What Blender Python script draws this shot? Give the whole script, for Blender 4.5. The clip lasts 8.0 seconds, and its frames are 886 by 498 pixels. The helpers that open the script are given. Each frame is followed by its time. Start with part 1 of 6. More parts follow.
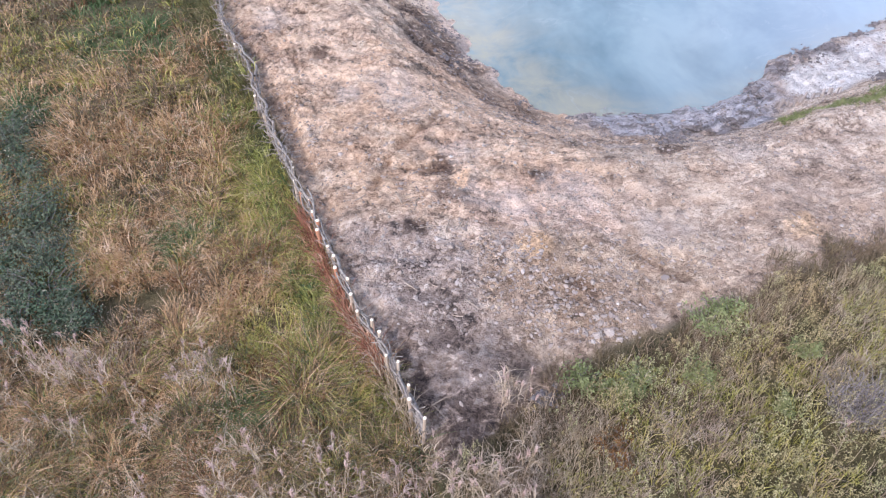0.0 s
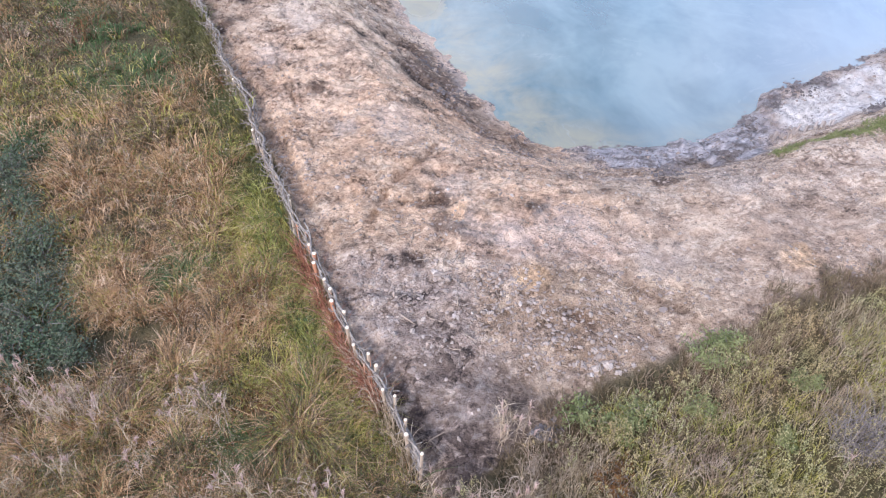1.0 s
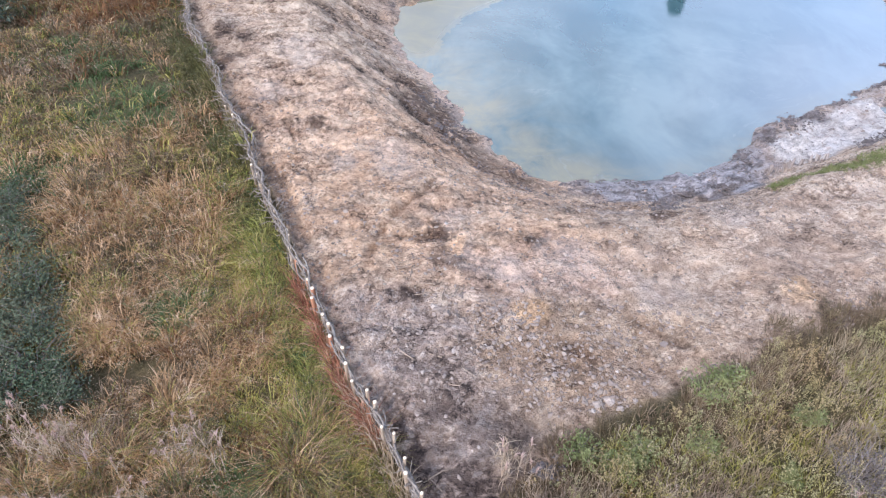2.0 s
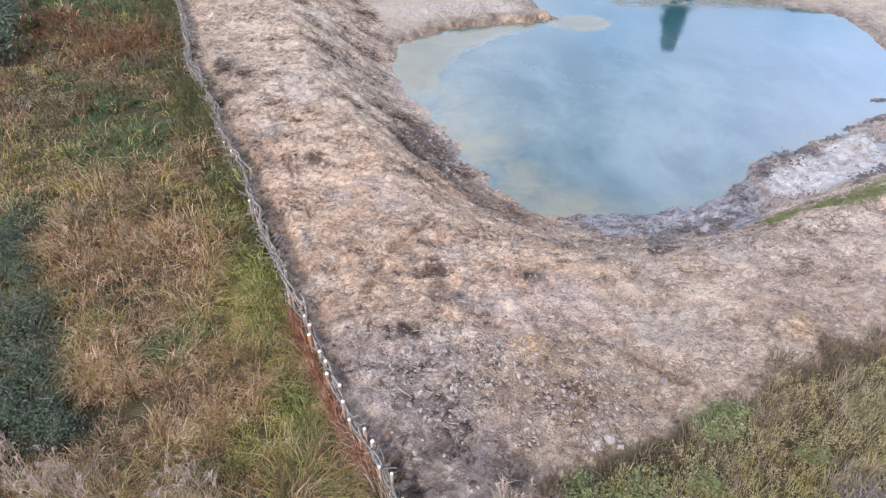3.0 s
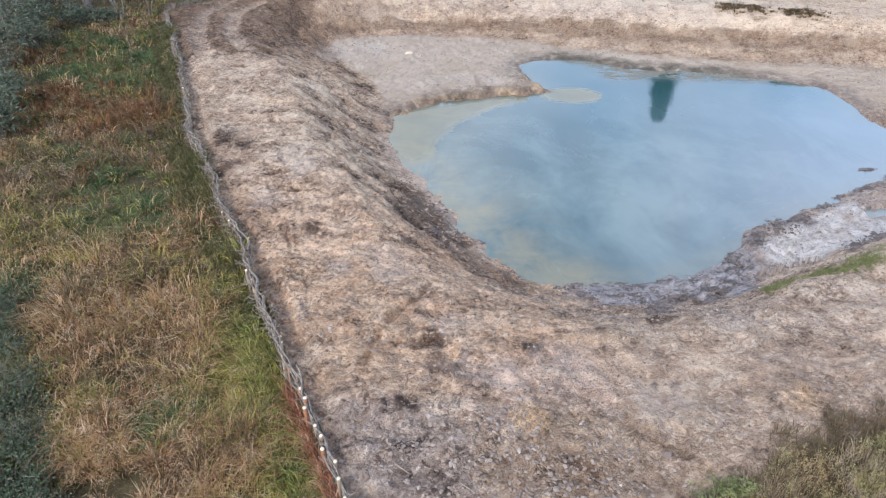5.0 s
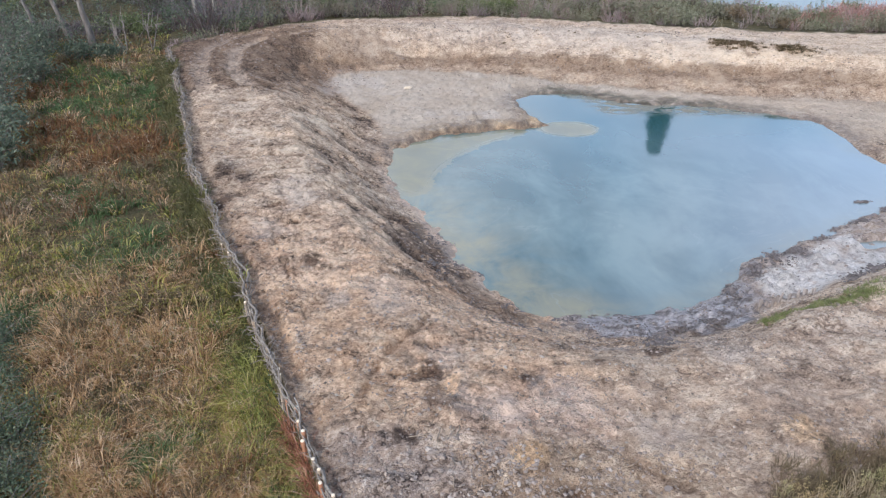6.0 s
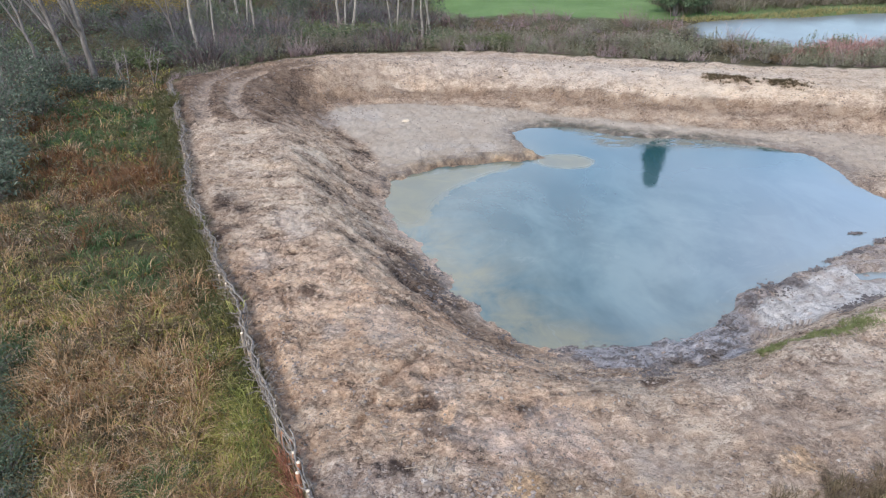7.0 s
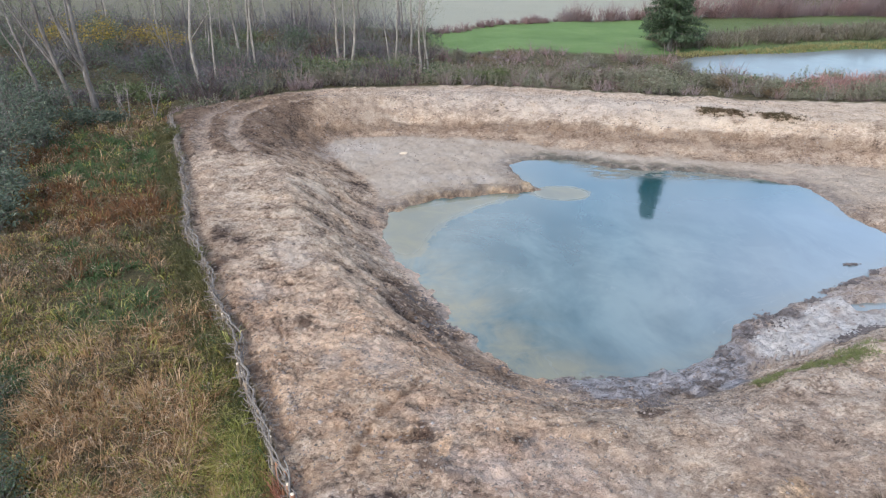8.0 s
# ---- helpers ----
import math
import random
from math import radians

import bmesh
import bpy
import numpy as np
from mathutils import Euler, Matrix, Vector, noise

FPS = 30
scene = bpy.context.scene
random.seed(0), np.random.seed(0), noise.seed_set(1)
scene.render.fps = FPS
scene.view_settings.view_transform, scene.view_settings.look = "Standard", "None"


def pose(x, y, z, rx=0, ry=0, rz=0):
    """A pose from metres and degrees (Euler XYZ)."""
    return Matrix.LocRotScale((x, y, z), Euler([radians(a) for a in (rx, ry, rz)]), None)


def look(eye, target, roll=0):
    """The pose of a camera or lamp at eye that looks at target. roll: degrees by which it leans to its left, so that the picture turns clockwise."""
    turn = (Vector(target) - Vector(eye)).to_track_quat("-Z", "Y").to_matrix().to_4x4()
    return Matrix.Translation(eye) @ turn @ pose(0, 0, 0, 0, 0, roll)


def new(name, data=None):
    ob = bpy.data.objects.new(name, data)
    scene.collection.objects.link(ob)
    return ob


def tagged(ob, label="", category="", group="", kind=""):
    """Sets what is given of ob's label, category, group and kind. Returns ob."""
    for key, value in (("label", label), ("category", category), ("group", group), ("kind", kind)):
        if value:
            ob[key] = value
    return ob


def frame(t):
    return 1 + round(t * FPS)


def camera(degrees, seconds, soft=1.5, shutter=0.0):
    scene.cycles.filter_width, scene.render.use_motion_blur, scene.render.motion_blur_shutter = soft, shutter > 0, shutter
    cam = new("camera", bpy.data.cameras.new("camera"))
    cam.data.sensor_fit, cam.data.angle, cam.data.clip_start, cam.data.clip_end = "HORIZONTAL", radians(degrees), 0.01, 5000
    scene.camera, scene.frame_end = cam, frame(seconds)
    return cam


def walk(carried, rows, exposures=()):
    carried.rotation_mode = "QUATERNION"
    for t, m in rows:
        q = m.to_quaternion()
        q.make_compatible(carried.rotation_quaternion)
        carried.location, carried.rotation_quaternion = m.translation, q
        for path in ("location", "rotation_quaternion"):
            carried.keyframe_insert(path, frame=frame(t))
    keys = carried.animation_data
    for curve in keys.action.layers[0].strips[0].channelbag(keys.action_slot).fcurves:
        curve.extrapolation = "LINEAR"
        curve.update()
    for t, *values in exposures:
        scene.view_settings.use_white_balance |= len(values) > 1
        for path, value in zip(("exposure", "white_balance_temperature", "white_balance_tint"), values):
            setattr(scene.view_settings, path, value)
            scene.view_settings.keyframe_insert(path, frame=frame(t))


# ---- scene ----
cam = camera(65.27, 8.0, 1.2)
PATH = [
    (0.0, pose(0.000, 0.000, 9.000, 44.500, -0.000, -0.000)),
    (0.5, pose(0.007, 0.015, 8.964, 45.879, 0.001, -0.153)),
    (1.0, pose(0.005, 0.027, 8.979, 47.184, -0.025, -0.289)),
    (1.5, pose(-0.017, 0.050, 8.972, 48.534, -0.079, -0.439)),
    (3.0, pose(-0.047, 0.129, 9.021, 52.572, -0.131, -0.851)),
    (3.5, pose(-0.034, 0.167, 9.047, 53.899, -0.172, -0.948)),
    (4.0, pose(-0.040, 0.206, 9.071, 55.224, -0.204, -1.053)),
    (4.5, pose(-0.075, 0.214, 9.077, 56.623, -0.243, -1.172)),
    (6.0, pose(-0.117, 0.144, 9.105, 60.680, -0.353, -1.408)),
    (6.5, pose(-0.093, 0.102, 9.133, 61.985, -0.357, -1.479)),
    (7.0, pose(-0.075, 0.044, 9.137, 63.304, -0.414, -1.534)),
    (7.5, pose(-0.058, -0.002, 9.142, 64.621, -0.454, -1.601)),
    (8.0, pose(-0.027, -0.052, 9.137, 65.964, -0.487, -1.651)),
]
EXPOSURES = [(0.0, 1.50, 6090, 20), (2.0, 1.40, 6150, 17.5), (4.5, 1.13, 6300, 13), (8.0, 0.98, 6320, 11)]
walk(cam, PATH, EXPOSURES)

# ---- world and sun ----
world = bpy.data.worlds.new("sky")
scene.world = world
world.use_nodes = True
wt = world.node_tree
sky = wt.nodes.new("ShaderNodeTexSky")
sky.sky_type = "NISHITA"
sky.sun_disc = False
sky.sun_elevation = radians(38)
sky.sun_rotation = radians(215)
sky.air_density = 1.0
sky.dust_density = 0.7
sky.ozone_density = 1.3
wt.nodes["Background"].inputs["Strength"].default_value = 0.147
# broken high cloud all over the sky
veil = wt.nodes.new("ShaderNodeTexNoise")
veil.inputs["Scale"].default_value = 1.7
veil.inputs["Detail"].default_value = 4
veil.inputs["Distortion"].default_value = 0.1
cover = wt.nodes.new("ShaderNodeValToRGB")
cover.color_ramp.elements[0].position, cover.color_ramp.elements[0].color = 0.49, (0.06, 0.06, 0.06, 1)
cover.color_ramp.elements[1].position, cover.color_ramp.elements[1].color = 0.78, (0.56, 0.56, 0.56, 1)
clouds = wt.nodes.new("ShaderNodeMix")
clouds.data_type = "RGBA"
clouds.inputs[7].default_value = (8.6, 8.3, 8.0, 1)
wt.links.new(wt.nodes.new("ShaderNodeTexCoord").outputs["Generated"], veil.inputs["Vector"])
wt.links.new(veil.outputs[0], cover.inputs[0])
wt.links.new(cover.outputs[0], clouds.inputs[0])
wt.links.new(sky.outputs[0], clouds.inputs[6])
wt.links.new(clouds.outputs[2], wt.nodes["Background"].inputs["Color"])
sun_data = bpy.data.lights.new("sun", "SUN")
sun_data.energy = 1.5
sun_data.angle = radians(10)
sun_data.color = (1.0, 0.94, 0.86)
sun = new("sun", sun_data)
sun.matrix_world = look((-26, -37, 36), (0, 0, 0))

# ---- numpy helpers ----
rng = np.random.default_rng(7)


def lattice(ix, iy, seed):
    h = (ix.astype(np.int64) * 374761393 + iy.astype(np.int64) * 668265263 + seed * 1442695041) & 0xFFFFFFFF
    h = ((h ^ (h >> 13)) * 1274126177) & 0xFFFFFFFF
    return ((h ^ (h >> 16)) & 0xFFFF) / 65535.0


def vnoise(x, y, seed=0):
    """Smooth value noise, -1 to 1, cell size 1."""
    ix, iy = np.floor(x), np.floor(y)
    fx, fy = x - ix, y - iy
    ux, uy = fx * fx * (3 - 2 * fx), fy * fy * (3 - 2 * fy)
    a, b = lattice(ix, iy, seed), lattice(ix + 1, iy, seed)
    c, d = lattice(ix, iy + 1, seed), lattice(ix + 1, iy + 1, seed)
    return 2 * ((a * (1 - ux) + b * ux) * (1 - uy) + (c * (1 - ux) + d * ux) * uy) - 1


def fbm(x, y, octaves=4, seed=0):
    total, amp = 0, 1.0
    for k in range(octaves):
        total = total + amp * vnoise(x * 2 ** k + 17.3 * k, y * 2 ** k - 9.1 * k, seed + k)
        amp *= 0.5
    return total


def blocks(x, y, seed=0):
    """Angular blocks of about unit size: a random level for each, 0 to 1."""
    ix, iy = np.floor(x), np.floor(y)
    best, level = np.full(np.shape(x), 9.0), np.zeros(np.shape(x))
    for i in (-1, 0, 1):
        for j in (-1, 0, 1):
            cx, cy = ix + i, iy + j
            d = np.hypot(cx + lattice(cx, cy, seed) - x, cy + lattice(cx, cy, seed + 1) - y)
            level = np.where(d < best, lattice(cx, cy, seed + 2), level)
            best = np.minimum(best, d)
    return level


def ss(a, b, x):
    t = np.clip((x - a) / (b - a), 0, 1)
    return t * t * (3 - 2 * t)


def closed_curve(points, steps=5):
    """Dense closed Catmull-Rom curve."""
    p = np.array(points, float)
    out = []
    for i in range(len(p)):
        a, b, c, d = p[i - 1], p[i], p[(i + 1) % len(p)], p[(i + 2) % len(p)]
        for t in np.arange(steps) / steps:
            out.append(0.5 * (2 * b + (c - a) * t + (2 * a - 5 * b + 4 * c - d) * t * t + (3 * b - a - 3 * c + d) * t ** 3))
    return np.array(out)


def signed(x, y, poly):
    """Distance to a closed curve, negative inside."""
    best = np.full(x.shape, 1e9)
    inside = np.zeros(x.shape, bool)
    for (ax, ay), (bx, by) in zip(poly, np.roll(poly, -1, axis=0)):
        dx, dy = bx - ax, by - ay
        t = np.clip(((x - ax) * dx + (y - ay) * dy) / (dx * dx + dy * dy + 1e-12), 0, 1)
        best = np.minimum(best, (x - ax - t * dx) ** 2 + (y - ay - t * dy) ** 2)
        if abs(dy) > 1e-9:
            inside ^= ((ay > y) != (by > y)) & (x < (y - ay) * dx / dy + ax)
    best = np.sqrt(best)
    return np.where(inside, -best, best)


def line_distance(x, y, pts):
    best = np.full(x.shape, 1e9)
    for (ax, ay), (bx, by) in zip(pts[:-1], pts[1:]):
        dx, dy = bx - ax, by - ay
        t = np.clip(((x - ax) * dx + (y - ay) * dy) / (dx * dx + dy * dy), 0, 1)
        best = np.minimum(best, np.hypot(x - ax - t * dx, y - ay - t * dy))
    return best


def mesh_np(name, verts, faces, attrs=None, smooth=False):
    """A mesh from arrays: faces all of one corner count."""
    verts, faces = np.asarray(verts, np.float32), np.asarray(faces, np.int32)
    me = bpy.data.meshes.new(name)
    me.vertices.add(len(verts))
    me.vertices.foreach_set("co", verts.ravel())
    k = faces.shape[1]
    me.loops.add(faces.size)
    me.loops.foreach_set("vertex_index", faces.ravel())
    me.polygons.add(len(faces))
    me.polygons.foreach_set("loop_start", np.arange(0, faces.size, k, dtype=np.int32))
    me.polygons.foreach_set("use_smooth", np.full(len(faces), smooth, bool))
    for key, values in (attrs or {}).items():
        me.attributes.new(key, "FLOAT", "POINT").data.foreach_set("value", np.asarray(values, np.float32).ravel())
    me.update(calc_edges=True)
    return me


def part(name, me, material, parent=None, label=""):
    """One mesh object, under a thing if one is given."""
    if not me.materials:
        me.materials.append(material)
    ob = new(name, me)
    ob.parent = parent
    return tagged(ob, label)


def stuff(name, me, material, label, category):
    return tagged(part(name, me, material), label, category, kind="stuff")


def empty(name, at, label, category, group=""):
    ob = new(name)
    ob.location = at
    return tagged(ob, label, category, group)


# ---- the plan ----
SHORE = closed_curve([(3.1, 16), (4.9, 16), (6, 16.1), (7, 16.5), (8.2, 16.9), (9.4, 18), (11, 19.4), (13.2, 20.6), (15, 21.6),
                      (17.2, 22.9), (20.2, 24.6), (20.6, 25.8), (19.6, 26.6), (19, 27.9), (19, 29.3), (19.3, 31.2), (19, 32.6),
                      (16.3, 34), (13.9, 34.9), (10.7, 35.3), (9.6, 36), (7.9, 36.9), (6.1, 37), (4.9, 36.2), (4.8, 35),
                      (5.1, 33.5), (5.6, 32.2), (4, 31.5), (1.1, 30.8), (-1.2, 29.4), (-1.8, 27.4), (-1.3, 25), (-0.9, 23.8),
                      (0.1, 22), (0.5, 20.6), (0.85, 20), (0.8, 19.4), (1.7, 18), (2.5, 16.7)], 4)
TOE = closed_curve([(3.8, 15.2), (5.5, 14.9), (7, 15), (8.6, 15.7), (10.5, 16.8), (13, 18.3), (16, 19.5), (20, 21), (25, 25),
                    (27, 30), (24.8, 34.8), (20, 35.8), (14.3, 36.9), (8.3, 39), (4.5, 40.6), (0, 41.6), (-3, 41.6),
                    (-5.2, 40.6), (-5.5, 38.8), (-4.3, 35.6), (-2.8, 32.8), (-2.2, 30), (-2.1, 27.4), (-1.6, 25), (-0.9, 22.9),
                    (0, 20.8), (0.7, 18.9), (2.0, 16.8)])
CREST = closed_curve([(2.4, 11.6), (4, 11.2), (6.7, 11.9), (9.2, 13.2), (12, 14.7), (17, 16.5), (24, 19), (31, 25), (30, 33),
                      (25.4, 37.2), (21.4, 39.3), (15.5, 41.5), (7.3, 43.9), (1.2, 45.4), (-5.2, 43.9), (-8.5, 42), (-9.2, 39.5),
                      (-8.9, 35), (-8.2, 32.1), (-6.3, 29), (-4.8, 24.1), (-3.9, 21.4), (-2.7, 18.4), (-1.6, 16.1), (-0.7, 13.9),
                      (0.6, 12.4)])
FAR_POND = closed_curve([(22.5, 58), (26, 55), (30, 53), (37, 52), (50, 52), (58, 62), (47, 71), (36, 68), (26, 65)])
FENCE = np.array([(0.4, 3.0), (-0.3, 5.2), (-0.85, 6.5), (-1.35, 7.3), (-2.2, 9.1), (-2.9, 10.7), (-3.7, 12.7), (-4.6, 14.6), (-5.8, 17.1),
                  (-7.6, 21.2), (-9.3, 25.9), (-10.2, 28.5), (-12.3, 34.1), (-13.9, 38.4), (-16, 44)])
OUTER = np.array([(-30, 36), (-14.2, 39), (-13, 41.2), (-9.1, 45.7), (-5.6, 47.3), (1.3, 48.4), (9.7, 47), (16.6, 44.8), (23.4, 43.4),
                  (29.3, 42.9), (60, 42)])
NEAR = np.array([(-1, 4.7), (0, 4.8), (0.8, 5.0), (1.5, 5.6), (1.8, 6.0), (2.6, 6.5), (3.6, 6.8), (4.2, 7.4), (5.2, 7.6), (6.1, 8.0),
                 (8, 8.7), (12, 10), (40, 17)])
HEDGE = np.array([(-200, 110), (-20, 90), (2, 80), (8, 88), (19, 94.5), (30, 96), (40, 100), (55, 103), (110, 108)])
WATER_Z = -2.0
GROOVES = [([(0.1, 13.75), (-0.3, 12.85), (-0.75, 12.25), (-1.1, 11.6), (-1.3, 11.0), (-1.4, 10.5)], 0.13, 0.09), ([(3.43, 8.87), (3.86, 8.48), (4.27, 8.08)], 0.09, 0.07),
           ([(2.25, 8.2), (2.6, 7.8)], 0.08, 0.06), ([(0.7, 8.35), (1.2, 8.15)], 0.08, 0.06), ([(-0.75, 11.2), (-0.3, 11.15), (0.05, 11.25)], 0.22, 0.12), ([(3.5, 8.1), (3.8, 7.6), (4.1, 7.15)], 0.09, 0.07), ([(4.2, 8.3), (4.5, 7.8), (4.75, 7.35)], 0.07, 0.05), ([(1.85, 8.6), (2.35, 7.9)], 0.07, 0.05)]
CLEATS = [[(-6.85, 24.95), (-6.2, 25.0), (-5.45, 25.2)], [(-6.65, 22.9), (-5.6, 23.4), (-4.5, 23.1)], [(-5.8, 21.75), (-4.85, 22.0), (-3.95, 21.95)], [(-4.4, 20.45), (-3.9, 20.6)], [(-5.25, 19.75), (-4.45, 20.1)], [(-3.95, 18.15), (-3.25, 18.55)],
          [(-8.4, 29.4), (-7.2, 29.9)], [(-8.3, 27.8), (-7.0, 28.1)], [(-5.95, 20.95), (-5.3, 21.2)], [(-7.6, 26.35), (-6.1, 26.6)], [(-6.6, 24.0), (-5.2, 24.3)], [(-4.9, 19.0), (-4.2, 19.3)]]
TRACK_LINES = [[(-8.5, 44.6), (-11.2, 42.6), (-12.1, 38.6), (-11.3, 34.7), (-10.0, 31.1)], [(-7.0, 43.9), (-9.6, 41.6), (-10.4, 38.6), (-9.7, 34.7), (-8.4, 32.1)]]
CRACKS = [[(-4.6, 18.0), (-4.4, 17.5), (-4.35, 17.1), (-4.1, 16.5), (-3.95, 15.9), (-3.65, 15.3), (-3.5, 14.8)], [(-3.75, 15.9), (-3.65, 15.4), (-3.3, 15.0)],
          [(-3.1, 13.9), (-2.95, 13.5), (-2.85, 13.2)], [(-8.1, 22.9), (-7.7, 22.2), (-7.5, 21.6)], [(-7.2, 22.6), (-7.0, 21.8)]]


def fence_x(y):
    return np.interp(y, FENCE[:, 1], FENCE[:, 0])


def fence_side(x, y):
    """Metres to the right of the fence line."""
    return (x - fence_x(y)) * 0.92


def bare(x, y):
    """1 where the soil is bare, 0 where it is grown over."""
    j = 0.35 * fbm(x * 0.9, y * 0.9, 3, 40)
    k = ss(-0.05, 0.12, fence_side(x, y)) * ss(-0.1, 0.35, np.interp(x, OUTER[:, 0], OUTER[:, 1]) - y + j)
    return k * ss(-0.15, 0.25, y - np.interp(x, NEAR[:, 0], NEAR[:, 1]) + j)


def outside(x, y):
    """Height of the land outside the basin."""
    s = fence_side(x, y)
    far = ss(0, 2.5, y - np.interp(x, OUTER[:, 0], OUTER[:, 1]))
    z = -0.3 * ss(8.5, 5.5, y) * ss(9, 4, x)
    left = ss(0.03, -0.22, s)
    z = z * (1 - left) + left * (-0.72 - 0.3 * ss(2, 14, -s)) * ss(70, 44, y)
    z = z * (1 - far) + far * np.minimum(z, -0.42 + 0.2 * fbm(x * 0.1, y * 0.1, 2, 5))
    pond = signed(x, y, FAR_POND)
    z = z + far * ss(1.0, -0.8, pond) * -0.6
    return z + 2.5 * ss(100, 260, y) + 0.05 * fbm(x * 0.5, y * 0.5, 2, 3)


def drag_ridges(x, y, t):
    """Ridges and furrows dragged down the inner slope, about -0.6 to 0.35."""
    turn = np.radians(10 + 24 * ss(27, 20, y))
    u, v = (x + 3) * np.sin(turn) + (y - 25) * np.cos(turn), (x + 3) * np.cos(turn) - (y - 25) * np.sin(turn)
    low = ss(0.75, 0.35, t)
    return (1 - low) * (0.35 - np.abs(fbm(u * 1.3, v * 0.28, 4, 51))) + low * (0.35 - np.abs(fbm(u * 1.1 + 7, v * 0.3, 4, 52)))


def terrain(x, y):
    z = outside(x, y)
    d_shore, d_toe, d_crest = signed(x, y, SHORE), signed(x, y, TOE), signed(x, y, CREST)
    d_shore = d_shore + 0.22 * fbm(x * 1.1, y * 1.1, 4, 11)
    puddle = np.hypot((x - 15.3) / 1.0, (y - 19.9) / 0.4) - 1
    floor = WATER_Z + 0.10 * ss(0, 0.35, d_shore) + 0.05 * ss(0.3, 2.5, d_shore) - 0.75 * ss(0, 4, -d_shore) - 0.05 * ss(0, 0.3, -d_shore)
    floor = floor - 0.25 * ss(0.2, -0.3, puddle)
    t = np.clip(d_toe, 0, None) / (np.clip(d_toe, 0, None) + np.clip(-d_crest, 0, None) + 1e-6)
    t = 0.55 * t + 0.45 * t * t * (3 - 2 * t)
    basin = floor + (z - floor) * np.where(d_toe > 0, t, 0)
    z = np.where(d_crest < 0, basin, z)
    b = bare(x, y)
    s = fence_side(x, y)
    wet = ss(1.6, 0.0, d_shore) * (d_shore > -0.5)
    dry = np.clip(d_shore, 0, 1)
    slope = np.where((d_crest < 0) & (d_toe > 0), 1.0, 0.0) * np.clip(4 * t * (1 - t), 0, 1)
    # lumps and clods at three sizes
    z = z + b * dry * (0.055 * fbm(x * 0.8, y * 0.8, 3, 21) + 0.045 * fbm(x * 3.1, y * 3.1, 2, 22) + 0.06 * (0.4 - np.abs(fbm(x * 5.2, y * 5.2, 2, 23))) + 0.012 * vnoise(x * 11, y * 11, 24))
    # clods thrown up in ragged bands round the basin
    band = ss(0.1, 0.55, fbm(x * 0.5 + 3, y * 0.9, 3, 26))
    z = z + b * dry * band * 0.07 * np.clip(fbm(x * 2.7, y * 4.1, 3, 27), -0.2, 1)
    # torn angular blocks of clay, in ragged patches
    torn = ss(-0.1, 0.35, fbm(x * 0.6 + 9, y * 0.75, 3, 28))
    wx, wy = x + 0.12 * vnoise(x * 4, y * 4, 33), y + 0.12 * vnoise(x * 4, y * 4, 34)
    z = z + b * dry * torn * (0.055 * (blocks(wx * 3.6, wy * 4.2, 35) - 0.5) + 0.04 * (blocks(wx * 6.5, wy * 7.5, 36) - 0.5))
    # clods heaped along the water's edge
    heap = np.clip(fbm(x * 2.1, y * 2.1, 3, 31), 0, 1)
    z = z + heap * 0.12 * ss(-0.15, 0.1, d_shore) * ss(1.5, 0.3, d_shore) * ss(34, 27, y)
    z = z + 0.13 * np.clip(fbm(x * 3.4, y * 3.4, 3, 32), -0.15, 1) * ss(-0.1, 0.3, d_shore) * ss(0.8, -0.2, d_toe) * ss(4, 7, x) * ss(27, 23, y)
    # drag marks down the inner slope
    z = z + slope * ss(14, 19, y) * ss(3.5, 0.5, x) * 0.34 * drag_ridges(x, y, t)
    arc = np.arctan2(y - 27, x - 7) * 13
    z = z + slope * ss(33, 37, y) * (0.08 * fbm(arc * 0.45, d_toe * 2.6, 3, 53) + 0.14 * (0.4 - np.abs(fbm(arc * 0.75, d_toe * 0.5, 3, 54))))
    # a small step where the water once stood
    z = z + slope * ss(34, 37, y) * 0.10 * ss(0.40, 0.48, t + 0.05 * fbm(x * 0.7, y * 0.7, 3, 55))
    # cleat marks across the bank top
    along = (y * 0.92 - x * 0.38) + 0.10 * fbm(x * 1.1, y * 1.1, 2, 61)
    cleat = np.clip(np.sin(along * 2 * np.pi / 0.5), 0.7, 1) - 0.7
    for pts in CLEATS:
        dl = line_distance(x, y, np.array(pts)) + 0.07 * fbm(x * 3, y * 3, 2, 83)
        z = z - 0.07 * ss(0.14, 0.02, dl) + 0.02 * ss(0.08, 0.0, np.abs(dl - 0.17))
    top = ss(0.8, 1.6, s) * ss(0.9, 0.0, -d_crest) * ss(17, 20, y) * ss(33, 30, y) * ss(-0.35, 0.1, fbm(x * 0.7, y * 0.7, 2, 62))
    z = z - top * cleat * 0.22
    # tracks of a digger round the far corner
    for pts in TRACK_LINES:
        dt = line_distance(x, y, pts)
        z = z - 0.09 * ss(0.42, 0.22, dt) + 0.05 * ss(0.25, 0.05, np.abs(dt - 0.5))
    # broken lip where the mud flat meets the water
    lip = ss(29.5, 30.5, y) * ss(35, 33.5, y) * ss(-3, -1, x) * ss(7.5, 6, x)
    z = z + lip * ss(0.02, 0.2, d_shore) * ss(1.5, 0.5, d_shore) * (0.05 + 0.16 * blocks(x * 2.2, y * 2.2, 37))
    # hollow along the fence, and cracks in the bank
    z = z - 0.17 * ss(0.30, 0.10, np.abs(s - 0.26)) * b * (0.6 + 0.5 * fbm(x * 0.7, y * 0.7, 2, 71))
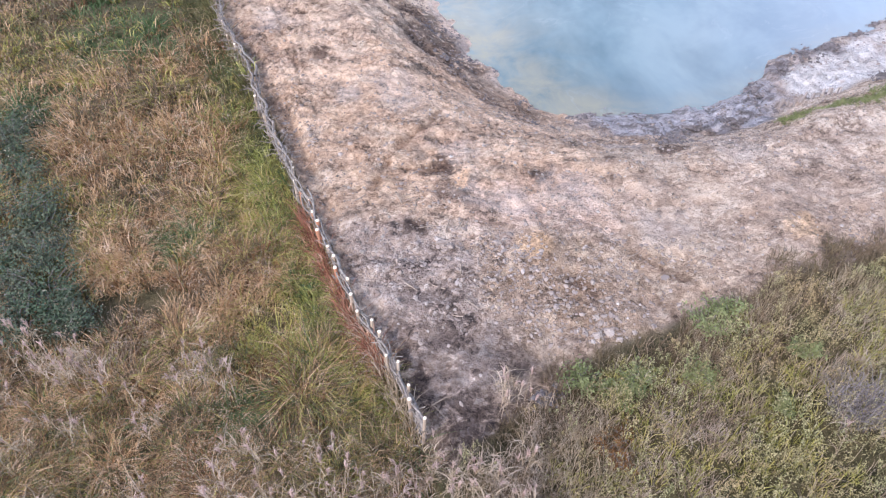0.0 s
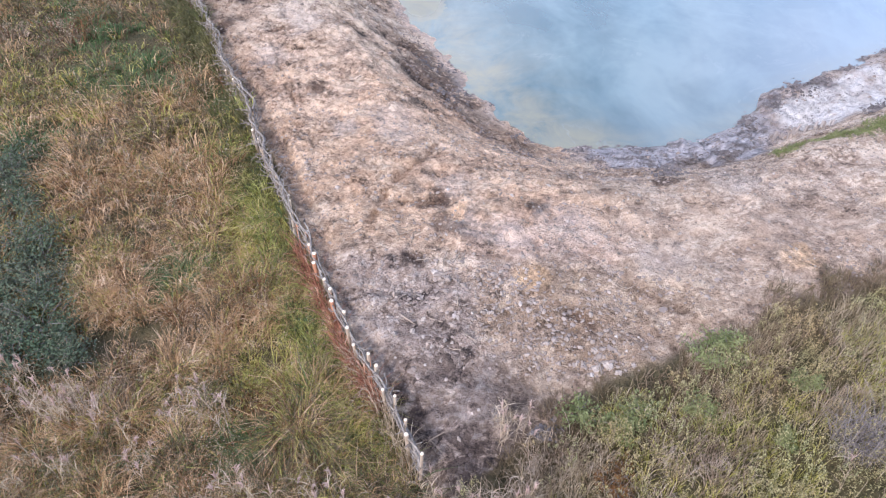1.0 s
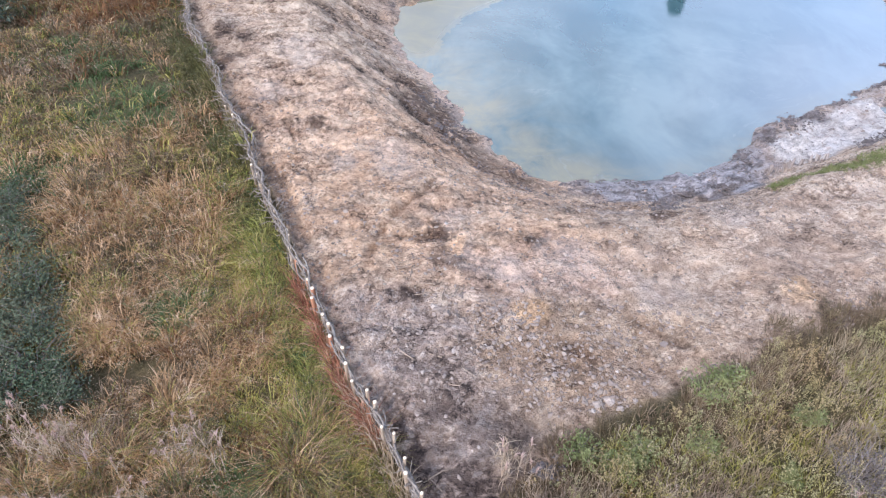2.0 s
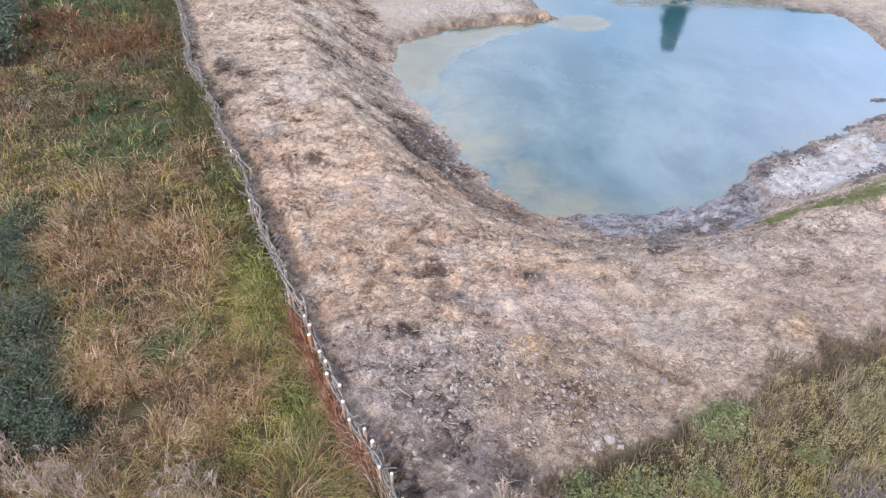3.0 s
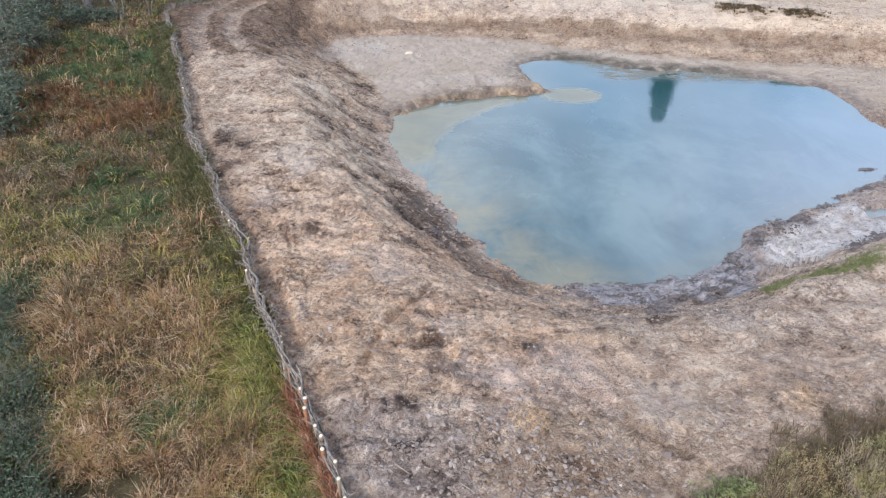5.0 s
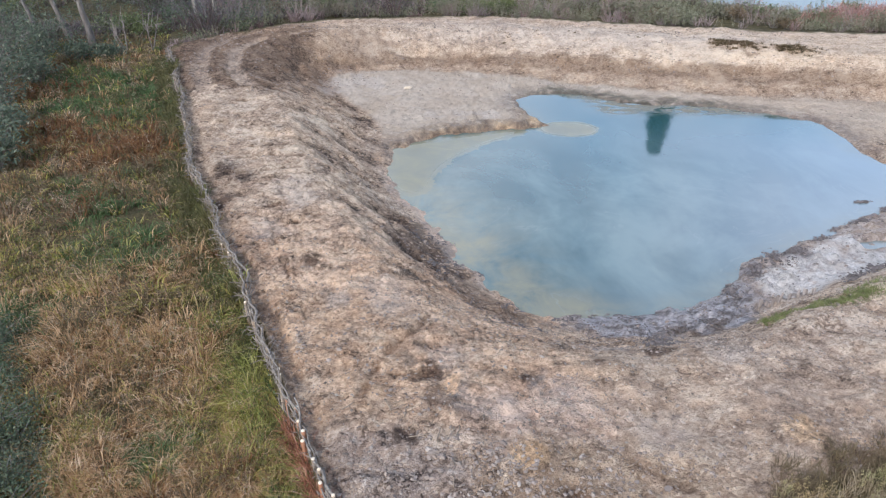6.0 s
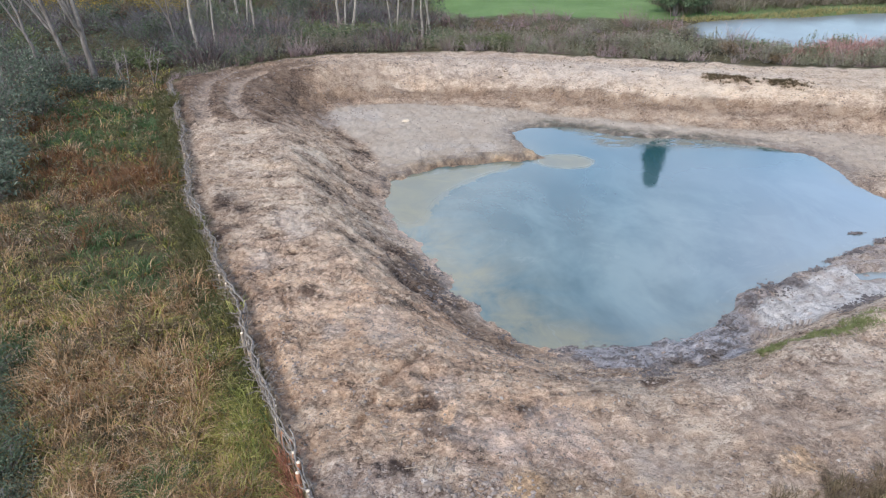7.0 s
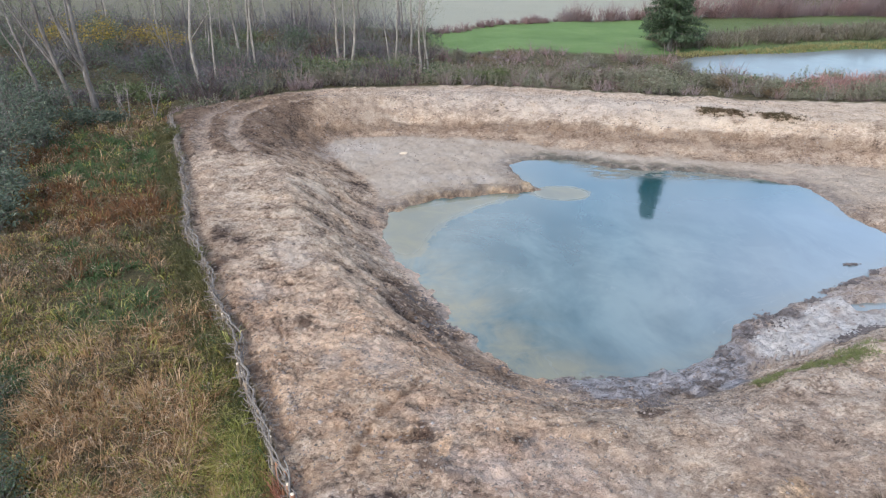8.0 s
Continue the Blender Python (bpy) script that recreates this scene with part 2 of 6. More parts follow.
    for pts, wide, deep in GROOVES:
        dg = line_distance(x, y, np.array(pts)) + 0.06 * fbm(x * 3, y * 3, 2, 82)
        z = z - 0.7 * deep * ss(wide * 0.8, 0.0, dg) + 0.35 * deep * ss(wide * 0.5, 0.0, np.abs(dg - wide * 1.3))
    for pts in CRACKS:
        dc = line_distance(x, y, np.array(pts)) + 0.03 * fbm(x * 5, y * 5, 2, 81)
        z = z - 0.06 * ss(0.05, 0.0, dc)
    return z, b, wet, d_shore, d_toe, d_crest


def ground_at(x, y, basin=False):
    x, y = np.atleast_1d(np.asarray(x, float)), np.atleast_1d(np.asarray(y, float))
    return terrain(x, y)[0] if basin else outside(x, y)


# ---- materials ----
class Nodes:
    """Short hand for building node materials."""

    def __init__(self, name):
        self.mat = bpy.data.materials.new(name)
        self.mat.use_nodes = True
        self.tree = self.mat.node_tree
        self.bsdf = self.tree.nodes["Principled BSDF"]

    def put(self, where, value):
        if isinstance(value, bpy.types.NodeSocket):
            self.tree.links.new(value, where)
        else:
            where.default_value = value

    def add(self, kind, out=0, **inputs):
        node = self.tree.nodes.new("ShaderNode" + kind)
        for key, value in inputs.items():
            self.put(node.inputs[int(key[1:]) if key[0] == "i" and key[1:].isdigit() else key], value)
        return node.outputs[out]

    def noise(self, scale, detail=5, rough=0.55, vector=None, distort=0.0):
        got = {"Scale": scale, "Detail": detail, "Roughness": rough, "Distortion": distort}
        if vector is not None:
            got["Vector"] = vector
        return self.add("TexNoise", **got)

    def ramp(self, fac, stops):
        node = self.tree.nodes.new("ShaderNodeValToRGB")
        while len(node.color_ramp.elements) < len(stops):
            node.color_ramp.elements.new(0.5)
        for e, (p, c) in zip(node.color_ramp.elements, stops):
            e.position, e.color = p, (*c, 1) if len(c) == 3 else c
        self.put(node.inputs[0], fac)
        return node.outputs[0]

    def gray(self, fac, lo, hi):
        if lo > hi:
            return self.ramp(fac, [(hi, (1, 1, 1)), (lo, (0, 0, 0))])
        return self.ramp(fac, [(lo, (0, 0, 0)), (hi, (1, 1, 1))])

    def mix(self, fac, a, b, blend="MIX"):
        node = self.tree.nodes.new("ShaderNodeMix")
        node.data_type, node.blend_type = "RGBA", blend
        self.put(node.inputs[0], fac)
        for socket, value in ((node.inputs[6], a), (node.inputs[7], b)):
            self.put(socket, (*value, 1) if isinstance(value, tuple) and len(value) == 3 else value)
        return node.outputs[2]

    def math(self, op, a, b=0.5):
        node = self.tree.nodes.new("ShaderNodeMath")
        node.operation = op
        self.put(node.inputs[0], a)
        self.put(node.inputs[1], b)
        return node.outputs[0]

    def place(self):
        return self.add("NewGeometry", 0)

    def attr(self, name):
        node = self.tree.nodes.new("ShaderNodeAttribute")
        node.attribute_name = name
        return node.outputs[2]

    def bump(self, height, strength, distance, normal=None):
        got = {"Height": height, "Strength": strength, "Distance": distance}
        if normal is not None:
            got["Normal"] = normal
        return self.add("Bump", **got)

    def finish(self, color, rough=0.8, normal=None, spec=0.3):
        self.put(self.bsdf.inputs["Base Color"], color)
        self.put(self.bsdf.inputs["Roughness"], rough)
        self.bsdf.inputs["Specular IOR Level"].default_value = spec
        if normal is not None:
            self.put(self.bsdf.inputs["Normal"], normal)
        return self.mat


def ground_material():
    n = Nodes("earth")
    p = n.place()
    warp = n.mix(0.12, p, n.noise(1.6, 3, 0.6, p), "ADD")
    mid, fine, grit = n.noise(1.5, 8, 0.72, p), n.noise(8.0, 7, 0.76, p), n.noise(45.0, 3, 0.7, p)
    arc = n.add("CombineXYZ", X=n.math("MULTIPLY", n.attr("arc"), 0.3), Y=n.math("MULTIPLY", n.attr("ring"), 1.5))
    streak = n.noise(1.0, 8, 0.72, arc)

    def crumbs(scale):
        """A random level for each angular crumb."""
        return n.add("SeparateColor", 0, Color=n.add("TexVoronoi", 1, Vector=warp, Scale=scale))

    def part_of(value, weight):
        return n.math("MULTIPLY", n.math("SUBTRACT", value, 0.5), weight)

    slab = n.gray(n.noise(0.8, 9, 0.72, n.add("Mapping", Vector=p, Scale=(0.8, 1.25, 1), Location=(3, 1, 0))), 0.47, 0.53)
    torn = n.gray(n.noise(1.1, 8, 0.7, n.add("Mapping", Vector=p, Location=(8, 3, 0))), 0.43, 0.56)
    block, clod, chip = crumbs(5.5), crumbs(13.0), crumbs(36.0)
    gap_node = n.tree.nodes.new("ShaderNodeTexVoronoi")
    gap_node.feature = "DISTANCE_TO_EDGE"
    gap_node.inputs["Scale"].default_value = 13.0
    n.put(gap_node.inputs["Vector"], warp)
    gap = n.math("MULTIPLY", n.gray(gap_node.outputs[0], 0.10, 0.02), torn)
    swing = part_of(n.noise(0.35, 5, 0.62, p), 0.55)
    for value, weight in ((mid, 1.0), (n.noise(0.75, 7, 0.66, n.add("Mapping", Vector=p, Location=(14, 2, 0))), 0.75), (streak, 0.5), (fine, 0.75), (slab, 0.15), (chip, 0.13)):
        swing = n.math("ADD", swing, part_of(value, weight))
    swing = n.math("ADD", swing, n.math("MULTIPLY", part_of(block, 0.30), torn))
    swing = n.math("ADD", swing, n.math("MULTIPLY", part_of(clod, 0.46), n.math("ADD", 0.35, n.math("MULTIPLY", torn, 0.65))))
    sx, sy = n.math("MULTIPLY", n.attr("fall_u"), 1.35), n.math("MULTIPLY", n.attr("fall_v"), 0.26)
    rake = n.gray(n.noise(1.0, 8, 0.68, n.add("CombineXYZ", X=sx, Y=sy)), 0.40, 0.60)
    swing = n.math("ADD", swing, n.math("MULTIPLY", part_of(rake, 0.12), n.attr("raked")))
    # shade in the gaps between clods, painted by lowering the tone
    swing = n.math("SUBTRACT", swing, n.math("MULTIPLY", gap, 0.07))
    # pale dry chips lying on the torn ground
    flake = n.gray(n.noise(11.0, 4, 0.66, n.add("Mapping", Vector=p, Location=(9, 4, 2))), 0.60, 0.63)
    swing = n.math("ADD", swing, n.math("MULTIPLY", flake, 0.13))
    # broken pale crust, and ragged dark patches painted as shaded hollows
    for scale, lo, hi, at, weight in ((1.0, 0.42, 0.39, 21, -0.10), (2.6, 0.425, 0.40, 2, -0.17), (6.0, 0.42, 0.395, 6, -0.20), (1.2, 0.57, 0.60, 24, 0.08), (3.6, 0.575, 0.60, 11, 0.13), (7.0, 0.59, 0.61, 15, 0.15)):
        patch = n.gray(n.noise(scale, 8, 0.73, n.add("Mapping", Vector=p, Location=(at, at * 1.7, 0))), lo, hi)
        swing = n.math("ADD", swing, n.math("MULTIPLY", patch, weight))
    # drag ridges lightened, furrows darkened: relief shading put into the tone
    swing = n.math("ADD", swing, n.math("MULTIPLY", n.attr("ridge_shade"), 0.55))
    swing = n.math("MULTIPLY", swing, n.math("SUBTRACT", 1.0, n.attr("graded")))
    tone = n.math("ADD", n.math("ADD", 0.65, n.attr("crust")), swing)
    soil = n.ramp(tone, [(0.14, (0.070, 0.056, 0.051)), (0.32, (0.18, 0.142, 0.122)), (0.46, (0.305, 0.242, 0.206)), (0.60, (0.41, 0.332, 0.285)), (0.78, (0.55, 0.47, 0.415)), (0.98, (0.68, 0.615, 0.56))])
    hue = n.noise(0.7, 4, 0.6, n.add("Mapping", Vector=p, Location=(31, 7, 0)), 0.5)
    soil = n.mix(n.math("MULTIPLY", n.gray(hue, 0.52, 0.62), 0.22), soil, n.mix(1.0, soil, (1.07, 0.97, 0.84), "MULTIPLY"))
    soil = n.mix(n.math("MULTIPLY", n.gray(hue, 0.46, 0.36), 0.2), soil, n.mix(1.0, soil, (0.86, 0.91, 1.0), "MULTIPLY"))
    soil = n.mix(n.math("MULTIPLY", n.gray(n.noise(0.5, 8, 0.66, n.add("Mapping", Vector=p, Location=(5, 17, 0)), 0.6), 0.55, 0.63), 0.6), soil, n.mix(1.0, soil, (1.22, 1.20, 1.17), "MULTIPLY"))
    soil = n.mix(n.math("MULTIPLY", n.gray(n.noise(0.75, 9, 0.72, n.add("Mapping", Vector=p, Location=(2, 41, 0)), 0.8), 0.41, 0.35), 0.6), soil, n.mix(1.0, soil, (0.62, 0.63, 0.66), "MULTIPLY"))

    def stain(mask, lo, hi, scale, tint, amount):
        """Tint the soil inside a mask, broken up by noise."""
        k = n.math("MULTIPLY", n.math("MULTIPLY", n.attr(mask), n.gray(n.noise(scale, 6, 0.7, p, 0.5), lo, hi)), amount)
        return n.mix(k, soil, n.mix(1.0, soil, tint, "MULTIPLY"))

    soil = n.mix(1.0, soil, (1.10, 0.985, 0.81), "MULTIPLY")
    mud = n.mix(n.gray(n.noise(0.6, 5, 0.6, p, 0.5), 0.38, 0.62), (0.52, 0.42, 0.32), (0.60, 0.505, 0.40))
    mud = n.mix(n.math("MULTIPLY", n.gray(mid, 0.56, 0.70), 0.35), mud, (0.36, 0.29, 0.225))
    soil = n.mix(n.attr("mud"), soil, mud)
    soil = n.mix(n.math("MULTIPLY", n.attr("peach"), n.gray(mid, 0.38, 0.52)), soil, n.mix(1.0, soil, (1.12, 0.99, 0.90), "MULTIPLY"))
    soil = n.mix(n.attr("cool"), soil, n.mix(1.0, soil, (0.985, 0.995, 1.03), "MULTIPLY"))
    # grey clay, yellowish clay and a lavender seam, torn into one another
    soil = stain("slate", 0.30, 0.50, 1.8, (0.80, 0.85, 0.95), 0.85)
    soil = stain("tan", 0.28, 0.52, 1.5, (0.86, 0.83, 0.76), 0.85)
    soil = stain("seam", 0.34, 0.52, 1.6, (1.06, 1.06, 1.13), 0.9)
    soil = stain("ochre", 0.30, 0.50, 2.6, (1.55, 1.44, 1.20), 1.0)
    # dark clay patches, and the shade painted along the fence foot
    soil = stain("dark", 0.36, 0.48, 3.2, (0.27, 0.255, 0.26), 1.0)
    soil = n.mix(n.attr("crack_shade"), soil, n.mix(1.0, soil, (0.40, 0.345, 0.32), "MULTIPLY"))
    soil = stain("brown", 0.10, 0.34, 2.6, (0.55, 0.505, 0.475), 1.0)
    soil = n.mix(n.math("MULTIPLY", n.attr("olive"), n.gray(n.noise(1.6, 6, 0.7, p, 0.6), 0.35, 0.55)), soil, (0.125, 0.12, 0.075))
    soil = stain("wet", 0.35, 0.58, 2.2, (0.42, 0.40, 0.41), 1.0)
    slime = n.ramp(n.math("ADD", n.math("MULTIPLY", n.noise(2.6, 7, 0.78, p, 0.6), 0.5), n.math("MULTIPLY", n.noise(1.0, 6, 0.7, n.add("CombineXYZ", X=n.math("MULTIPLY", n.attr("arc"), 1.3), Y=n.math("MULTIPLY", n.attr("ring"), 4.5)), 0.6), 0.5)), [(0.41, (0.07, 0.064, 0.064)), (0.46, (0.17, 0.16, 0.162)), (0.50, (0.34, 0.325, 0.335)), (0.57, (0.52, 0.50, 0.51))])
    soil = n.mix(n.math("MULTIPLY", n.attr("slick"), 0.85), soil, slime)
    chalk = n.ramp(n.noise(4.5, 8, 0.74, p, 0.6), [(0.34, (0.19, 0.17, 0.155)), (0.41, (0.46, 0.425, 0.39)), (0.52, (0.65, 0.61, 0.565)), (0.64, (0.76, 0.72, 0.68))])
    soil = n.mix(n.math("MULTIPLY", n.attr("pale"), n.gray(n.noise(2.4, 6, 0.7, p, 0.5), 0.30, 0.46)), soil, chalk)
    turf = n.ramp(n.noise(2.5, 5, 0.7, p), [(0.3, (0.035, 0.035, 0.016)), (0.5, (0.10, 0.085, 0.04)), (0.7, (0.17, 0.13, 0.065))])
    lawn = n.ramp(n.noise(0.12, 6, 0.7, p), [(0.3, (0.14, 0.235, 0.07)), (0.55, (0.21, 0.325, 0.105)), (0.75, (0.31, 0.37, 0.16))])
    lawn = n.mix(n.gray(n.noise(6, 3, 0.7, p), 0.3, 0.8), n.mix(0.4, lawn, (0.05, 0.09, 0.02)), lawn)
    stubble = n.mix(n.noise(0.1, 4, 0.6, p), (0.33, 0.325, 0.24), (0.42, 0.40, 0.31))
    turf = n.mix(n.attr("field"), turf, lawn)
    turf = n.mix(n.attr("stubble"), turf, stubble)
    color = n.mix(n.attr("bare"), turf, soil)
    h = n.math("ADD", n.math("MULTIPLY", n.math("MULTIPLY", block, torn), 0.45), n.math("MULTIPLY", clod, 0.30))
    h = n.math("ADD", h, n.math("ADD", n.math("MULTIPLY", mid, 1.0), n.math("MULTIPLY", slab, 0.25)))
    h = n.math("ADD", h, n.math("ADD", n.math("MULTIPLY", fine, 0.55), n.math("MULTIPLY", grit, 0.12)))
    h = n.math("SUBTRACT", n.math("ADD", h, n.math("MULTIPLY", chip, 0.10)), n.math("MULTIPLY", gap, 0.14))
    normal = n.bump(h, 1.0, 0.10)
    rough = n.math("SUBTRACT", 0.92, n.math("MULTIPLY", n.math("MAXIMUM", n.attr("wet"), n.attr("slick")), 0.58))
    return n.finish(color, rough, normal, 0.25)


def leaf_material(name, stops, patch=None, amount=0.4, scale=0.5, rough=0.65, through_light=0.32, even=0.18):
    """Blades and leaves: colour by island, drifting over the ground."""
    n = Nodes(name)
    island = n.tree.nodes.new("ShaderNodeNewGeometry").outputs["Random Per Island"]
    mean = [sum(c[i] for _, c in stops) / len(stops) for i in range(3)]
    # neighbours in one tuft are alike: drift by clump, then by blade
    clump = n.noise(3.2, 2, 0.5, n.place())
    island = n.math("ADD", n.math("ADD", 0.5, n.math("MULTIPLY", n.math("SUBTRACT", island, 0.5), 0.6)), n.math("MULTIPLY", n.math("SUBTRACT", clump, 0.5), 1.7))
    color = n.ramp(island, [(at, tuple(c[i] + (mean[i] - c[i]) * even for i in range(3))) for at, c in stops])
    if patch:
        color = n.mix(n.math("MULTIPLY", n.gray(n.noise(scale, 3, 0.6, n.place()), 0.42, 0.62), amount), color, patch)
    n.finish(color, rough, None, 0.2)
    trans = n.add("BsdfTranslucent", Color=color)
    mixed = n.add("MixShader", i0=through_light, i1=n.bsdf.outputs[0], i2=trans)
    n.put(n.tree.nodes["Material Output"].inputs[0], mixed)
    return n.mat


def bark_material(name, light, dark, scale=14.0):
    n = Nodes(name)
    p = n.add("TexCoord", 3)
    grain = n.noise(scale, 6, 0.65, n.add("Mapping", Vector=p, Scale=(1, 1, 0.25)))
    blotch = n.noise(2.5, 4, 0.6, p)
    info = n.tree.nodes.new("ShaderNodeObjectInfo").outputs["Random"]
    color = n.mix(n.gray(grain, 0.35, 0.65), dark, light)
    color = n.mix(n.math("MULTIPLY", n.gray(blotch, 0.5, 0.7), 0.6), color, dark)
    color = n.mix(n.math("MULTIPLY", info, 0.35), color, (dark[0] * 1.6, dark[1] * 1.5, dark[2] * 1.4))
    return n.finish(color, 0.85, n.bump(grain, 0.6, 0.02), 0.2)


def water_material(name, deep, silt, cloud, gloss=0.5, chop=0.03, ior=1.9):
    n = Nodes(name)
    p = n.place()
    swirl = n.noise(0.17, 5, 0.6, n.add("Mapping", Vector=p, Scale=(1, 0.6, 1)), 0.3)
    color = n.mix(n.math("MULTIPLY", n.gray(swirl, 0.44, 0.60), n.math("MULTIPLY", n.attr("haze"), 0.7)), deep, cloud)
    curl = n.noise(0.34, 6, 0.6, n.add("Mapping", Vector=p, Scale=(1, 0.7, 1), Location=(4, 9, 0)), 1.1)
    color = n.mix(n.math("MULTIPLY", n.gray(curl, 0.50, 0.62), n.math("MULTIPLY", n.attr("haze"), 0.3)), color, cloud)
    # paler to the right: milky silt, plus sky sheen painted into the colour
    color = n.mix(n.math("MULTIPLY", n.attr("milk_sheen"), 0.65), color, (0.25, 0.295, 0.325))
    # silt rising off the banks, and a thin torn film afloat
    color = n.mix(n.math("MULTIPLY", n.attr("rim"), n.gray(n.noise(0.5, 6, 0.65, p, 0.8), 0.30, 0.62)), color, silt)
    film = n.ramp(curl, [(0.445, (0, 0, 0)), (0.46, (1, 1, 1)), (0.475, (0, 0, 0))])
    film = n.math("MULTIPLY", film, n.gray(n.noise(0.4, 3, 0.6, p), 0.48, 0.62))
    color = n.mix(n.math("MULTIPLY", film, n.math("MULTIPLY", n.attr("haze"), 0.11)), color, (0.38, 0.42, 0.42))
    edge = n.math("ADD", n.attr("silt"), n.math("MULTIPLY", n.math("SUBTRACT", n.noise(0.75, 8, 0.66, p, 0.9), 0.5), 1.1))
    cloudy = n.mix(n.gray(n.noise(0.5, 6, 0.65, p, 1.5), 0.4, 0.62), silt, (silt[0] * 0.72, silt[1] * 0.80, silt[2] * 0.95))
    color = n.mix(n.math("MULTIPLY", n.gray(edge, 0.47, 0.53), n.attr("thick")), color, cloudy)
    scum = n.math("MULTIPLY", n.attr("scum"), n.gray(n.noise(1.6, 7, 0.72, n.add("Mapping", Vector=p, Scale=(0.6, 1.4, 1))), 0.42, 0.54))
    color = n.mix(scum, color, (0.15, 0.13, 0.075))
    ripple = n.bump(n.noise(5.0, 3, 0.5, p), chop, 0.02)
    n.finish(color, n.math("ADD", 0.04, n.math("ADD", n.math("MULTIPLY", scum, 0.5), n.math("MULTIPLY", n.attr("thick"), 0.3))), ripple, gloss)
    n.bsdf.inputs["IOR"].default_value = ior
    return n.mat


EARTH = ground_material()
WATER = water_material("silty_water", (0.014, 0.072, 0.082), (0.225, 0.205, 0.115), (0.145, 0.225, 0.22))
FAR_WATER = water_material("still_water", (0.17, 0.195, 0.205), (0.2, 0.2, 0.17), (0.20, 0.235, 0.245), 0.2, 0.35, 1.1)
STRAW = leaf_material("straw_grass", [(0, (0.10, 0.056, 0.025)), (0.3, (0.42, 0.255, 0.12)), (0.65, (0.65, 0.43, 0.235)), (1, (0.82, 0.64, 0.45))], (0.36, 0.225, 0.10), 0.4, 1.3)
LUSH = leaf_material("lush_grass", [(0, (0.045, 0.06, 0.012)), (0.35, (0.32, 0.30, 0.07)), (0.75, (0.62, 0.53, 0.155)), (1, (0.80, 0.66, 0.30))], (0.11, 0.19, 0.035), 0.35, 1.6)
GREEN = leaf_material("green_grass", [(0, (0.03, 0.06, 0.02)), (0.5, (0.10, 0.165, 0.065)), (1, (0.20, 0.27, 0.12))], (0.14, 0.16, 0.07), 0.25, 1.2)
RUST = leaf_material("rust_grass", [(0, (0.07, 0.035, 0.018)), (0.5, (0.21, 0.10, 0.045)), (1, (0.36, 0.20, 0.09))])
DULL = leaf_material("dull_grass", [(0, (0.085, 0.06, 0.038)), (0.5, (0.18, 0.128, 0.078)), (1, (0.34, 0.25, 0.165))], (0.115, 0.10, 0.045), 0.45, 0.5)
DULL_GREEN = leaf_material("dull_green_grass", [(0, (0.045, 0.048, 0.02)), (0.5, (0.13, 0.122, 0.05)), (0.85, (0.22, 0.19, 0.085)), (1, (0.33, 0.265, 0.145))], (0.08, 0.10, 0.035), 0.5, 0.9)
REED = leaf_material("dry_reed", [(0, (0.13, 0.09, 0.055)), (0.4, (0.36, 0.27, 0.185)), (1, (0.64, 0.53, 0.415))], (0.36, 0.30, 0.15), 0.35, 0.7)
PLUME = leaf_material("reed_plume", [(0, (0.36, 0.25, 0.20)), (1, (0.62, 0.47, 0.40))])
WEED = leaf_material("weed_leaf", [(0, (0.21, 0.22, 0.105)), (0.35, (0.42, 0.42, 0.20)), (0.7, (0.62, 0.58, 0.31)), (1, (0.66, 0.56, 0.32))], (0.52, 0.37, 0.20), 0.75, 0.9, through_light=0.45, even=0.2)
BRAMBLE = leaf_material("bramble_leaf", [(0, (0.04, 0.066, 0.036)), (0.6, (0.088, 0.135, 0.075)), (0.9, (0.17, 0.21, 0.125)), (1, (0.29, 0.27, 0.20))], (0.14, 0.11, 0.09), 0.35, 1.1)
FOOT_GREEN = leaf_material("foot_grass", [(0, (0.035, 0.055, 0.012)), (0.35, (0.20, 0.235, 0.05)), (0.75, (0.43, 0.43, 0.125)), (1, (0.58, 0.52, 0.22))], (0.30, 0.26, 0.10), 0.5, 1.2)
VERGE_GREEN = leaf_material("verge_leaf", [(0, (0.10, 0.11, 0.045)), (0.6, (0.22, 0.265, 0.105)), (1, (0.38, 0.39, 0.19))], (0.34, 0.32, 0.15), 0.4, 2.5, through_light=0.4)
FRESH = leaf_material("fresh_leaf", [(0, (0.06, 0.085, 0.03)), (0.6, (0.14, 0.17, 0.07)), (1, (0.27, 0.28, 0.14))], (0.17, 0.15, 0.08), 0.4, 1.5)
WILLOW = leaf_material("willow_leaf", [(0, (0.069, 0.092, 0.040)), (0.5, (0.138, 0.167, 0.086)), (0.85, (0.253, 0.265, 0.161)), (1, (0.437, 0.425, 0.253))])
SALLOW = leaf_material("sallow_leaf", [(0, (0.04, 0.058, 0.042)), (0.5, (0.10, 0.13, 0.09)), (0.85, (0.19, 0.22, 0.155)), (1, (0.33, 0.35, 0.25))])
MEADOW_LEAF = leaf_material("meadow_leaf", [(0, (0.06, 0.065, 0.03)), (0.5, (0.15, 0.145, 0.065)), (1, (0.30, 0.25, 0.13))], (0.17, 0.12, 0.065), 0.5, 0.6)
YELLOW = leaf_material("yellow_leaf", [(0, (0.19, 0.14, 0.03)), (0.6, (0.38, 0.27, 0.06)), (1, (0.58, 0.42, 0.10))], (0.20, 0.17, 0.07), 0.4, 0.35)
FERN = leaf_material("brown_fern", [(0, (0.10, 0.05, 0.02)), (0.6, (0.24, 0.115, 0.04)), (1, (0.36, 0.22, 0.08))])
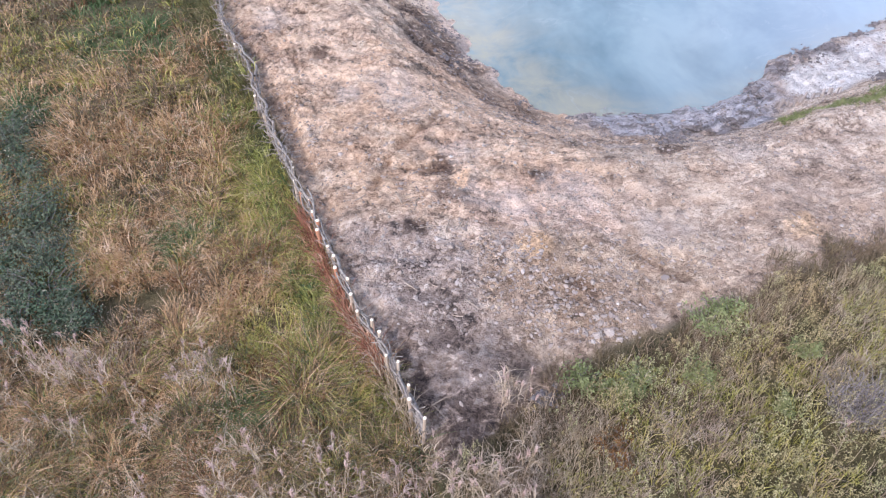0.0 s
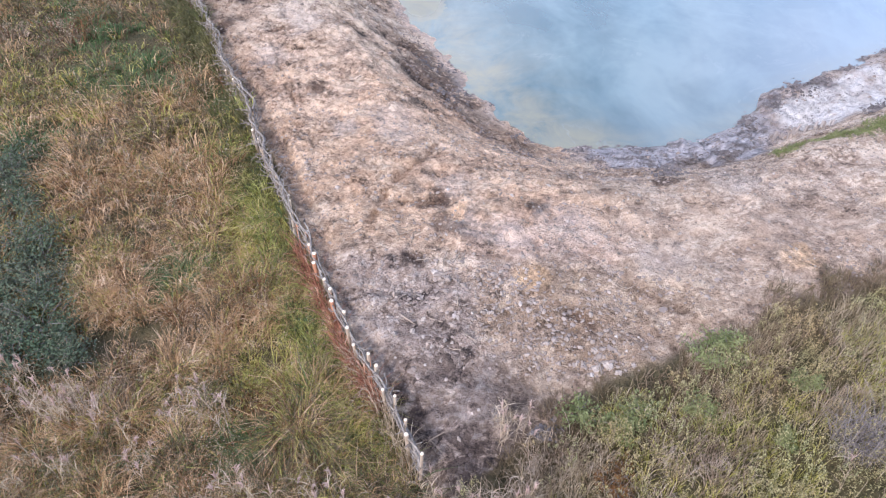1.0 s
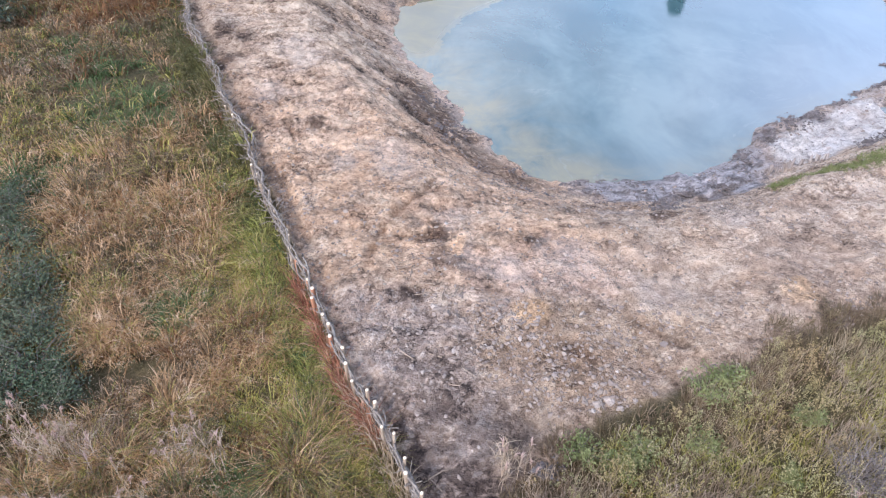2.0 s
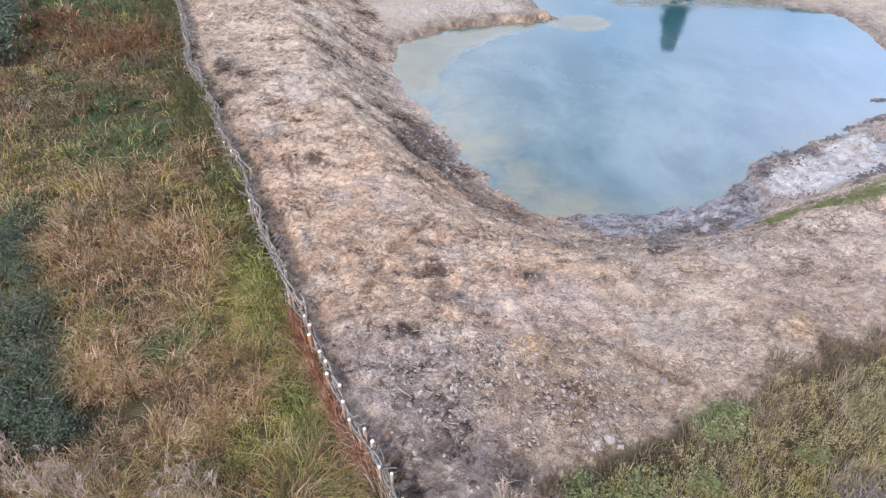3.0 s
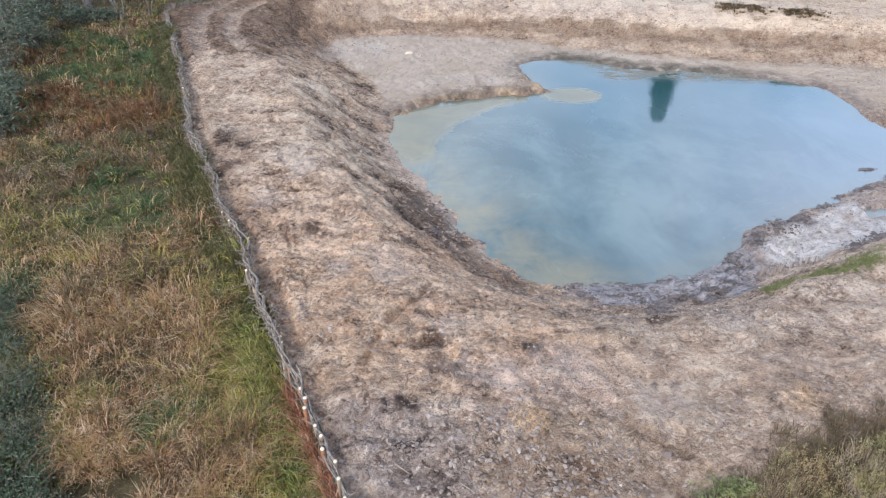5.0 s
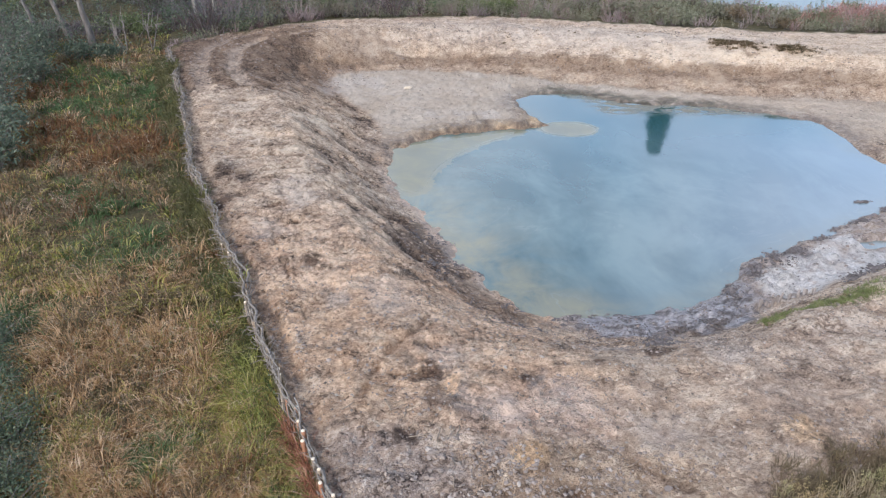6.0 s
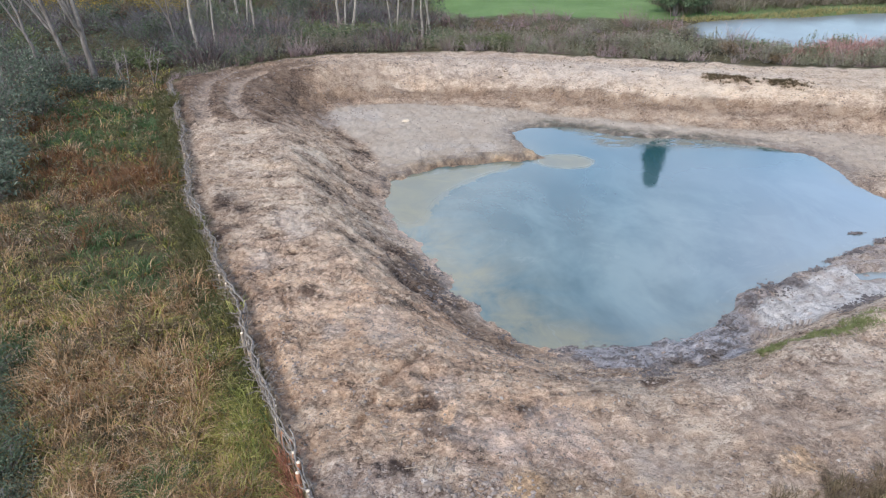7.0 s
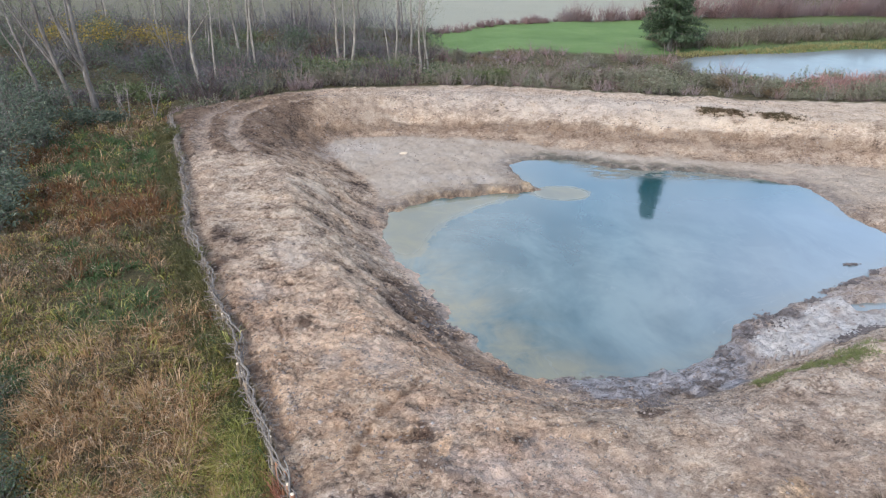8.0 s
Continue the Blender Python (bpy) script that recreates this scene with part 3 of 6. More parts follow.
NEEDLE = leaf_material("spruce_needle", [(0, (0.03, 0.05, 0.026)), (0.6, (0.07, 0.105, 0.055)), (1, (0.15, 0.19, 0.105))], None, through_light=0.1)
TWIG = leaf_material("bare_twig", [(0, (0.13, 0.10, 0.10)), (0.5, (0.25, 0.195, 0.185)), (1, (0.40, 0.325, 0.30))], (0.28, 0.16, 0.15), 0.6, 0.25, 0.85, 0.05)
RED_TWIG = leaf_material("red_twig", [(0, (0.13, 0.08, 0.08)), (0.5, (0.24, 0.15, 0.14)), (1, (0.38, 0.25, 0.22))], (0.20, 0.17, 0.18), 0.5, 0.12, 0.85, 0.05)
BRUSH = leaf_material("brushwood", [(0, (0.10, 0.04, 0.025)), (0.5, (0.30, 0.125, 0.075)), (0.85, (0.42, 0.22, 0.14)), (1, (0.50, 0.37, 0.28))], None, through_light=0.05, even=0.0)
DEAD = leaf_material("dead_twig", [(0, (0.12, 0.10, 0.09)), (1, (0.33, 0.285, 0.255))], None, through_light=0.05)
DARK_TWIG = leaf_material("wood_twig", [(0, (0.045, 0.035, 0.033)), (0.5, (0.10, 0.08, 0.072)), (1, (0.20, 0.165, 0.15))], (0.12, 0.065, 0.06), 0.5, 0.25, 0.85, 0.05)
GREY_TWIG = leaf_material("grey_twig", [(0, (0.06, 0.055, 0.06)), (0.5, (0.13, 0.12, 0.125)), (1, (0.26, 0.24, 0.24))], (0.12, 0.085, 0.085), 0.5, 0.2, 0.85, 0.05)
POND_REED = leaf_material("pond_reed", [(0, (0.17, 0.15, 0.07)), (0.6, (0.30, 0.27, 0.11)), (1, (0.42, 0.37, 0.17))])
RED_POST = bark_material("alder_bark", (0.46, 0.23, 0.13), (0.24, 0.11, 0.07))
ROD = bark_material("weathered_rod", (0.34, 0.305, 0.265), (0.12, 0.10, 0.085))
POST = bark_material("cut_post", (0.42, 0.35, 0.27), (0.20, 0.15, 0.11))
CUT = bark_material("fresh_cut_wood", (0.80, 0.72, 0.58), (0.62, 0.50, 0.36), 40)
PALE_BARK = bark_material("pale_bark", (0.40, 0.365, 0.32), (0.17, 0.15, 0.125), 6)
DARK_BARK = bark_material("grey_bark", (0.26, 0.24, 0.22), (0.10, 0.085, 0.075), 6)


def stone_material():
    n = Nodes("rubble")
    island = n.tree.nodes.new("ShaderNodeNewGeometry").outputs["Random Per Island"]
    color = n.ramp(island, [(0, (0.11, 0.088, 0.072)), (0.45, (0.24, 0.195, 0.162)), (0.8, (0.31, 0.26, 0.215)), (1, (0.50, 0.44, 0.38))])
    grain = n.noise(18, 5, 0.6, n.place())
    color = n.mix(n.gray(grain, 0.35, 0.7), n.mix(0.35, color, (0.08, 0.07, 0.06)), color)
    return n.finish(color, 0.9, n.bump(grain, 0.5, 0.02), 0.2)


RUBBLE = stone_material()


def lone_stone_material():
    n = Nodes("clay_stone")
    info = n.tree.nodes.new("ShaderNodeObjectInfo").outputs["Random"]
    color = n.ramp(info, [(0, (0.25, 0.205, 0.17)), (0.6, (0.34, 0.285, 0.24)), (1, (0.46, 0.40, 0.345))])
    grain = n.noise(9, 6, 0.65, n.add("TexCoord", 3))
    color = n.mix(n.gray(grain, 0.32, 0.5), n.mix(0.45, color, (0.2, 0.16, 0.13)), color)
    return n.finish(color, 0.9, n.bump(grain, 0.4, 0.03), 0.2)


STONE = lone_stone_material()

# ---- ground ----
def spaced(stops):
    """Grid lines from (place, step) stops, the step changing evenly between them."""
    out = [stops[0][0]]
    for (a, sa), (b, sb) in zip(stops[:-1], stops[1:]):
        n = max(1, int(round((b - a) / (0.5 * (sa + sb)))))
        t = np.arange(1, n + 1) / n
        w = t * sa + 0.5 * t * t * (sb - sa)
        out += list(a + (b - a) * w / w[-1])
    return np.array(out)


gx = spaced([(-900, 120), (-120, 20), (-45, 1.5), (-20, 0.45), (-10, 0.13), (-6, 0.075), (-4.6, 0.06), (-4.4, 0.045), (-2.6, 0.045), (-2.4, 0.07), (5, 0.075), (14, 0.15), (32, 0.4), (60, 1.5), (140, 20), (900, 120)])
gy = spaced([(-600, 120), (-60, 15), (-5, 1.0), (4, 0.12), (5, 0.07), (12.8, 0.075), (13, 0.05), (16.8, 0.05), (17, 0.075), (20, 0.08), (34, 0.15), (50, 0.25), (75, 1.0), (140, 4), (300, 40), (1500, 200)])
X, Y = np.meshgrid(gx, gy)
shape = X.shape
X, Y = X.ravel(), Y.ravel()
Z, BARE, WET, D_SHORE, D_TOE, D_CREST = terrain(X, Y)


def blob(points, radius):
    """1 inside soft ragged spots of the given radius."""
    j = 0.35 * fbm(X * 1.7, Y * 1.7, 3, 91)
    out = np.zeros(len(X))
    for px, py, k in points:
        out = np.maximum(out, ss(radius * k, radius * k * 0.35, np.hypot(X - px, (Y - py) * 0.8) + j * radius))
    return out


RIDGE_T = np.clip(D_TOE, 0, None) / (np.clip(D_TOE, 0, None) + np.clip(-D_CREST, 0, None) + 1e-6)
RIDGE_SHADE = drag_ridges(X, Y, RIDGE_T) * ss(0.0, 0.8, -D_CREST) * ss(-0.2, 0.3, D_TOE) * ss(14, 19, Y) * ss(37, 33, Y) * ss(3.5, 0.5, X)
TRACKS = np.maximum(*[ss(0.5, 0.25, line_distance(X, Y, q)) for q in TRACK_LINES])
OCHRE = blob([(1.7, 9.0, 0.55), (1.45, 8.95, 0.4), (0.4, 10.65, 0.3), (6.9, 9.4, 0.6), (0.7, 29.9, 1.4), (3.6, 31.2, 1.4), (-0.9, 28.9, 1.0), (5.2, 31.9, 1)], 0.8)
DARK = blob([(-0.5, 11.2, 0.45), (-0.1, 11.2, 0.45), (0.1, 10.35, 0.5), (0.4, 10.25, 0.5), (-0.5, 9.35, 0.25), (-0.6, 6.3, 0.8), (0.1, 5.6, 0.8), (0.6, 5.3, 0.7), (6.45, 8.35, 0.75), (7.6, 8.65, 0.8), (7.0, 8.5, 0.7),
             (-0.2, 19.3, 1.8), (0.6, 17.9, 1.5), (-0.8, 20.6, 1.2), (7.3, 15.5, 1.6), (8.3, 15.8, 1.3), (4.6, 15.6, 0.9), (6.1, 15.4, 1.2), (9.0, 16.9, 1.0), (10.0, 18.2, 1.0), (-7.3, 19.6, 1.1), (-6.3, 19.4, 0.9), (11.9, 19.3, 1.2), (3.45, 11.2, 0.3), (2.77, 11.63, 0.2), (4.16, 9.84, 0.25), (5.2, 12.4, 0.7), (1.85, 11.05, 0.3), (-3.2, 15.9, 0.7), (-6.1, 21.5, 0.8), (-6.8, 21.8, 0.8), (9.5, 16.2, 0.5), (10.1, 16.45, 0.5), (10.7, 16.65, 0.5), (11.3, 16.9, 0.5), (5.7, 8.0, 0.5), (6.2, 8.1, 0.6)], 0.75)
CRUST = 0.03 * ss(9.2, 11.0, Y + 0.8 * fbm(X * 0.5, Y * 0.5, 2, 98)) * ss(32, 29, Y) * (1 - 0.6 * ss(0.2, 1.2, -D_CREST)) * (1 - 0.7 * ss(3, 7, X)) - 0.075 * ss(9.5, 8.0, Y + 0.8 * fbm(X * 0.6, Y * 0.6, 2, 99)) + 0.05 * ss(1.6, 0.4, np.abs(D_CREST - 0.3)) * ss(14, 17, Y) * ss(28, 25, Y) * ss(0, -2, X) + (0.05 + 0.12 * ss(2, 16, X)) * ss(35, 39, Y) * ss(-8, -4, X)
NEAR_BROWN = 0.95 * ss(2.4, 1.0, np.hypot(X - 0.2, (Y - 5.5) * 0.8) + 0.5 * fbm(X * 1.5, Y * 1.5, 3, 97)) + 0.2 * ss(0.7, 0.2, np.interp(X, NEAR[:, 0], NEAR[:, 1]) + 0.5 - Y)
JAG = 0.5 * fbm(X * 0.9, Y * 0.9, 3, 101)
SLATE = ss(9.9, 9.2, Y + JAG + 0.15 * X) * ss(0.9, 0.1, X + JAG - 0.25 * (9 - Y)) * ss(0.1, 0.5, fence_side(X, Y))
TAN = np.maximum(0.9 * ss(0.5, 1.1, X + JAG) * ss(9.3, 8.7, Y + JAG) * ss(5.5, 3.5, X), 0.45 * ss(9.4, 10.2, Y + JAG) * ss(0.4, -0.6, X + JAG) * ss(15.5, 13.5, Y))
SEAM = ss(0.3, 0.9, X + JAG) * ss(9.2, 9.6, Y + JAG) * ss(11.0, 10.2, Y + JAG) * ss(5.0, 3.0, X)
# shade inside cracks, grooves and cleat marks, painted into the soil colour
CRACK_SHADE = np.zeros(len(X))
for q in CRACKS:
    CRACK_SHADE = np.maximum(CRACK_SHADE, 0.55 * ss(0.045, 0.01, line_distance(X, Y, np.array(q)) + 0.04 * fbm(X * 5, Y * 5, 2, 81)))
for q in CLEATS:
    CRACK_SHADE = np.maximum(CRACK_SHADE, 0.85 * ss(0.10, 0.03, line_distance(X, Y, np.array(q)) + 0.10 * fbm(X * 3.6, Y * 3.6, 2, 83)))
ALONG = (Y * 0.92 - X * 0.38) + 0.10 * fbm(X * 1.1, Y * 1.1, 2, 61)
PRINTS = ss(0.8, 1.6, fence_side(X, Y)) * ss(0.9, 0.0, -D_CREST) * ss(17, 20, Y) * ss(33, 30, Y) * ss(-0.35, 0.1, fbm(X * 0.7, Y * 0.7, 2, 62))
CRACK_SHADE = np.maximum(CRACK_SHADE, 0.75 * PRINTS * ss(0.86, 0.98, np.sin(ALONG * 2 * np.pi / 0.5)) * ss(-0.1, 0.3, fbm(X * 1.6, Y * 1.6, 2, 63)))
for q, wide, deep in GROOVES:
    CRACK_SHADE = np.maximum(CRACK_SHADE, 0.72 * ss(wide * 0.9, wide * 0.2, line_distance(X, Y, np.array(q)) + 0.06 * fbm(X * 3, Y * 3, 2, 82)))
RISE_J = RIDGE_T + 0.035 * fbm(X * 0.9, Y * 0.9, 3, 95) + 0.02 * fbm(X * 3, Y * 3, 2, 79)
FAR_SIDE = ss(34, 37, Y) * (D_CREST < 0.3) * ss(-0.6, 0.2, D_TOE)
OLD_LEVEL = 0.30 + 0.10 * ss(2, 9, X) + 0.06 * ss(14, 20, X)
FAR_DARK = FAR_SIDE * (0.95 * ss(OLD_LEVEL + 0.10, OLD_LEVEL + 0.06, RISE_J) * ss(OLD_LEVEL - 0.20, OLD_LEVEL - 0.13, RISE_J) + 0.5 * ss(OLD_LEVEL - 0.13, OLD_LEVEL - 0.20, RISE_J))
FAR_DARK = np.maximum(FAR_DARK, 0.55 * ss(3.6, 1.6, D_TOE) * ss(-0.4, 0.3, D_TOE) * ss(29, 34, Y) * ss(-1, -3, X))
PALE = blob([(10.3, 17.1, 0.9), (11.1, 17.5, 1.2), (12.2, 17.9, 1.4), (13.3, 18.3, 1.3), (14.3, 18.9, 1.2), (15.4, 19.6, 1.0), (11.6, 18.6, 0.8), (12.8, 19.3, 0.9), (14.0, 20.1, 0.9)], 0.8)
PALE = np.maximum(PALE, 0.22 * blob([(4.1, 12.8, 0.5), (6.3, 12.0, 0.8), (0.6, 10.5, 0.6), (2.5, 10.3, 1.0), (1.4, 10.2, 0.6), (4.0, 9.4, 0.7), (-1.1, 14.2, 1.2), (-3.8, 19.9, 1.2), (-4.3, 20.6, 1.2), (-2.1, 13.9, 0.7), (0.4, 11.9, 0.5), (-4.6, 17.6, 1.0)], 0.8))
PEACH = np.maximum(0.9 * ss(0.55, 0.2, D_SHORE + 0.2 * fbm(X * 1.5, Y * 1.5, 2, 78)) * ss(-0.3, 0.0, D_SHORE) * ss(16.5, 18, Y) * ss(28, 25, Y) * ss(3, 1, X), 0.75 * ss(8.5, 10.5, Y) * ss(3.5, 1.0, X - 0.1 * Y) * ss(22, 15, Y))
FENCE_SIDE = fence_side(X, Y)
DARK_BAND = 0.72 * ss(0.35, 0.8, D_SHORE + 0.3 * fbm(X * 1.2, Y * 1.2, 3, 88)) * ss(2.5, 1.6, D_SHORE) * ss(4.5, 3.0, X) * ss(14, 15.5, Y) * ss(24, 20, Y)
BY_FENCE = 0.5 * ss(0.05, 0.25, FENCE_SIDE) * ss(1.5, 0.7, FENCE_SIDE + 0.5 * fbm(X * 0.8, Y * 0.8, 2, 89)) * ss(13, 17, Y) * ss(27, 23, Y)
# shade at the foot of the fence, painted as a dark soil band
FOOT_SHADE = 0.4 * ss(0.62, 0.25, FENCE_SIDE + 0.2 * fbm(X * 1.5, Y * 1.5, 2, 86)) * ss(0.02, 0.08, FENCE_SIDE) * ss(6, 8, Y) * ss(40, 35, Y)
SLOPE = 0.05 * ss(0.1, 0.9, -D_CREST) * ss(-0.3, 0.2, D_TOE) * ss(16, 19, Y) * ss(34, 30, Y) * ss(3, 0, X) * (0.75 + 0.6 * fbm(X * 0.9, Y * 0.9, 2, 94))
LIP = ss(1.1, 0.5, D_SHORE + 0.3 * fbm(X, Y, 2, 93)) * ss(-0.4, 0.0, D_SHORE) * ss(29.5, 30.5, Y) * ss(35, 33.5, Y) * ss(-3, -1, X) * ss(7.5, 6, X)
SLICK = ss(0.5, -0.1, D_TOE + 0.4 * fbm(X * 1.2, Y * 1.2, 2, 92)) * ss(3.0, 4.5, X) * ss(26, 23, Y) * (1 - 0.55 * ss(8.5, 10, X))
PALE = np.maximum(PALE, 0.27 * blob([(-4.6, 38.4, 1.3), (-3.6, 39.2, 1.2), (-2.9, 38.4, 0.9), (-5.2, 37.0, 0.8), (0.6, 32.9, 0.6), (1.8, 33.2, 0.6), (2.9, 33.3, 0.5)], 1.2))
PALE = np.maximum(PALE, 0.10 * TRACKS * ss(42.5, 40, Y) * ss(31, 32.5, Y))
PALE = np.maximum(PALE, 0.25 * ss(2.6, 0.4, np.abs(D_CREST + 0.3)) * ss(39, 42, Y) * ss(-6, 4, X))
PALE = np.maximum(PALE, 0.3 * ss(0.6, 0.2, D_SHORE) * ss(-0.3, 0.0, D_SHORE) * ss(16.5, 18, Y) * ss(28, 25, Y) * ss(3, 1, X))
BROWN_CORNER = ss(30.5, 32.5, Y + 0.6 * fbm(X, Y, 2, 96)) * ss(-5.0, -8, X) * ss(46.5, 44, Y) * (1 - 0.5 * TRACKS)
DARK = np.maximum(DARK, 0.25 * BROWN_CORNER)
CRUST = CRUST - 0.10 * BROWN_CORNER + 0.04 * PRINTS
OCHRE = np.maximum(OCHRE, 0.35 * LIP)
MUD = (1 - 0.25 * ss(9, 15, X)) * ss(0.1, -0.4, D_TOE) * ss(-0.1, 0.3, D_SHORE) * ss(28, 31, Y)
HEDGE_Y = np.interp(X, HEDGE[:, 0], HEDGE[:, 1])
FIELD = ss(-0.8, 0.8, Y - 67 + 1.5 * fbm(X * 0.2, Y * 0.2, 2, 7)) * ss(0, 3, X - 0.5 + 0.12 * (Y - 67)) * ss(0.5, -0.5, Y - HEDGE_Y) * ss(80, 60, X) * (1 - 0.5 * ss(30, 36, X))
STUBBLE = ss(0.5, 3, Y - HEDGE_Y) * ss(70, 30, X) * (0.3 + 0.7 * ss(-14, 2, X))
idx = np.arange(len(X)).reshape(shape)
quads = np.stack([idx[:-1, :-1], idx[:-1, 1:], idx[1:, 1:], idx[1:, :-1]], axis=-1).reshape(-1, 4)
ground_mesh = mesh_np("ground", np.stack([X, Y, Z], 1), quads, {
    "bare": BARE, "olive": 0.75 * ss(1.5, 0.4, D_SHORE + 0.4 * fbm(X, Y, 2, 90)) * ss(33.5, 35, Y) * ss(4, 7, X) * ss(22, 17, X), "fall_u": X * 0.42 + Y * 0.91, "fall_v": X * 0.91 - Y * 0.42, "raked": ss(-0.2, 0.8, -D_CREST) * ss(-0.3, 0.3, D_TOE) * ss(14, 19, Y) * ss(36, 31, Y) * ss(3, -1, X), "slick": SLICK, "graded": np.maximum(0.25 * ss(33, 38, Y), 0.3 * ss(0.5, 2.5, X) * ss(13, 11, Y)), "peach": PEACH, "slate": SLATE, "tan": TAN, "seam": SEAM, "ridge_shade": RIDGE_SHADE, "crust": CRUST, "ring": D_TOE, "arc": np.arctan2(Y - 27, X - 7) * 13, "wet": WET * (1 - 0.65 * ss(7.5, 9.5, X) * ss(30, 26, Y)) * (1 - 0.85 * ss(4.5, 2.5, X) * ss(29, 26, Y)), "ochre": OCHRE, "crack_shade": CRACK_SHADE, "cool": np.maximum(0.9 * ss(3.5, 7, X) * ss(24, 18, Y), ss(9.8, 7.8, Y + 0.8 * fbm(X * 0.6, Y * 0.6, 2, 87)), 0.5 * ss(33, 37, Y)), "dark": np.max([DARK, DARK_BAND, 0.62 * NEAR_BROWN, FOOT_SHADE], 0), "brown": np.clip(np.max([FAR_DARK, BROWN_CORNER, SLOPE, 0.5 * LIP, BY_FENCE], 0), 0, 1), "pale": PALE, "mud": MUD, "field": FIELD, "stubble": STUBBLE}, True)
tagged(part("ground", ground_mesh, EARTH), "bare clay banks round a dug pond, among rough meadow", "ground", kind="structure")


def water_sheet(name, poly, z, material, margin, silt, label):
    lo, hi = poly.min(0) - margin, poly.max(0) + margin
    xs, ys = np.arange(lo[0], hi[0], 0.3), np.arange(lo[1], hi[1], 0.3)
    wx, wy = np.meshgrid(xs, ys)
    k = wx.shape
    wx, wy = wx.ravel(), wy.ravel()
    d = signed(wx, wy, poly)
    ids = np.arange(len(wx)).reshape(k)
    f = np.stack([ids[:-1, :-1], ids[:-1, 1:], ids[1:, 1:], ids[1:, :-1]], -1).reshape(-1, 4)
    f = f[(d[f] < margin).any(1)]
    me = mesh_np(name, np.stack([wx, wy, np.full(len(wx), z)], 1), f, dict(zip(("silt", "thick", "milk_sheen", "haze", "rim", "scum"), silt(wx, wy, d))), True)
    return tagged(part(name, me, material), label, "water", kind="structure")


def pond_silt(x, y, d):
    bay = ss(1, -0.6, signed(x, y, closed_curve([(-1.6, 29), (2, 30.6), (4.6, 31.3), (2.6, 29.6), (1.3, 28.2), (0.4, 26.6), (-0.2, 24.5), (-1.2, 24.6), (-1.9, 27)])))
    spot = ss(1.3, 0.7, np.hypot((x - 6.7) / 1.5, (y - 31.5) / 1.1))
    main = np.maximum(bay, spot)
    rim = (0.75 * ss(2.2, 0.0, -d) + 0.4 * ss(4.5, 0.5, -d)) * ss(30, 24, y) * ss(6.5, 3, x) + 0.3 * ss(1.0, 0.0, -d)
    milk_sheen = ss(3, 17, x - 0.25 * (y - 20) + 1.5 * fbm(x * 0.15, y * 0.15, 2, 77))
    scum = ss(3.0, 0.3, -d + 0.8 * fbm(x * 0.5, y * 0.5, 2, 76)) * ss(32.5, 34.5, y) * ss(7, 9.5, x) * ss(20, 17, x)
    return main, main, milk_sheen * ss(34, 27, y), 0.35 + 0.55 * ss(31, 24, y) * ss(14, 19, y + 0.5 * x), np.clip(rim, 0, 0.85), scum


water_sheet("water_1", SHORE, WATER_Z, WATER, 4.0, pond_silt, "still silty blue-green pond water")
water_sheet("water_2", FAR_POND, -0.60, FAR_WATER, 0.5, lambda x, y, d: (0 * d, 0 * d, 0 * d, 1 + 0 * d, 0.45 * ss(2, 0, -d), 0 * d), "pale still water of a second pond")

# ---- builders ----
def tube(points, radii, sides=6, cap=True):
    """A tapered round stem along points: vertices and triangles."""
    p, r = np.asarray(points, float), np.asarray(radii, float)
    d = np.gradient(p, axis=0)
    d /= np.linalg.norm(d, axis=1)[:, None] + 1e-9
    ref = np.where(np.abs(d[:, 2:3]) > 0.8, np.array([[1.0, 0, 0]]), np.array([[0, 0, 1.0]]))
    a = np.cross(d, ref)
    a /= np.linalg.norm(a, axis=1)[:, None] + 1e-9
    b = np.cross(d, a)
    ang = np.arange(sides) * 2 * np.pi / sides
    v = p[:, None] + r[:, None, None] * (np.cos(ang)[None, :, None] * a[:, None] + np.sin(ang)[None, :, None] * b[:, None])
    n, f = len(p), []
    for i in range(n - 1):
        for k in range(sides):
            q = [i * sides + k, i * sides + (k + 1) % sides, (i + 1) * sides + (k + 1) % sides, (i + 1) * sides + k]
            f += [(q[0], q[2], q[1]), (q[0], q[3], q[2])]
    v = v.reshape(-1, 3)
    if cap:
        v = np.vstack([v, p[-1:] + d[-1:] * r[-1] * 0.3])
        f += [((n - 1) * sides + k, n * sides, (n - 1) * sides + (k + 1) % sides) for k in range(sides)]
    return v, np.array(f)


def joined(pieces):
    """Several (vertices, triangles) as one."""
    vs, fs, k = [], [], 0
    for v, f in pieces:
        vs.append(v)
        fs.append(f + k)
        k += len(v)
    return np.vstack(vs), np.vstack(fs)


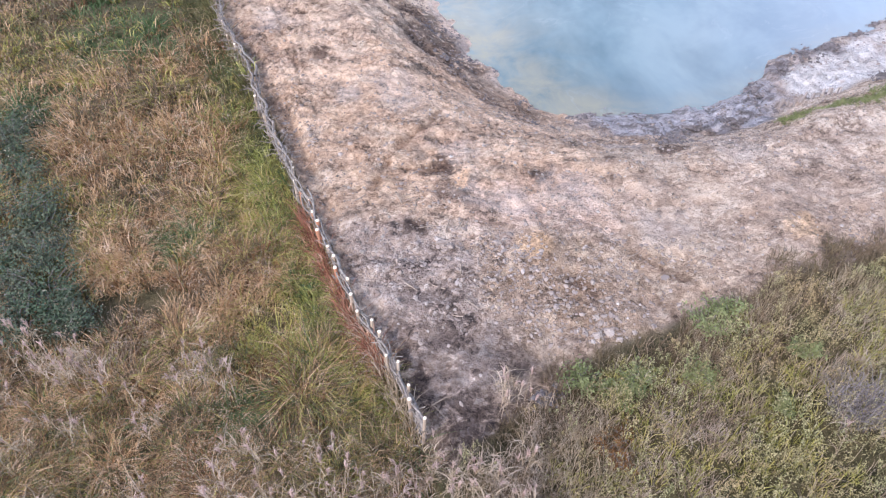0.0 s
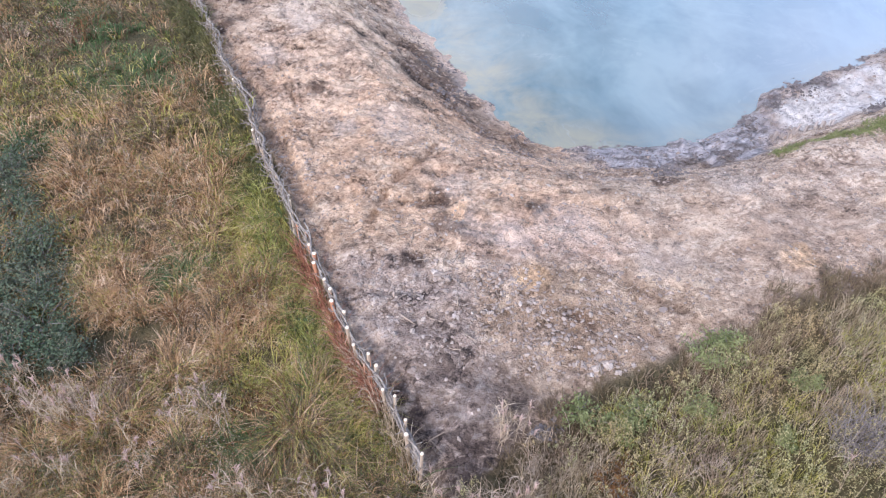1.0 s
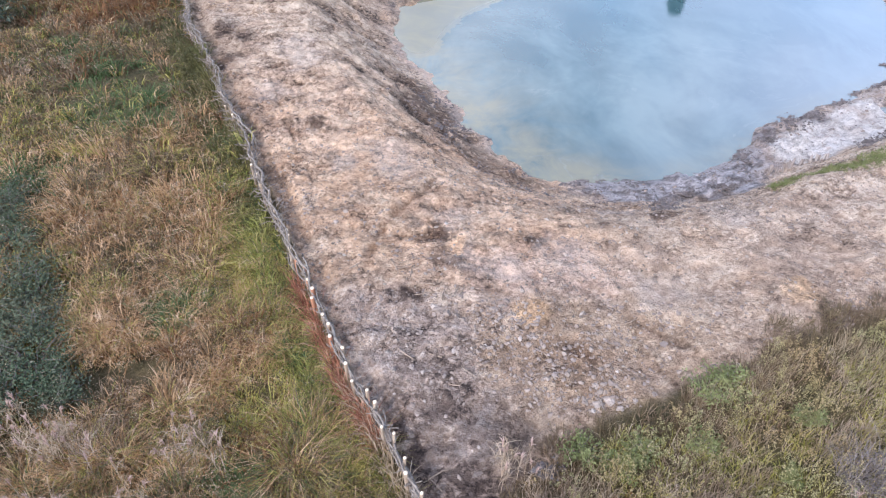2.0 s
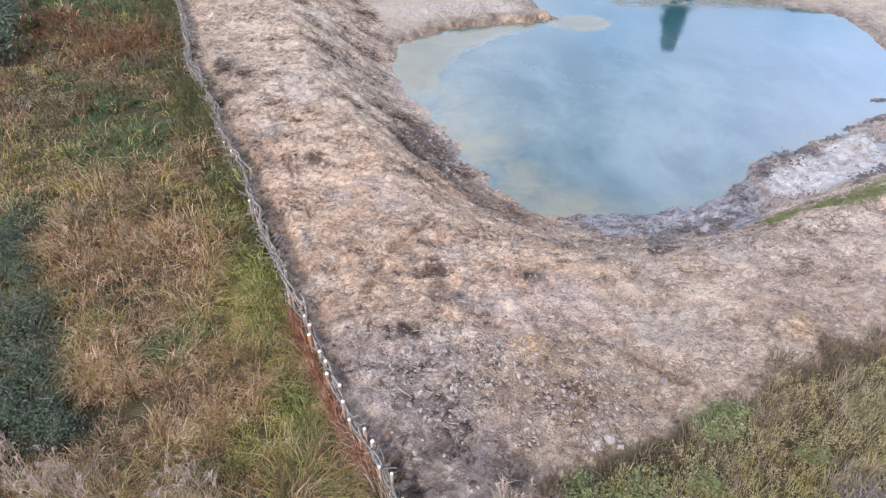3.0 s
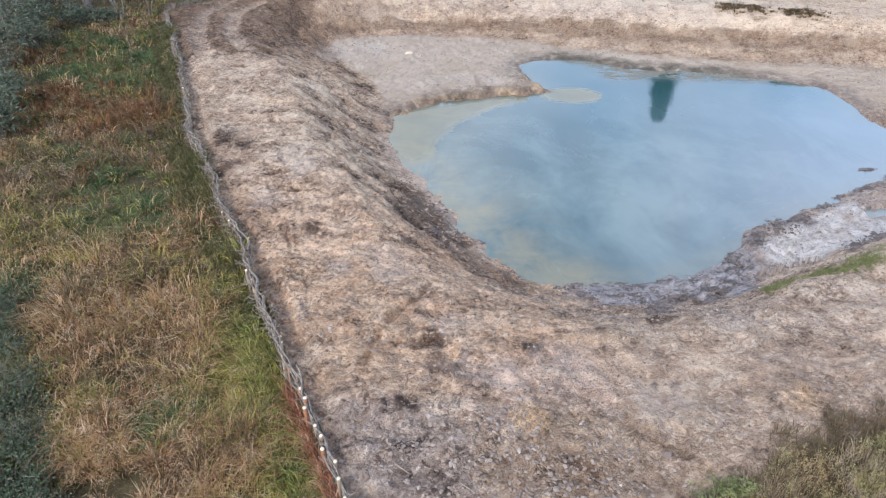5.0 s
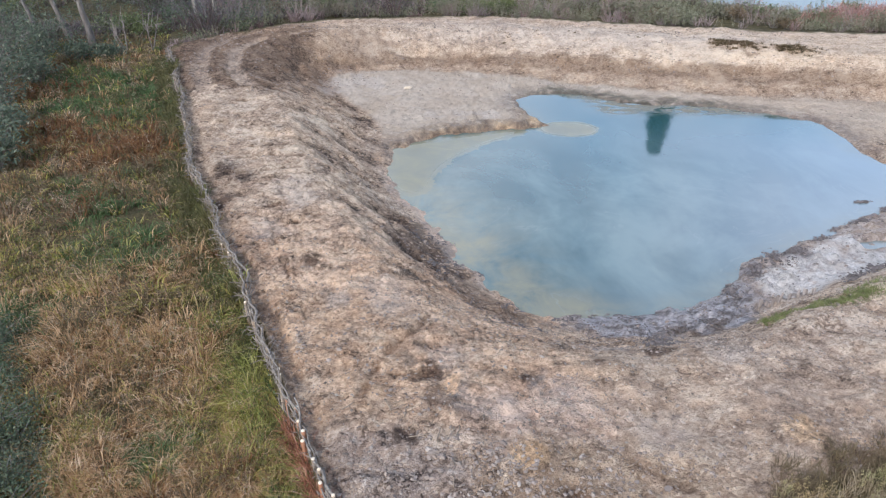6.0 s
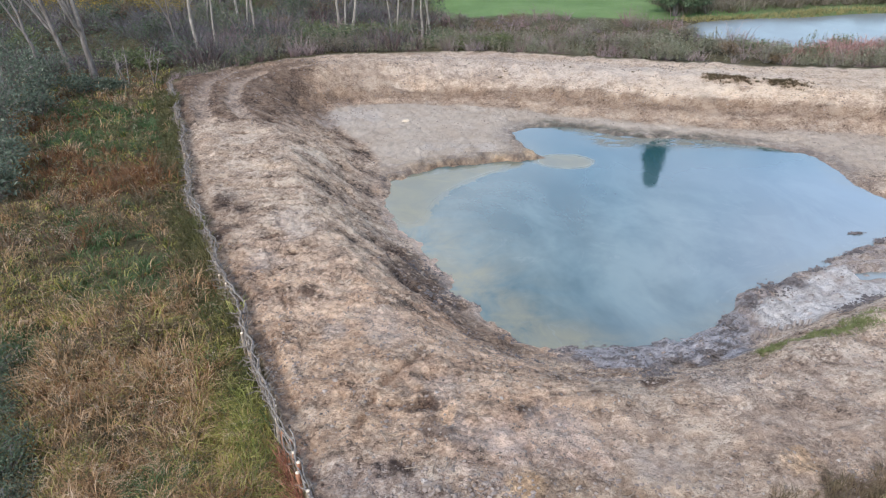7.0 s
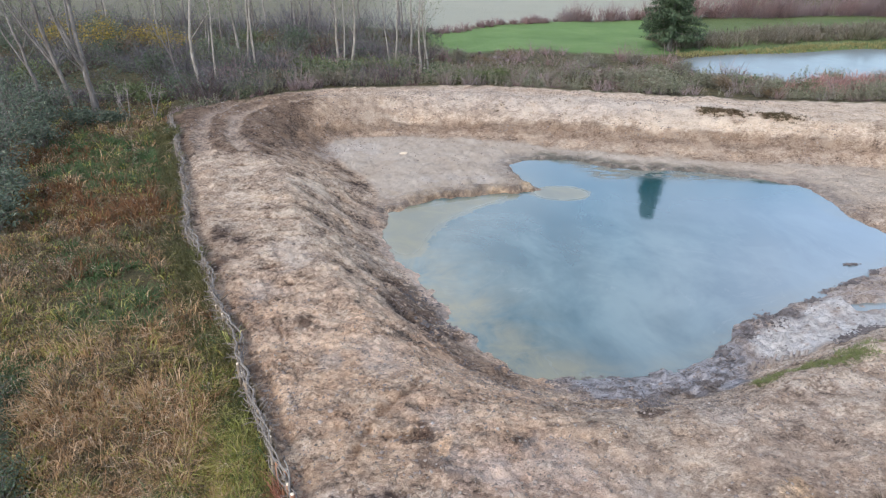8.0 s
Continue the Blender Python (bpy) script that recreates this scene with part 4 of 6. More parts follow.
def blades(p, h, w, az, lean, bend, plain=False):
    """Bent tapering blades: roots p, height h, width w, heading az, lean and droop; plain ones have one bend less."""
    n = len(p)
    h, w, az, lean, bend = (np.broadcast_to(np.asarray(q, float), (n,)) for q in (h, w, az, lean, bend))
    out = np.stack([np.cos(az), np.sin(az), np.zeros(n)], 1)
    turn = rng.uniform(0, np.pi, n)
    side = np.stack([np.cos(turn), np.sin(turn), np.zeros(n)], 1) * w[:, None] * 0.5
    up = np.array([0, 0, 1.0])
    m1 = p + out * (h * lean * 0.30)[:, None] + up * (h * 0.55)[:, None]
    m2 = p + out * (h * (lean * 0.7 + bend * 0.25))[:, None] + up * (h * (0.88 - 0.12 * bend))[:, None]
    tip = p + out * (h * (lean + bend * 0.8))[:, None] + up * (h * (1.0 - 0.5 * bend))[:, None]
    if plain:
        m = 0.55 * m1 + 0.45 * m2
        v = np.stack([p - side, p + side, m - side * 0.85, m + side * 0.85, tip], 1).reshape(-1, 3)
        f = (np.arange(n)[:, None, None] * 5 + np.array([(0, 1, 3), (0, 3, 2), (2, 3, 4)])[None]).reshape(-1, 3)
        return v, f
    v = np.stack([p - side, p + side, m1 - side * 0.9, m1 + side * 0.9, m2 - side * 0.6, m2 + side * 0.6, tip], 1).reshape(-1, 3)
    t = np.array([(0, 1, 3), (0, 3, 2), (2, 3, 5), (2, 5, 4), (4, 5, 6)])
    f = (np.arange(n)[:, None, None] * 7 + t[None]).reshape(-1, 3)
    return v, f


def leaves(c, size, ratio=0.5, flat=0.6):
    """Small folded leaves at the points c."""
    n = len(c)
    size = np.broadcast_to(np.asarray(size, float), (n,))[:, None]
    nrm = rng.normal(size=(n, 3))
    nrm[:, 2] = np.abs(nrm[:, 2]) + flat
    nrm /= np.linalg.norm(nrm, axis=1)[:, None]
    a = np.cross(nrm, rng.normal(size=(n, 3)))
    a /= np.linalg.norm(a, axis=1)[:, None]
    b = np.cross(nrm, a)
    v = np.stack([c - a * size * 0.5, c + b * size * ratio * 0.5 + nrm * size * 0.1, c + a * size * 0.5, c - b * size * ratio * 0.5 + nrm * size * 0.1], 1).reshape(-1, 3)
    f = (np.arange(n)[:, None, None] * 4 + np.array([(0, 1, 2), (0, 2, 3)])[None]).reshape(-1, 3)
    return v, f


def tufts(x, y, z, count, height, width, spread=0.06, lean=(0.1, 0.6), bend=(0.1, 0.7), flow=0.5, plain=False):
    """Grass tufts: count blades round each root, swept by a slow drift of direction."""
    n = len(x)
    k = np.repeat(np.arange(n), count)
    m = len(k)
    az = rng.uniform(0, 2 * np.pi, m)
    drift = 3.0 * fbm(x * 0.45, y * 0.45, 2, 131)[k]
    vx, vy = np.cos(az) + flow * np.cos(drift), np.sin(az) + flow * np.sin(drift)
    r = spread * np.sqrt(rng.uniform(0, 1, m))
    p = np.stack([x[k] + r * np.cos(az), y[k] + r * np.sin(az), z[k] - 0.02], 1)
    h = np.broadcast_to(np.asarray(height, float), (n,))[k] * rng.uniform(0.55, 1.15, m)
    w = np.broadcast_to(np.asarray(width, float), (n,))[k] * rng.uniform(0.7, 1.3, m)
    return blades(p, h, w, np.arctan2(vy, vx), rng.uniform(*lean, m), rng.uniform(*bend, m), plain)


def near_part(x, y, points, jitter=0.35):
    """True inside ragged round patches (x, y, radius)."""
    j = jitter * fbm(x * 1.1, y * 1.1, 2, 141)
    out = np.zeros(len(x), bool)
    for px, py, r in points:
        out |= np.hypot(x - px, y - py) < r * (1 + j)
    return out


BANK_GRASS = leaf_material("bank_grass", [(0, (0.11, 0.13, 0.045)), (0.6, (0.20, 0.225, 0.085)), (1, (0.34, 0.32, 0.16))])

# ---- the wattle fence ----
fence_y = np.linspace(5.15, 39.0, 700)
fence_p = np.stack([fence_x(fence_y), fence_y], 1)
for _ in range(12):
    fence_p[1:-1] = 0.25 * fence_p[:-2] + 0.5 * fence_p[1:-1] + 0.25 * fence_p[2:]
fence_p[:, 0] += (0.16 * fbm(fence_y * 0.55, fence_y * 0, 2, 148) + 0.05 * fbm(fence_y * 1.9, fence_y * 0, 2, 149)) * ss(8, 13, fence_y)
fence_len = np.concatenate([[0], np.cumsum(np.hypot(*np.diff(fence_p, axis=0).T))])
FENCE_LONG = fence_len[-1]


def on_fence(u):
    """Plan place and sideways direction at u metres from the fence's near end."""
    u = np.clip(np.asarray(u, float), 0, FENCE_LONG)
    x, y = np.interp(u, fence_len, fence_p[:, 0]), np.interp(u, fence_len, fence_p[:, 1])
    x2, y2 = np.interp(u + 0.2, fence_len, fence_p[:, 0]), np.interp(u + 0.2, fence_len, fence_p[:, 1])
    x1, y1 = np.interp(u - 0.2, fence_len, fence_p[:, 0]), np.interp(u - 0.2, fence_len, fence_p[:, 1])
    dx, dy = x2 - x1, y2 - y1
    k = np.hypot(dx, dy) + 1e-9
    return x, y, dy / k, -dx / k


def post_mesh(long, radius, tilt):
    """A round stake with a pale sawn top and a worn rim."""
    top = np.array([tilt * long, 0, long])
    pts = [np.zeros(3), top * 0.5 + np.array([0.008, 0.004, 0]), top * 0.97, top]
    v, f = tube(pts, [radius, radius * 0.97, radius * 0.93, radius * 0.8], 8, True)
    me = mesh_np("post", v, f, None, True)
    me.materials.append(POST)
    v, f = tube([top * 0.985, top * 1.003, top * 1.008], [radius * 0.86, radius * 0.84, radius * 0.7], 8, True)
    return me, mesh_np("cut_top", v, f)


fence = empty("wattle_fence", (*fence_p[0], -0.5), "long low woven wattle fence of weathered grey rods and stakes", "fence")
post_kinds = [post_mesh(1.0, 0.034, 0.02), post_mesh(1.0, 0.029, -0.04), post_mesh(1.0, 0.038, 0.03), post_mesh(1.0, 0.03, 0.05)]
red_post = post_mesh(1.0, 0.042, 0.03)
red_post[0].materials[0] = RED_POST
grey_tops = {}
for body, cut in post_kinds + [red_post]:
    grey_tops[body.name] = cut.copy()
    grey_tops[body.name].materials.append(ROD)
u = 0.02
while u < FENCE_LONG:
    x, y, sx, sy = on_fence(u)
    red = 3.2 < u < 6.2 and rng.uniform() < 0.6
    body, cut = red_post if red else post_kinds[rng.integers(4)]
    ob = part("post", body, POST, fence, "stake with orange-brown bark" if red else "")
    weathered = u > 7 and rng.uniform() < 0.75
    part("cut_top", grey_tops[body.name] if weathered else cut, CUT, ob, "weathered grey top" if weathered else "pale freshly sawn top")
    ob.matrix_basis = Matrix.Translation((x - fence_p[0, 0], y - fence_p[0, 1], 0)) @ pose(0, 0, -0.42 + rng.uniform(-0.05, 0.07) + 0.15 * max(0.0, 1 - u / 7), rng.uniform(-4, 4), rng.uniform(-4, 4), rng.uniform(0, 360))
    u += rng.uniform(0.26, 0.40) * (1.0 if u < 8 else 1.25)
for layer in range(9):
    u = -rng.uniform(0, 1.5)
    while u < FENCE_LONG:
        long = rng.uniform(1.8, 3.4)
        uu = np.arange(max(u, 0), min(u + long, FENCE_LONG), 0.13)
        u += long * rng.uniform(0.62, 0.9)
        if len(uu) < 6:
            continue
        x, y, sx, sy = on_fence(uu)
        ph = rng.uniform(0, 0.3)
        off = 0.022 * np.sin(np.pi * uu / 0.36 + layer * np.pi + ph) + (0.045 + 0.05 * ss(5, 10, uu)) * fbm(uu * 1.1, uu * 0 + layer * 7.1 + u * 3.3, 2, 150)
        z = -0.34 + 0.064 * layer + (0.05 + 0.04 * ss(5, 10, uu)) * fbm(uu * 0.9, uu * 0 + layer * 3.7 + u * 1.7, 2, 160) + 0.02 * (layer > 6)
        stray = ss(0.75, 1.0, np.linspace(0, 1, len(uu)))
        off = off + stray * rng.uniform(-0.16, 0.12)
        z = z - 0.12 * ss(7, 2, uu)
        z = z + stray * rng.uniform(-0.05, 0.14) * (layer > 4)
        r0 = rng.uniform(0.012, 0.024) * (1.45 if layer > 6 else 1)
        v, f = tube(np.stack([x + off * sx - fence_p[0, 0], y + off * sy - fence_p[0, 1], z + 0.5], 1), np.linspace(r0, r0 * 0.45, len(uu)), 5)
        part("rod", mesh_np("rod", v, f, None, True), ROD, fence)
# short side twigs standing off the rods
pieces = []
for k in range(900):
    u = rng.uniform(0, 1) ** 1.0 * FENCE_LONG
    x, y, sx, sy = on_fence(u)
    side = rng.choice([-1, -1, 1])
    long = rng.uniform(0.08, 0.40) * (0.5 if u < 7 else 1)
    a = np.array([x, y, rng.uniform(-0.2, 0.12)])
    d = np.array([sx * side + rng.uniform(-1.5, 1.5), sy * side + rng.uniform(-1.5, 1.5), rng.uniform(-0.2, 0.8)])
    d /= np.linalg.norm(d)
    pieces.append(tube([a, a + d * long * 0.5 + rng.normal(size=3) * 0.12 * long, a + d * long], [0.015, 0.011, 0.007], 4))
v, f = joined(pieces)
tagged(part("side_twig", mesh_np("side_twig", v - np.array([*fence_p[0], -0.5]), f), ROD, fence), kind="stuff")

# brushwood packed against the meadow side of the near fence
def brush(name, n, u0, u1, tall, material, label):
    u = rng.uniform(u0, u1, n)
    x, y, sx, sy = on_fence(u)
    off = -np.abs(rng.normal(0.03, 0.085, n)) - 0.03
    p = np.stack([x + off * sx, y + off * sy, rng.uniform(-0.75, -0.4, n)], 1)
    v, f = blades(p, rng.uniform(0.45, 1.15, n) * tall, rng.uniform(0.008, 0.018, n), rng.normal(2.2, 1.3, n), rng.uniform(0.0, 0.9, n), rng.uniform(0, 0.6, n))
    stuff(name, mesh_np(name, v, f), material, label, "brushwood")


brush("brushwood", 1300, 1.4, 5.6, 0.58, BRUSH, "reddish-brown dry brushwood stacked against the wattle fence")
brush("reed_brush", 380, 0.0, 2.6, 0.55, REED, "bleached dry stems leaning on the wattle fence")

# ---- stones and clods ----
CLOD = leaf_material("dry_clod", [(0, (0.14, 0.11, 0.092)), (0.5, (0.235, 0.188, 0.158)), (0.85, (0.335, 0.27, 0.222)), (1, (0.44, 0.37, 0.315))], (0.26, 0.21, 0.175), 0.5, 1.2, 0.9, 0.0)
PALE_CLOD = leaf_material("pale_clod", [(0, (0.18, 0.145, 0.12)), (0.5, (0.28, 0.228, 0.19)), (0.9, (0.35, 0.29, 0.247)), (1, (0.43, 0.37, 0.32))], (0.28, 0.22, 0.175), 0.5, 0.9, 0.9, 0.0)
DAMP_CLOD = leaf_material("damp_clod", [(0, (0.09, 0.07, 0.064)), (0.5, (0.17, 0.135, 0.12)), (1, (0.32, 0.265, 0.235))], None, 0.0, 1.0, 0.8, 0.0)
ICO = bmesh.new()
bmesh.ops.create_icosphere(ICO, subdivisions=1, radius=1)
ICO.verts.ensure_lookup_table()
ICO_V = np.array([w.co[:] for w in ICO.verts])
ICO_F = np.array([[w.index for w in g.verts] for g in ICO.faces])
ICO.free()


OCTA_V = np.array([(1, 0, 0), (-1, 0, 0), (0, 1, 0), (0, -1, 0), (0, 0, 1), (0, 0, -1)], float)
OCTA_F = np.array([(0, 2, 4), (2, 1, 4), (1, 3, 4), (3, 0, 4), (2, 0, 5), (1, 2, 5), (3, 1, 5), (0, 3, 5)])


def lumps(x, y, z, size, flat=0.6, crumbs=False):
    """Many small angular lumps as one mesh."""
    n = len(x)
    ico_v, ico_f = (OCTA_V, OCTA_F) if crumbs else (ICO_V, ICO_F)
    s = size[:, None, None] * rng.uniform(0.6, 1.3, (n, 1, 3)) * np.array([1, 1, flat])
    a = rng.uniform(0, 2 * np.pi, n)
    v = ico_v[None] * rng.uniform(0.5, 1.25, (n, len(ico_v), 1)) * s
    c, d = np.cos(a)[:, None], np.sin(a)[:, None]
    v = np.stack([v[..., 0] * c - v[..., 1] * d, v[..., 0] * d + v[..., 1] * c, v[..., 2]], -1) + np.stack([x, y, z], 1)[:, None]
    return v.reshape(-1, 3), (np.arange(n)[:, None, None] * len(ico_v) + ico_f[None]).reshape(-1, 3)


def scatter_bare(n, box):
    x, y = rng.uniform(box[0], box[1], n), rng.uniform(box[2], box[3], n)
    z, b, _, ds, _, dc = terrain(x, y)
    ok = (b > 0.7) & (ds > 0.05)
    return x[ok], y[ok], z[ok], ds[ok], dc[ok]


x, y, z, ds, dc = scatter_bare(85000, (-7, 11, 5, 18))
rocky = 0.8 * ss(0.0, 0.6, fbm(x * 0.7, y * 0.7, 3, 171)) + 2.2 * ss(-0.05, 0.4, fbm(x * 1.6, y * 1.6, 2, 172)) * ss(2.4, 0.6, np.hypot(x - 0.6, y - 8.4)) + 0.7 * ss(0.8, 0.2, np.abs(fence_side(x, y) - 0.5))
keep = rng.uniform(0, 1, len(x)) < (0.06 + 0.30 * rocky) * ss(19, 12, y) * ss(1.2, 2.4, np.hypot(x - 0.3, y - 5.4))
x, y, z = x[keep], y[keep], z[keep]
v, f = lumps(x, y, z, 0.011 + 0.038 * rng.uniform(0, 1, len(x)) ** 4, 0.75, True)
stuff("gravel", mesh_np("gravel", v, f), RUBBLE, "loose clay crumbs and pale gravel strewn over the bank", "gravel")
x, y, z, ds, dc = scatter_bare(30000, (-6, 11, 5.2, 17))
lumpy = ss(0.0, 0.5, fbm(x * 0.9 + 5, y * 1.3, 3, 173)) + 0.6 * ss(10.5, 8.5, y)
keep = rng.uniform(0, 1, len(x)) < (0.04 + 0.34 * lumpy) * ss(1.0, 2.0, np.hypot(x - 0.3, y - 5.4))
x, y, z = x[keep], y[keep], z[keep]
size = 0.018 + 0.05 * rng.uniform(0, 1, len(x)) ** 2.6
v, f = lumps(x, y, z - 0.2 * size, size, 0.55)
stuff("torn_clods", mesh_np("torn_clods", v, f), CLOD, "angular torn clods of grey-pink clay on the bank", "clods")
x, y, z, ds, dc = scatter_bare(9000, (-13, 26, 13, 47))
keep = rng.uniform(0, 1, len(x)) < 0.25 + 0.7 * ss(1.2, 0.1, ds)
x, y, z = x[keep], y[keep], z[keep]
v, f = lumps(x, y, z, 0.02 + 0.05 * rng.uniform(0, 1, len(x)) ** 3)
x, y, z, ds, dc = scatter_bare(42000, (-13, 24, 13, 46))
keep = rng.uniform(0, 1, len(x)) < 0.9 * ss(-0.05, 0.5, fbm(x * 0.8, y * 0.8, 3, 174)) * (ds > 0.4) * (1 - 0.8 * ((ds < 9) & (dc < -3.2) & (y > 30)))
x, y, z = x[keep], y[keep], z[keep]
size = (0.02 + 0.0009 * y) * (0.5 + 1.3 * rng.uniform(0, 1, len(x)) ** 2.5)
v, f = joined([(v, f), lumps(x, y, z - 0.1 * size, size, 0.6, True)])
stuff("clay_clods", mesh_np("clay_clods", v, f), CLOD, "dry clay clods scattered on the pond slopes", "clods")


# rubble dumped in loose heaps on the near bank
c = np.array([(1.5, 8.4), (1.9, 7.9), (1.1, 8.7), (2.3, 8.0), (2.7, 7.15), (0.1, 8.8), (-0.6, 8.4), (1.6, 7.3), (0.5, 7.9), (3.0, 8.4)])
k = rng.integers(0, len(c), 900)
x, y = c[k, 0] + rng.normal(0, 0.34, len(k)), c[k, 1] + rng.normal(0, 0.27, len(k))
k = (y > np.interp(x, NEAR[:, 0], NEAR[:, 1]) + 0.25) & (fence_side(x, y) > 0.4)
x, y = x[k], y[k]
size = 0.016 + 0.042 * rng.uniform(0, 1, len(x)) ** 3
v, f = lumps(x, y, ground_at(x, y, True) + 0.2 * size, size, 0.7)
stuff("rubble_heaps", mesh_np("rubble_heaps", v, f), PALE_CLOD, "pale broken clay rubble strewn in loose heaps", "rubble")


def stone_mesh(seed):
    """One weathered stone, about a unit across."""
    bm = bmesh.new()
    bmesh.ops.create_icosphere(bm, subdivisions=2, radius=0.5)
    for w in bm.verts:
        k = 1 + 0.75 * noise.noise(w.co * 2.6 + Vector((seed * 5.1, 0, 0))) + 0.35 * noise.noise(w.co * 5 + Vector((0, seed, 0)))
        w.co = Vector((w.co.x * k * 1.2, w.co.y * k * 0.9, w.co.z * k * 0.6))
    me = bpy.data.meshes.new("stone")
    bm.to_mesh(me)
    bm.free()
    me.materials.append(STONE)
    return me


stone_kinds = [stone_mesh(k) for k in range(5)]
for k in range(64):
    if k < 40:
        sx, sy = rng.normal(0.6, 1.3), rng.normal(8.3, 1.2)
    else:
        sx, sy = rng.uniform(-4, 9), rng.uniform(9, 15)
    if sy < np.interp(sx, NEAR[:, 0], NEAR[:, 1]) + 0.3 or fence_side(sx, sy) < 0.35:
        continue
    size = rng.uniform(0.045, 0.10)
    ob = tagged(new("stone", stone_kinds[k % 5]), "pale angular stone lying on bare clay", "stone", "stones on the bank")
    ob.matrix_basis = pose(sx, sy, ground_at(sx, sy, True)[0] + size * 0.18, rng.uniform(-25, 25), rng.uniform(-25, 25), rng.uniform(0, 360)) @ Matrix.Diagonal((size, size, size * 1.25, 1))
for sx, sy, size in [(2.55, 7.0, 0.15), (2.75, 7.08, 0.18), (2.35, 7.05, 0.12), (2.9, 6.9, 0.11), (2.45, 6.85, 0.09), (2.62, 7.2, 0.1), (0.0, 9.0, 0.17), (0.15, 8.9, 0.15), (-0.1, 9.1, 0.13), (-1.9, 7.95, 0.16)]:
    ob = tagged(new("stone", stone_kinds[int(size * 100) % 5]), "large pale clay-covered stone on the bank", "stone", "stones on the bank")
    ob.matrix_basis = pose(sx, sy, ground_at(sx, sy, True)[0] + size * 0.1, 0, 0, sx * 500) @ Matrix.Diagonal((size, size, size, 1))
ob = tagged(new("stone", stone_kinds[1]), "white stone alone on the mud flat", "stone")
ob.matrix_basis = pose(-1.05, 37.3, ground_at(-1.05, 37.3, True)[0] + 0.04, 0, 0, 20) @ Matrix.Diagonal((0.36, 0.22, 0.2, 1))
ob.data = ob.data.copy()
ob.data.materials.clear()
ob.data.materials.append(CUT)

# torn sods and mud heaps along the water's edge
x, y = rng.uniform(-3, 19, 42000), rng.uniform(14, 28, 42000)
z, b, w, ds, dt, dc = terrain(x, y)
k = (ds > -0.3) & (ds < 1.5) & ((x > 2) | (y < 21)) & (rng.uniform(0, 1, len(x)) < (0.8 - 0.62 * ss(4, 7, x)) * ss(-0.05, 0.4, fbm(x * 1.1, y * 1.1, 2, 181)))
SOD = bark_material("wet_sod", (0.21, 0.185, 0.175), (0.07, 0.06, 0.057), 10)
v, f = lumps(x[k], y[k], np.maximum(z[k], WATER_Z - 0.02), (0.02 + 0.06 * rng.uniform(0, 1, k.sum()) ** 2.5) * (1 - 0.3 * ss(4, 7, x[k])), 0.42)
stuff("mud_clods", mesh_np("mud_clods", v, f), SOD, "dark wet torn clods of mud along the water's edge", "clods")

# crumbling dark clods on the low slope above the water
x, y = rng.uniform(-2.5, 4.5, 9000), rng.uniform(14, 23, 9000)
z, b, w, ds, dt, dc = terrain(x, y)
k = (rng.uniform(0, 1, len(x)) < ss(0.1, 0.6, ds) * ss(2.6, 1.3, ds) * ss(-0.2, 0.3, fbm(x * 0.9, y * 0.9, 2, 182))) & (ds > 0.1)
v, f = lumps(x[k], y[k], z[k] - 0.01, 0.022 + 0.05 * rng.uniform(0, 1, k.sum()) ** 2.5, 0.5, True)
stuff("slope_clods", mesh_np("slope_clods", v, f), DAMP_CLOD, "dark crumbling clods on the slope above the water", "clods")

# mud islets by the shore: torn lumps heaped in ragged rows
heaps = []
for sx, sy, long, wide, turn in [(11.0, 18.9, 0.8, 0.42, 25), (10.0, 18.2, 0.45, 0.35, 60), (12.0, 19.5, 0.6, 0.22, 25), (13.2, 20.3, 0.5, 0.15, 30), (15.3, 21.5, 0.8, 0.18, 10), (16.7, 22.5, 0.4, 0.14, 25), (16.3, 23.3, 0.4, 0.12, 10), (14.1, 21.1, 0.3, 0.12, 30), (8.9, 17.0, 0.5, 0.3, 40), (6.6, 15.2, 0.5, 0.2, 20), (7.8, 15.45, 0.4, 0.18, 10), (5.4, 13.2, 0.6, 0.25, 0), (1.62, 5.85, 0.3, 0.2, 20), (12.0, 16.5, 0.6, 0.2, 25), (13.0, 17.0, 0.7, 0.25, 25)]:
    n = int(150 * long + 20)
    u, w = rng.normal(0, 0.45, n).clip(-1, 1) * long, rng.normal(0, 0.45, n) * wide
    size = rng.uniform(0.025, 0.085, n) * (1 - 0.5 * np.abs(u) / long)
    v, f = lumps(u, w, 0.01 + 0.05 * rng.uniform(0, 1, n), size, 0.4)
    c, d = np.cos(np.radians(turn)), np.sin(np.radians(turn))
    heaps.append((np.stack([sx + v[:, 0] * c - v[:, 1] * d, sy + v[:, 0] * d + v[:, 1] * c, v[:, 2] + max(WATER_Z - 0.02, ground_at(sx, sy, True)[0])], 1), f))
stuff("torn_mud", mesh_np("torn_mud", *joined(heaps)), SOD, "dark ragged heaps of torn mud in the shallows", "mud")

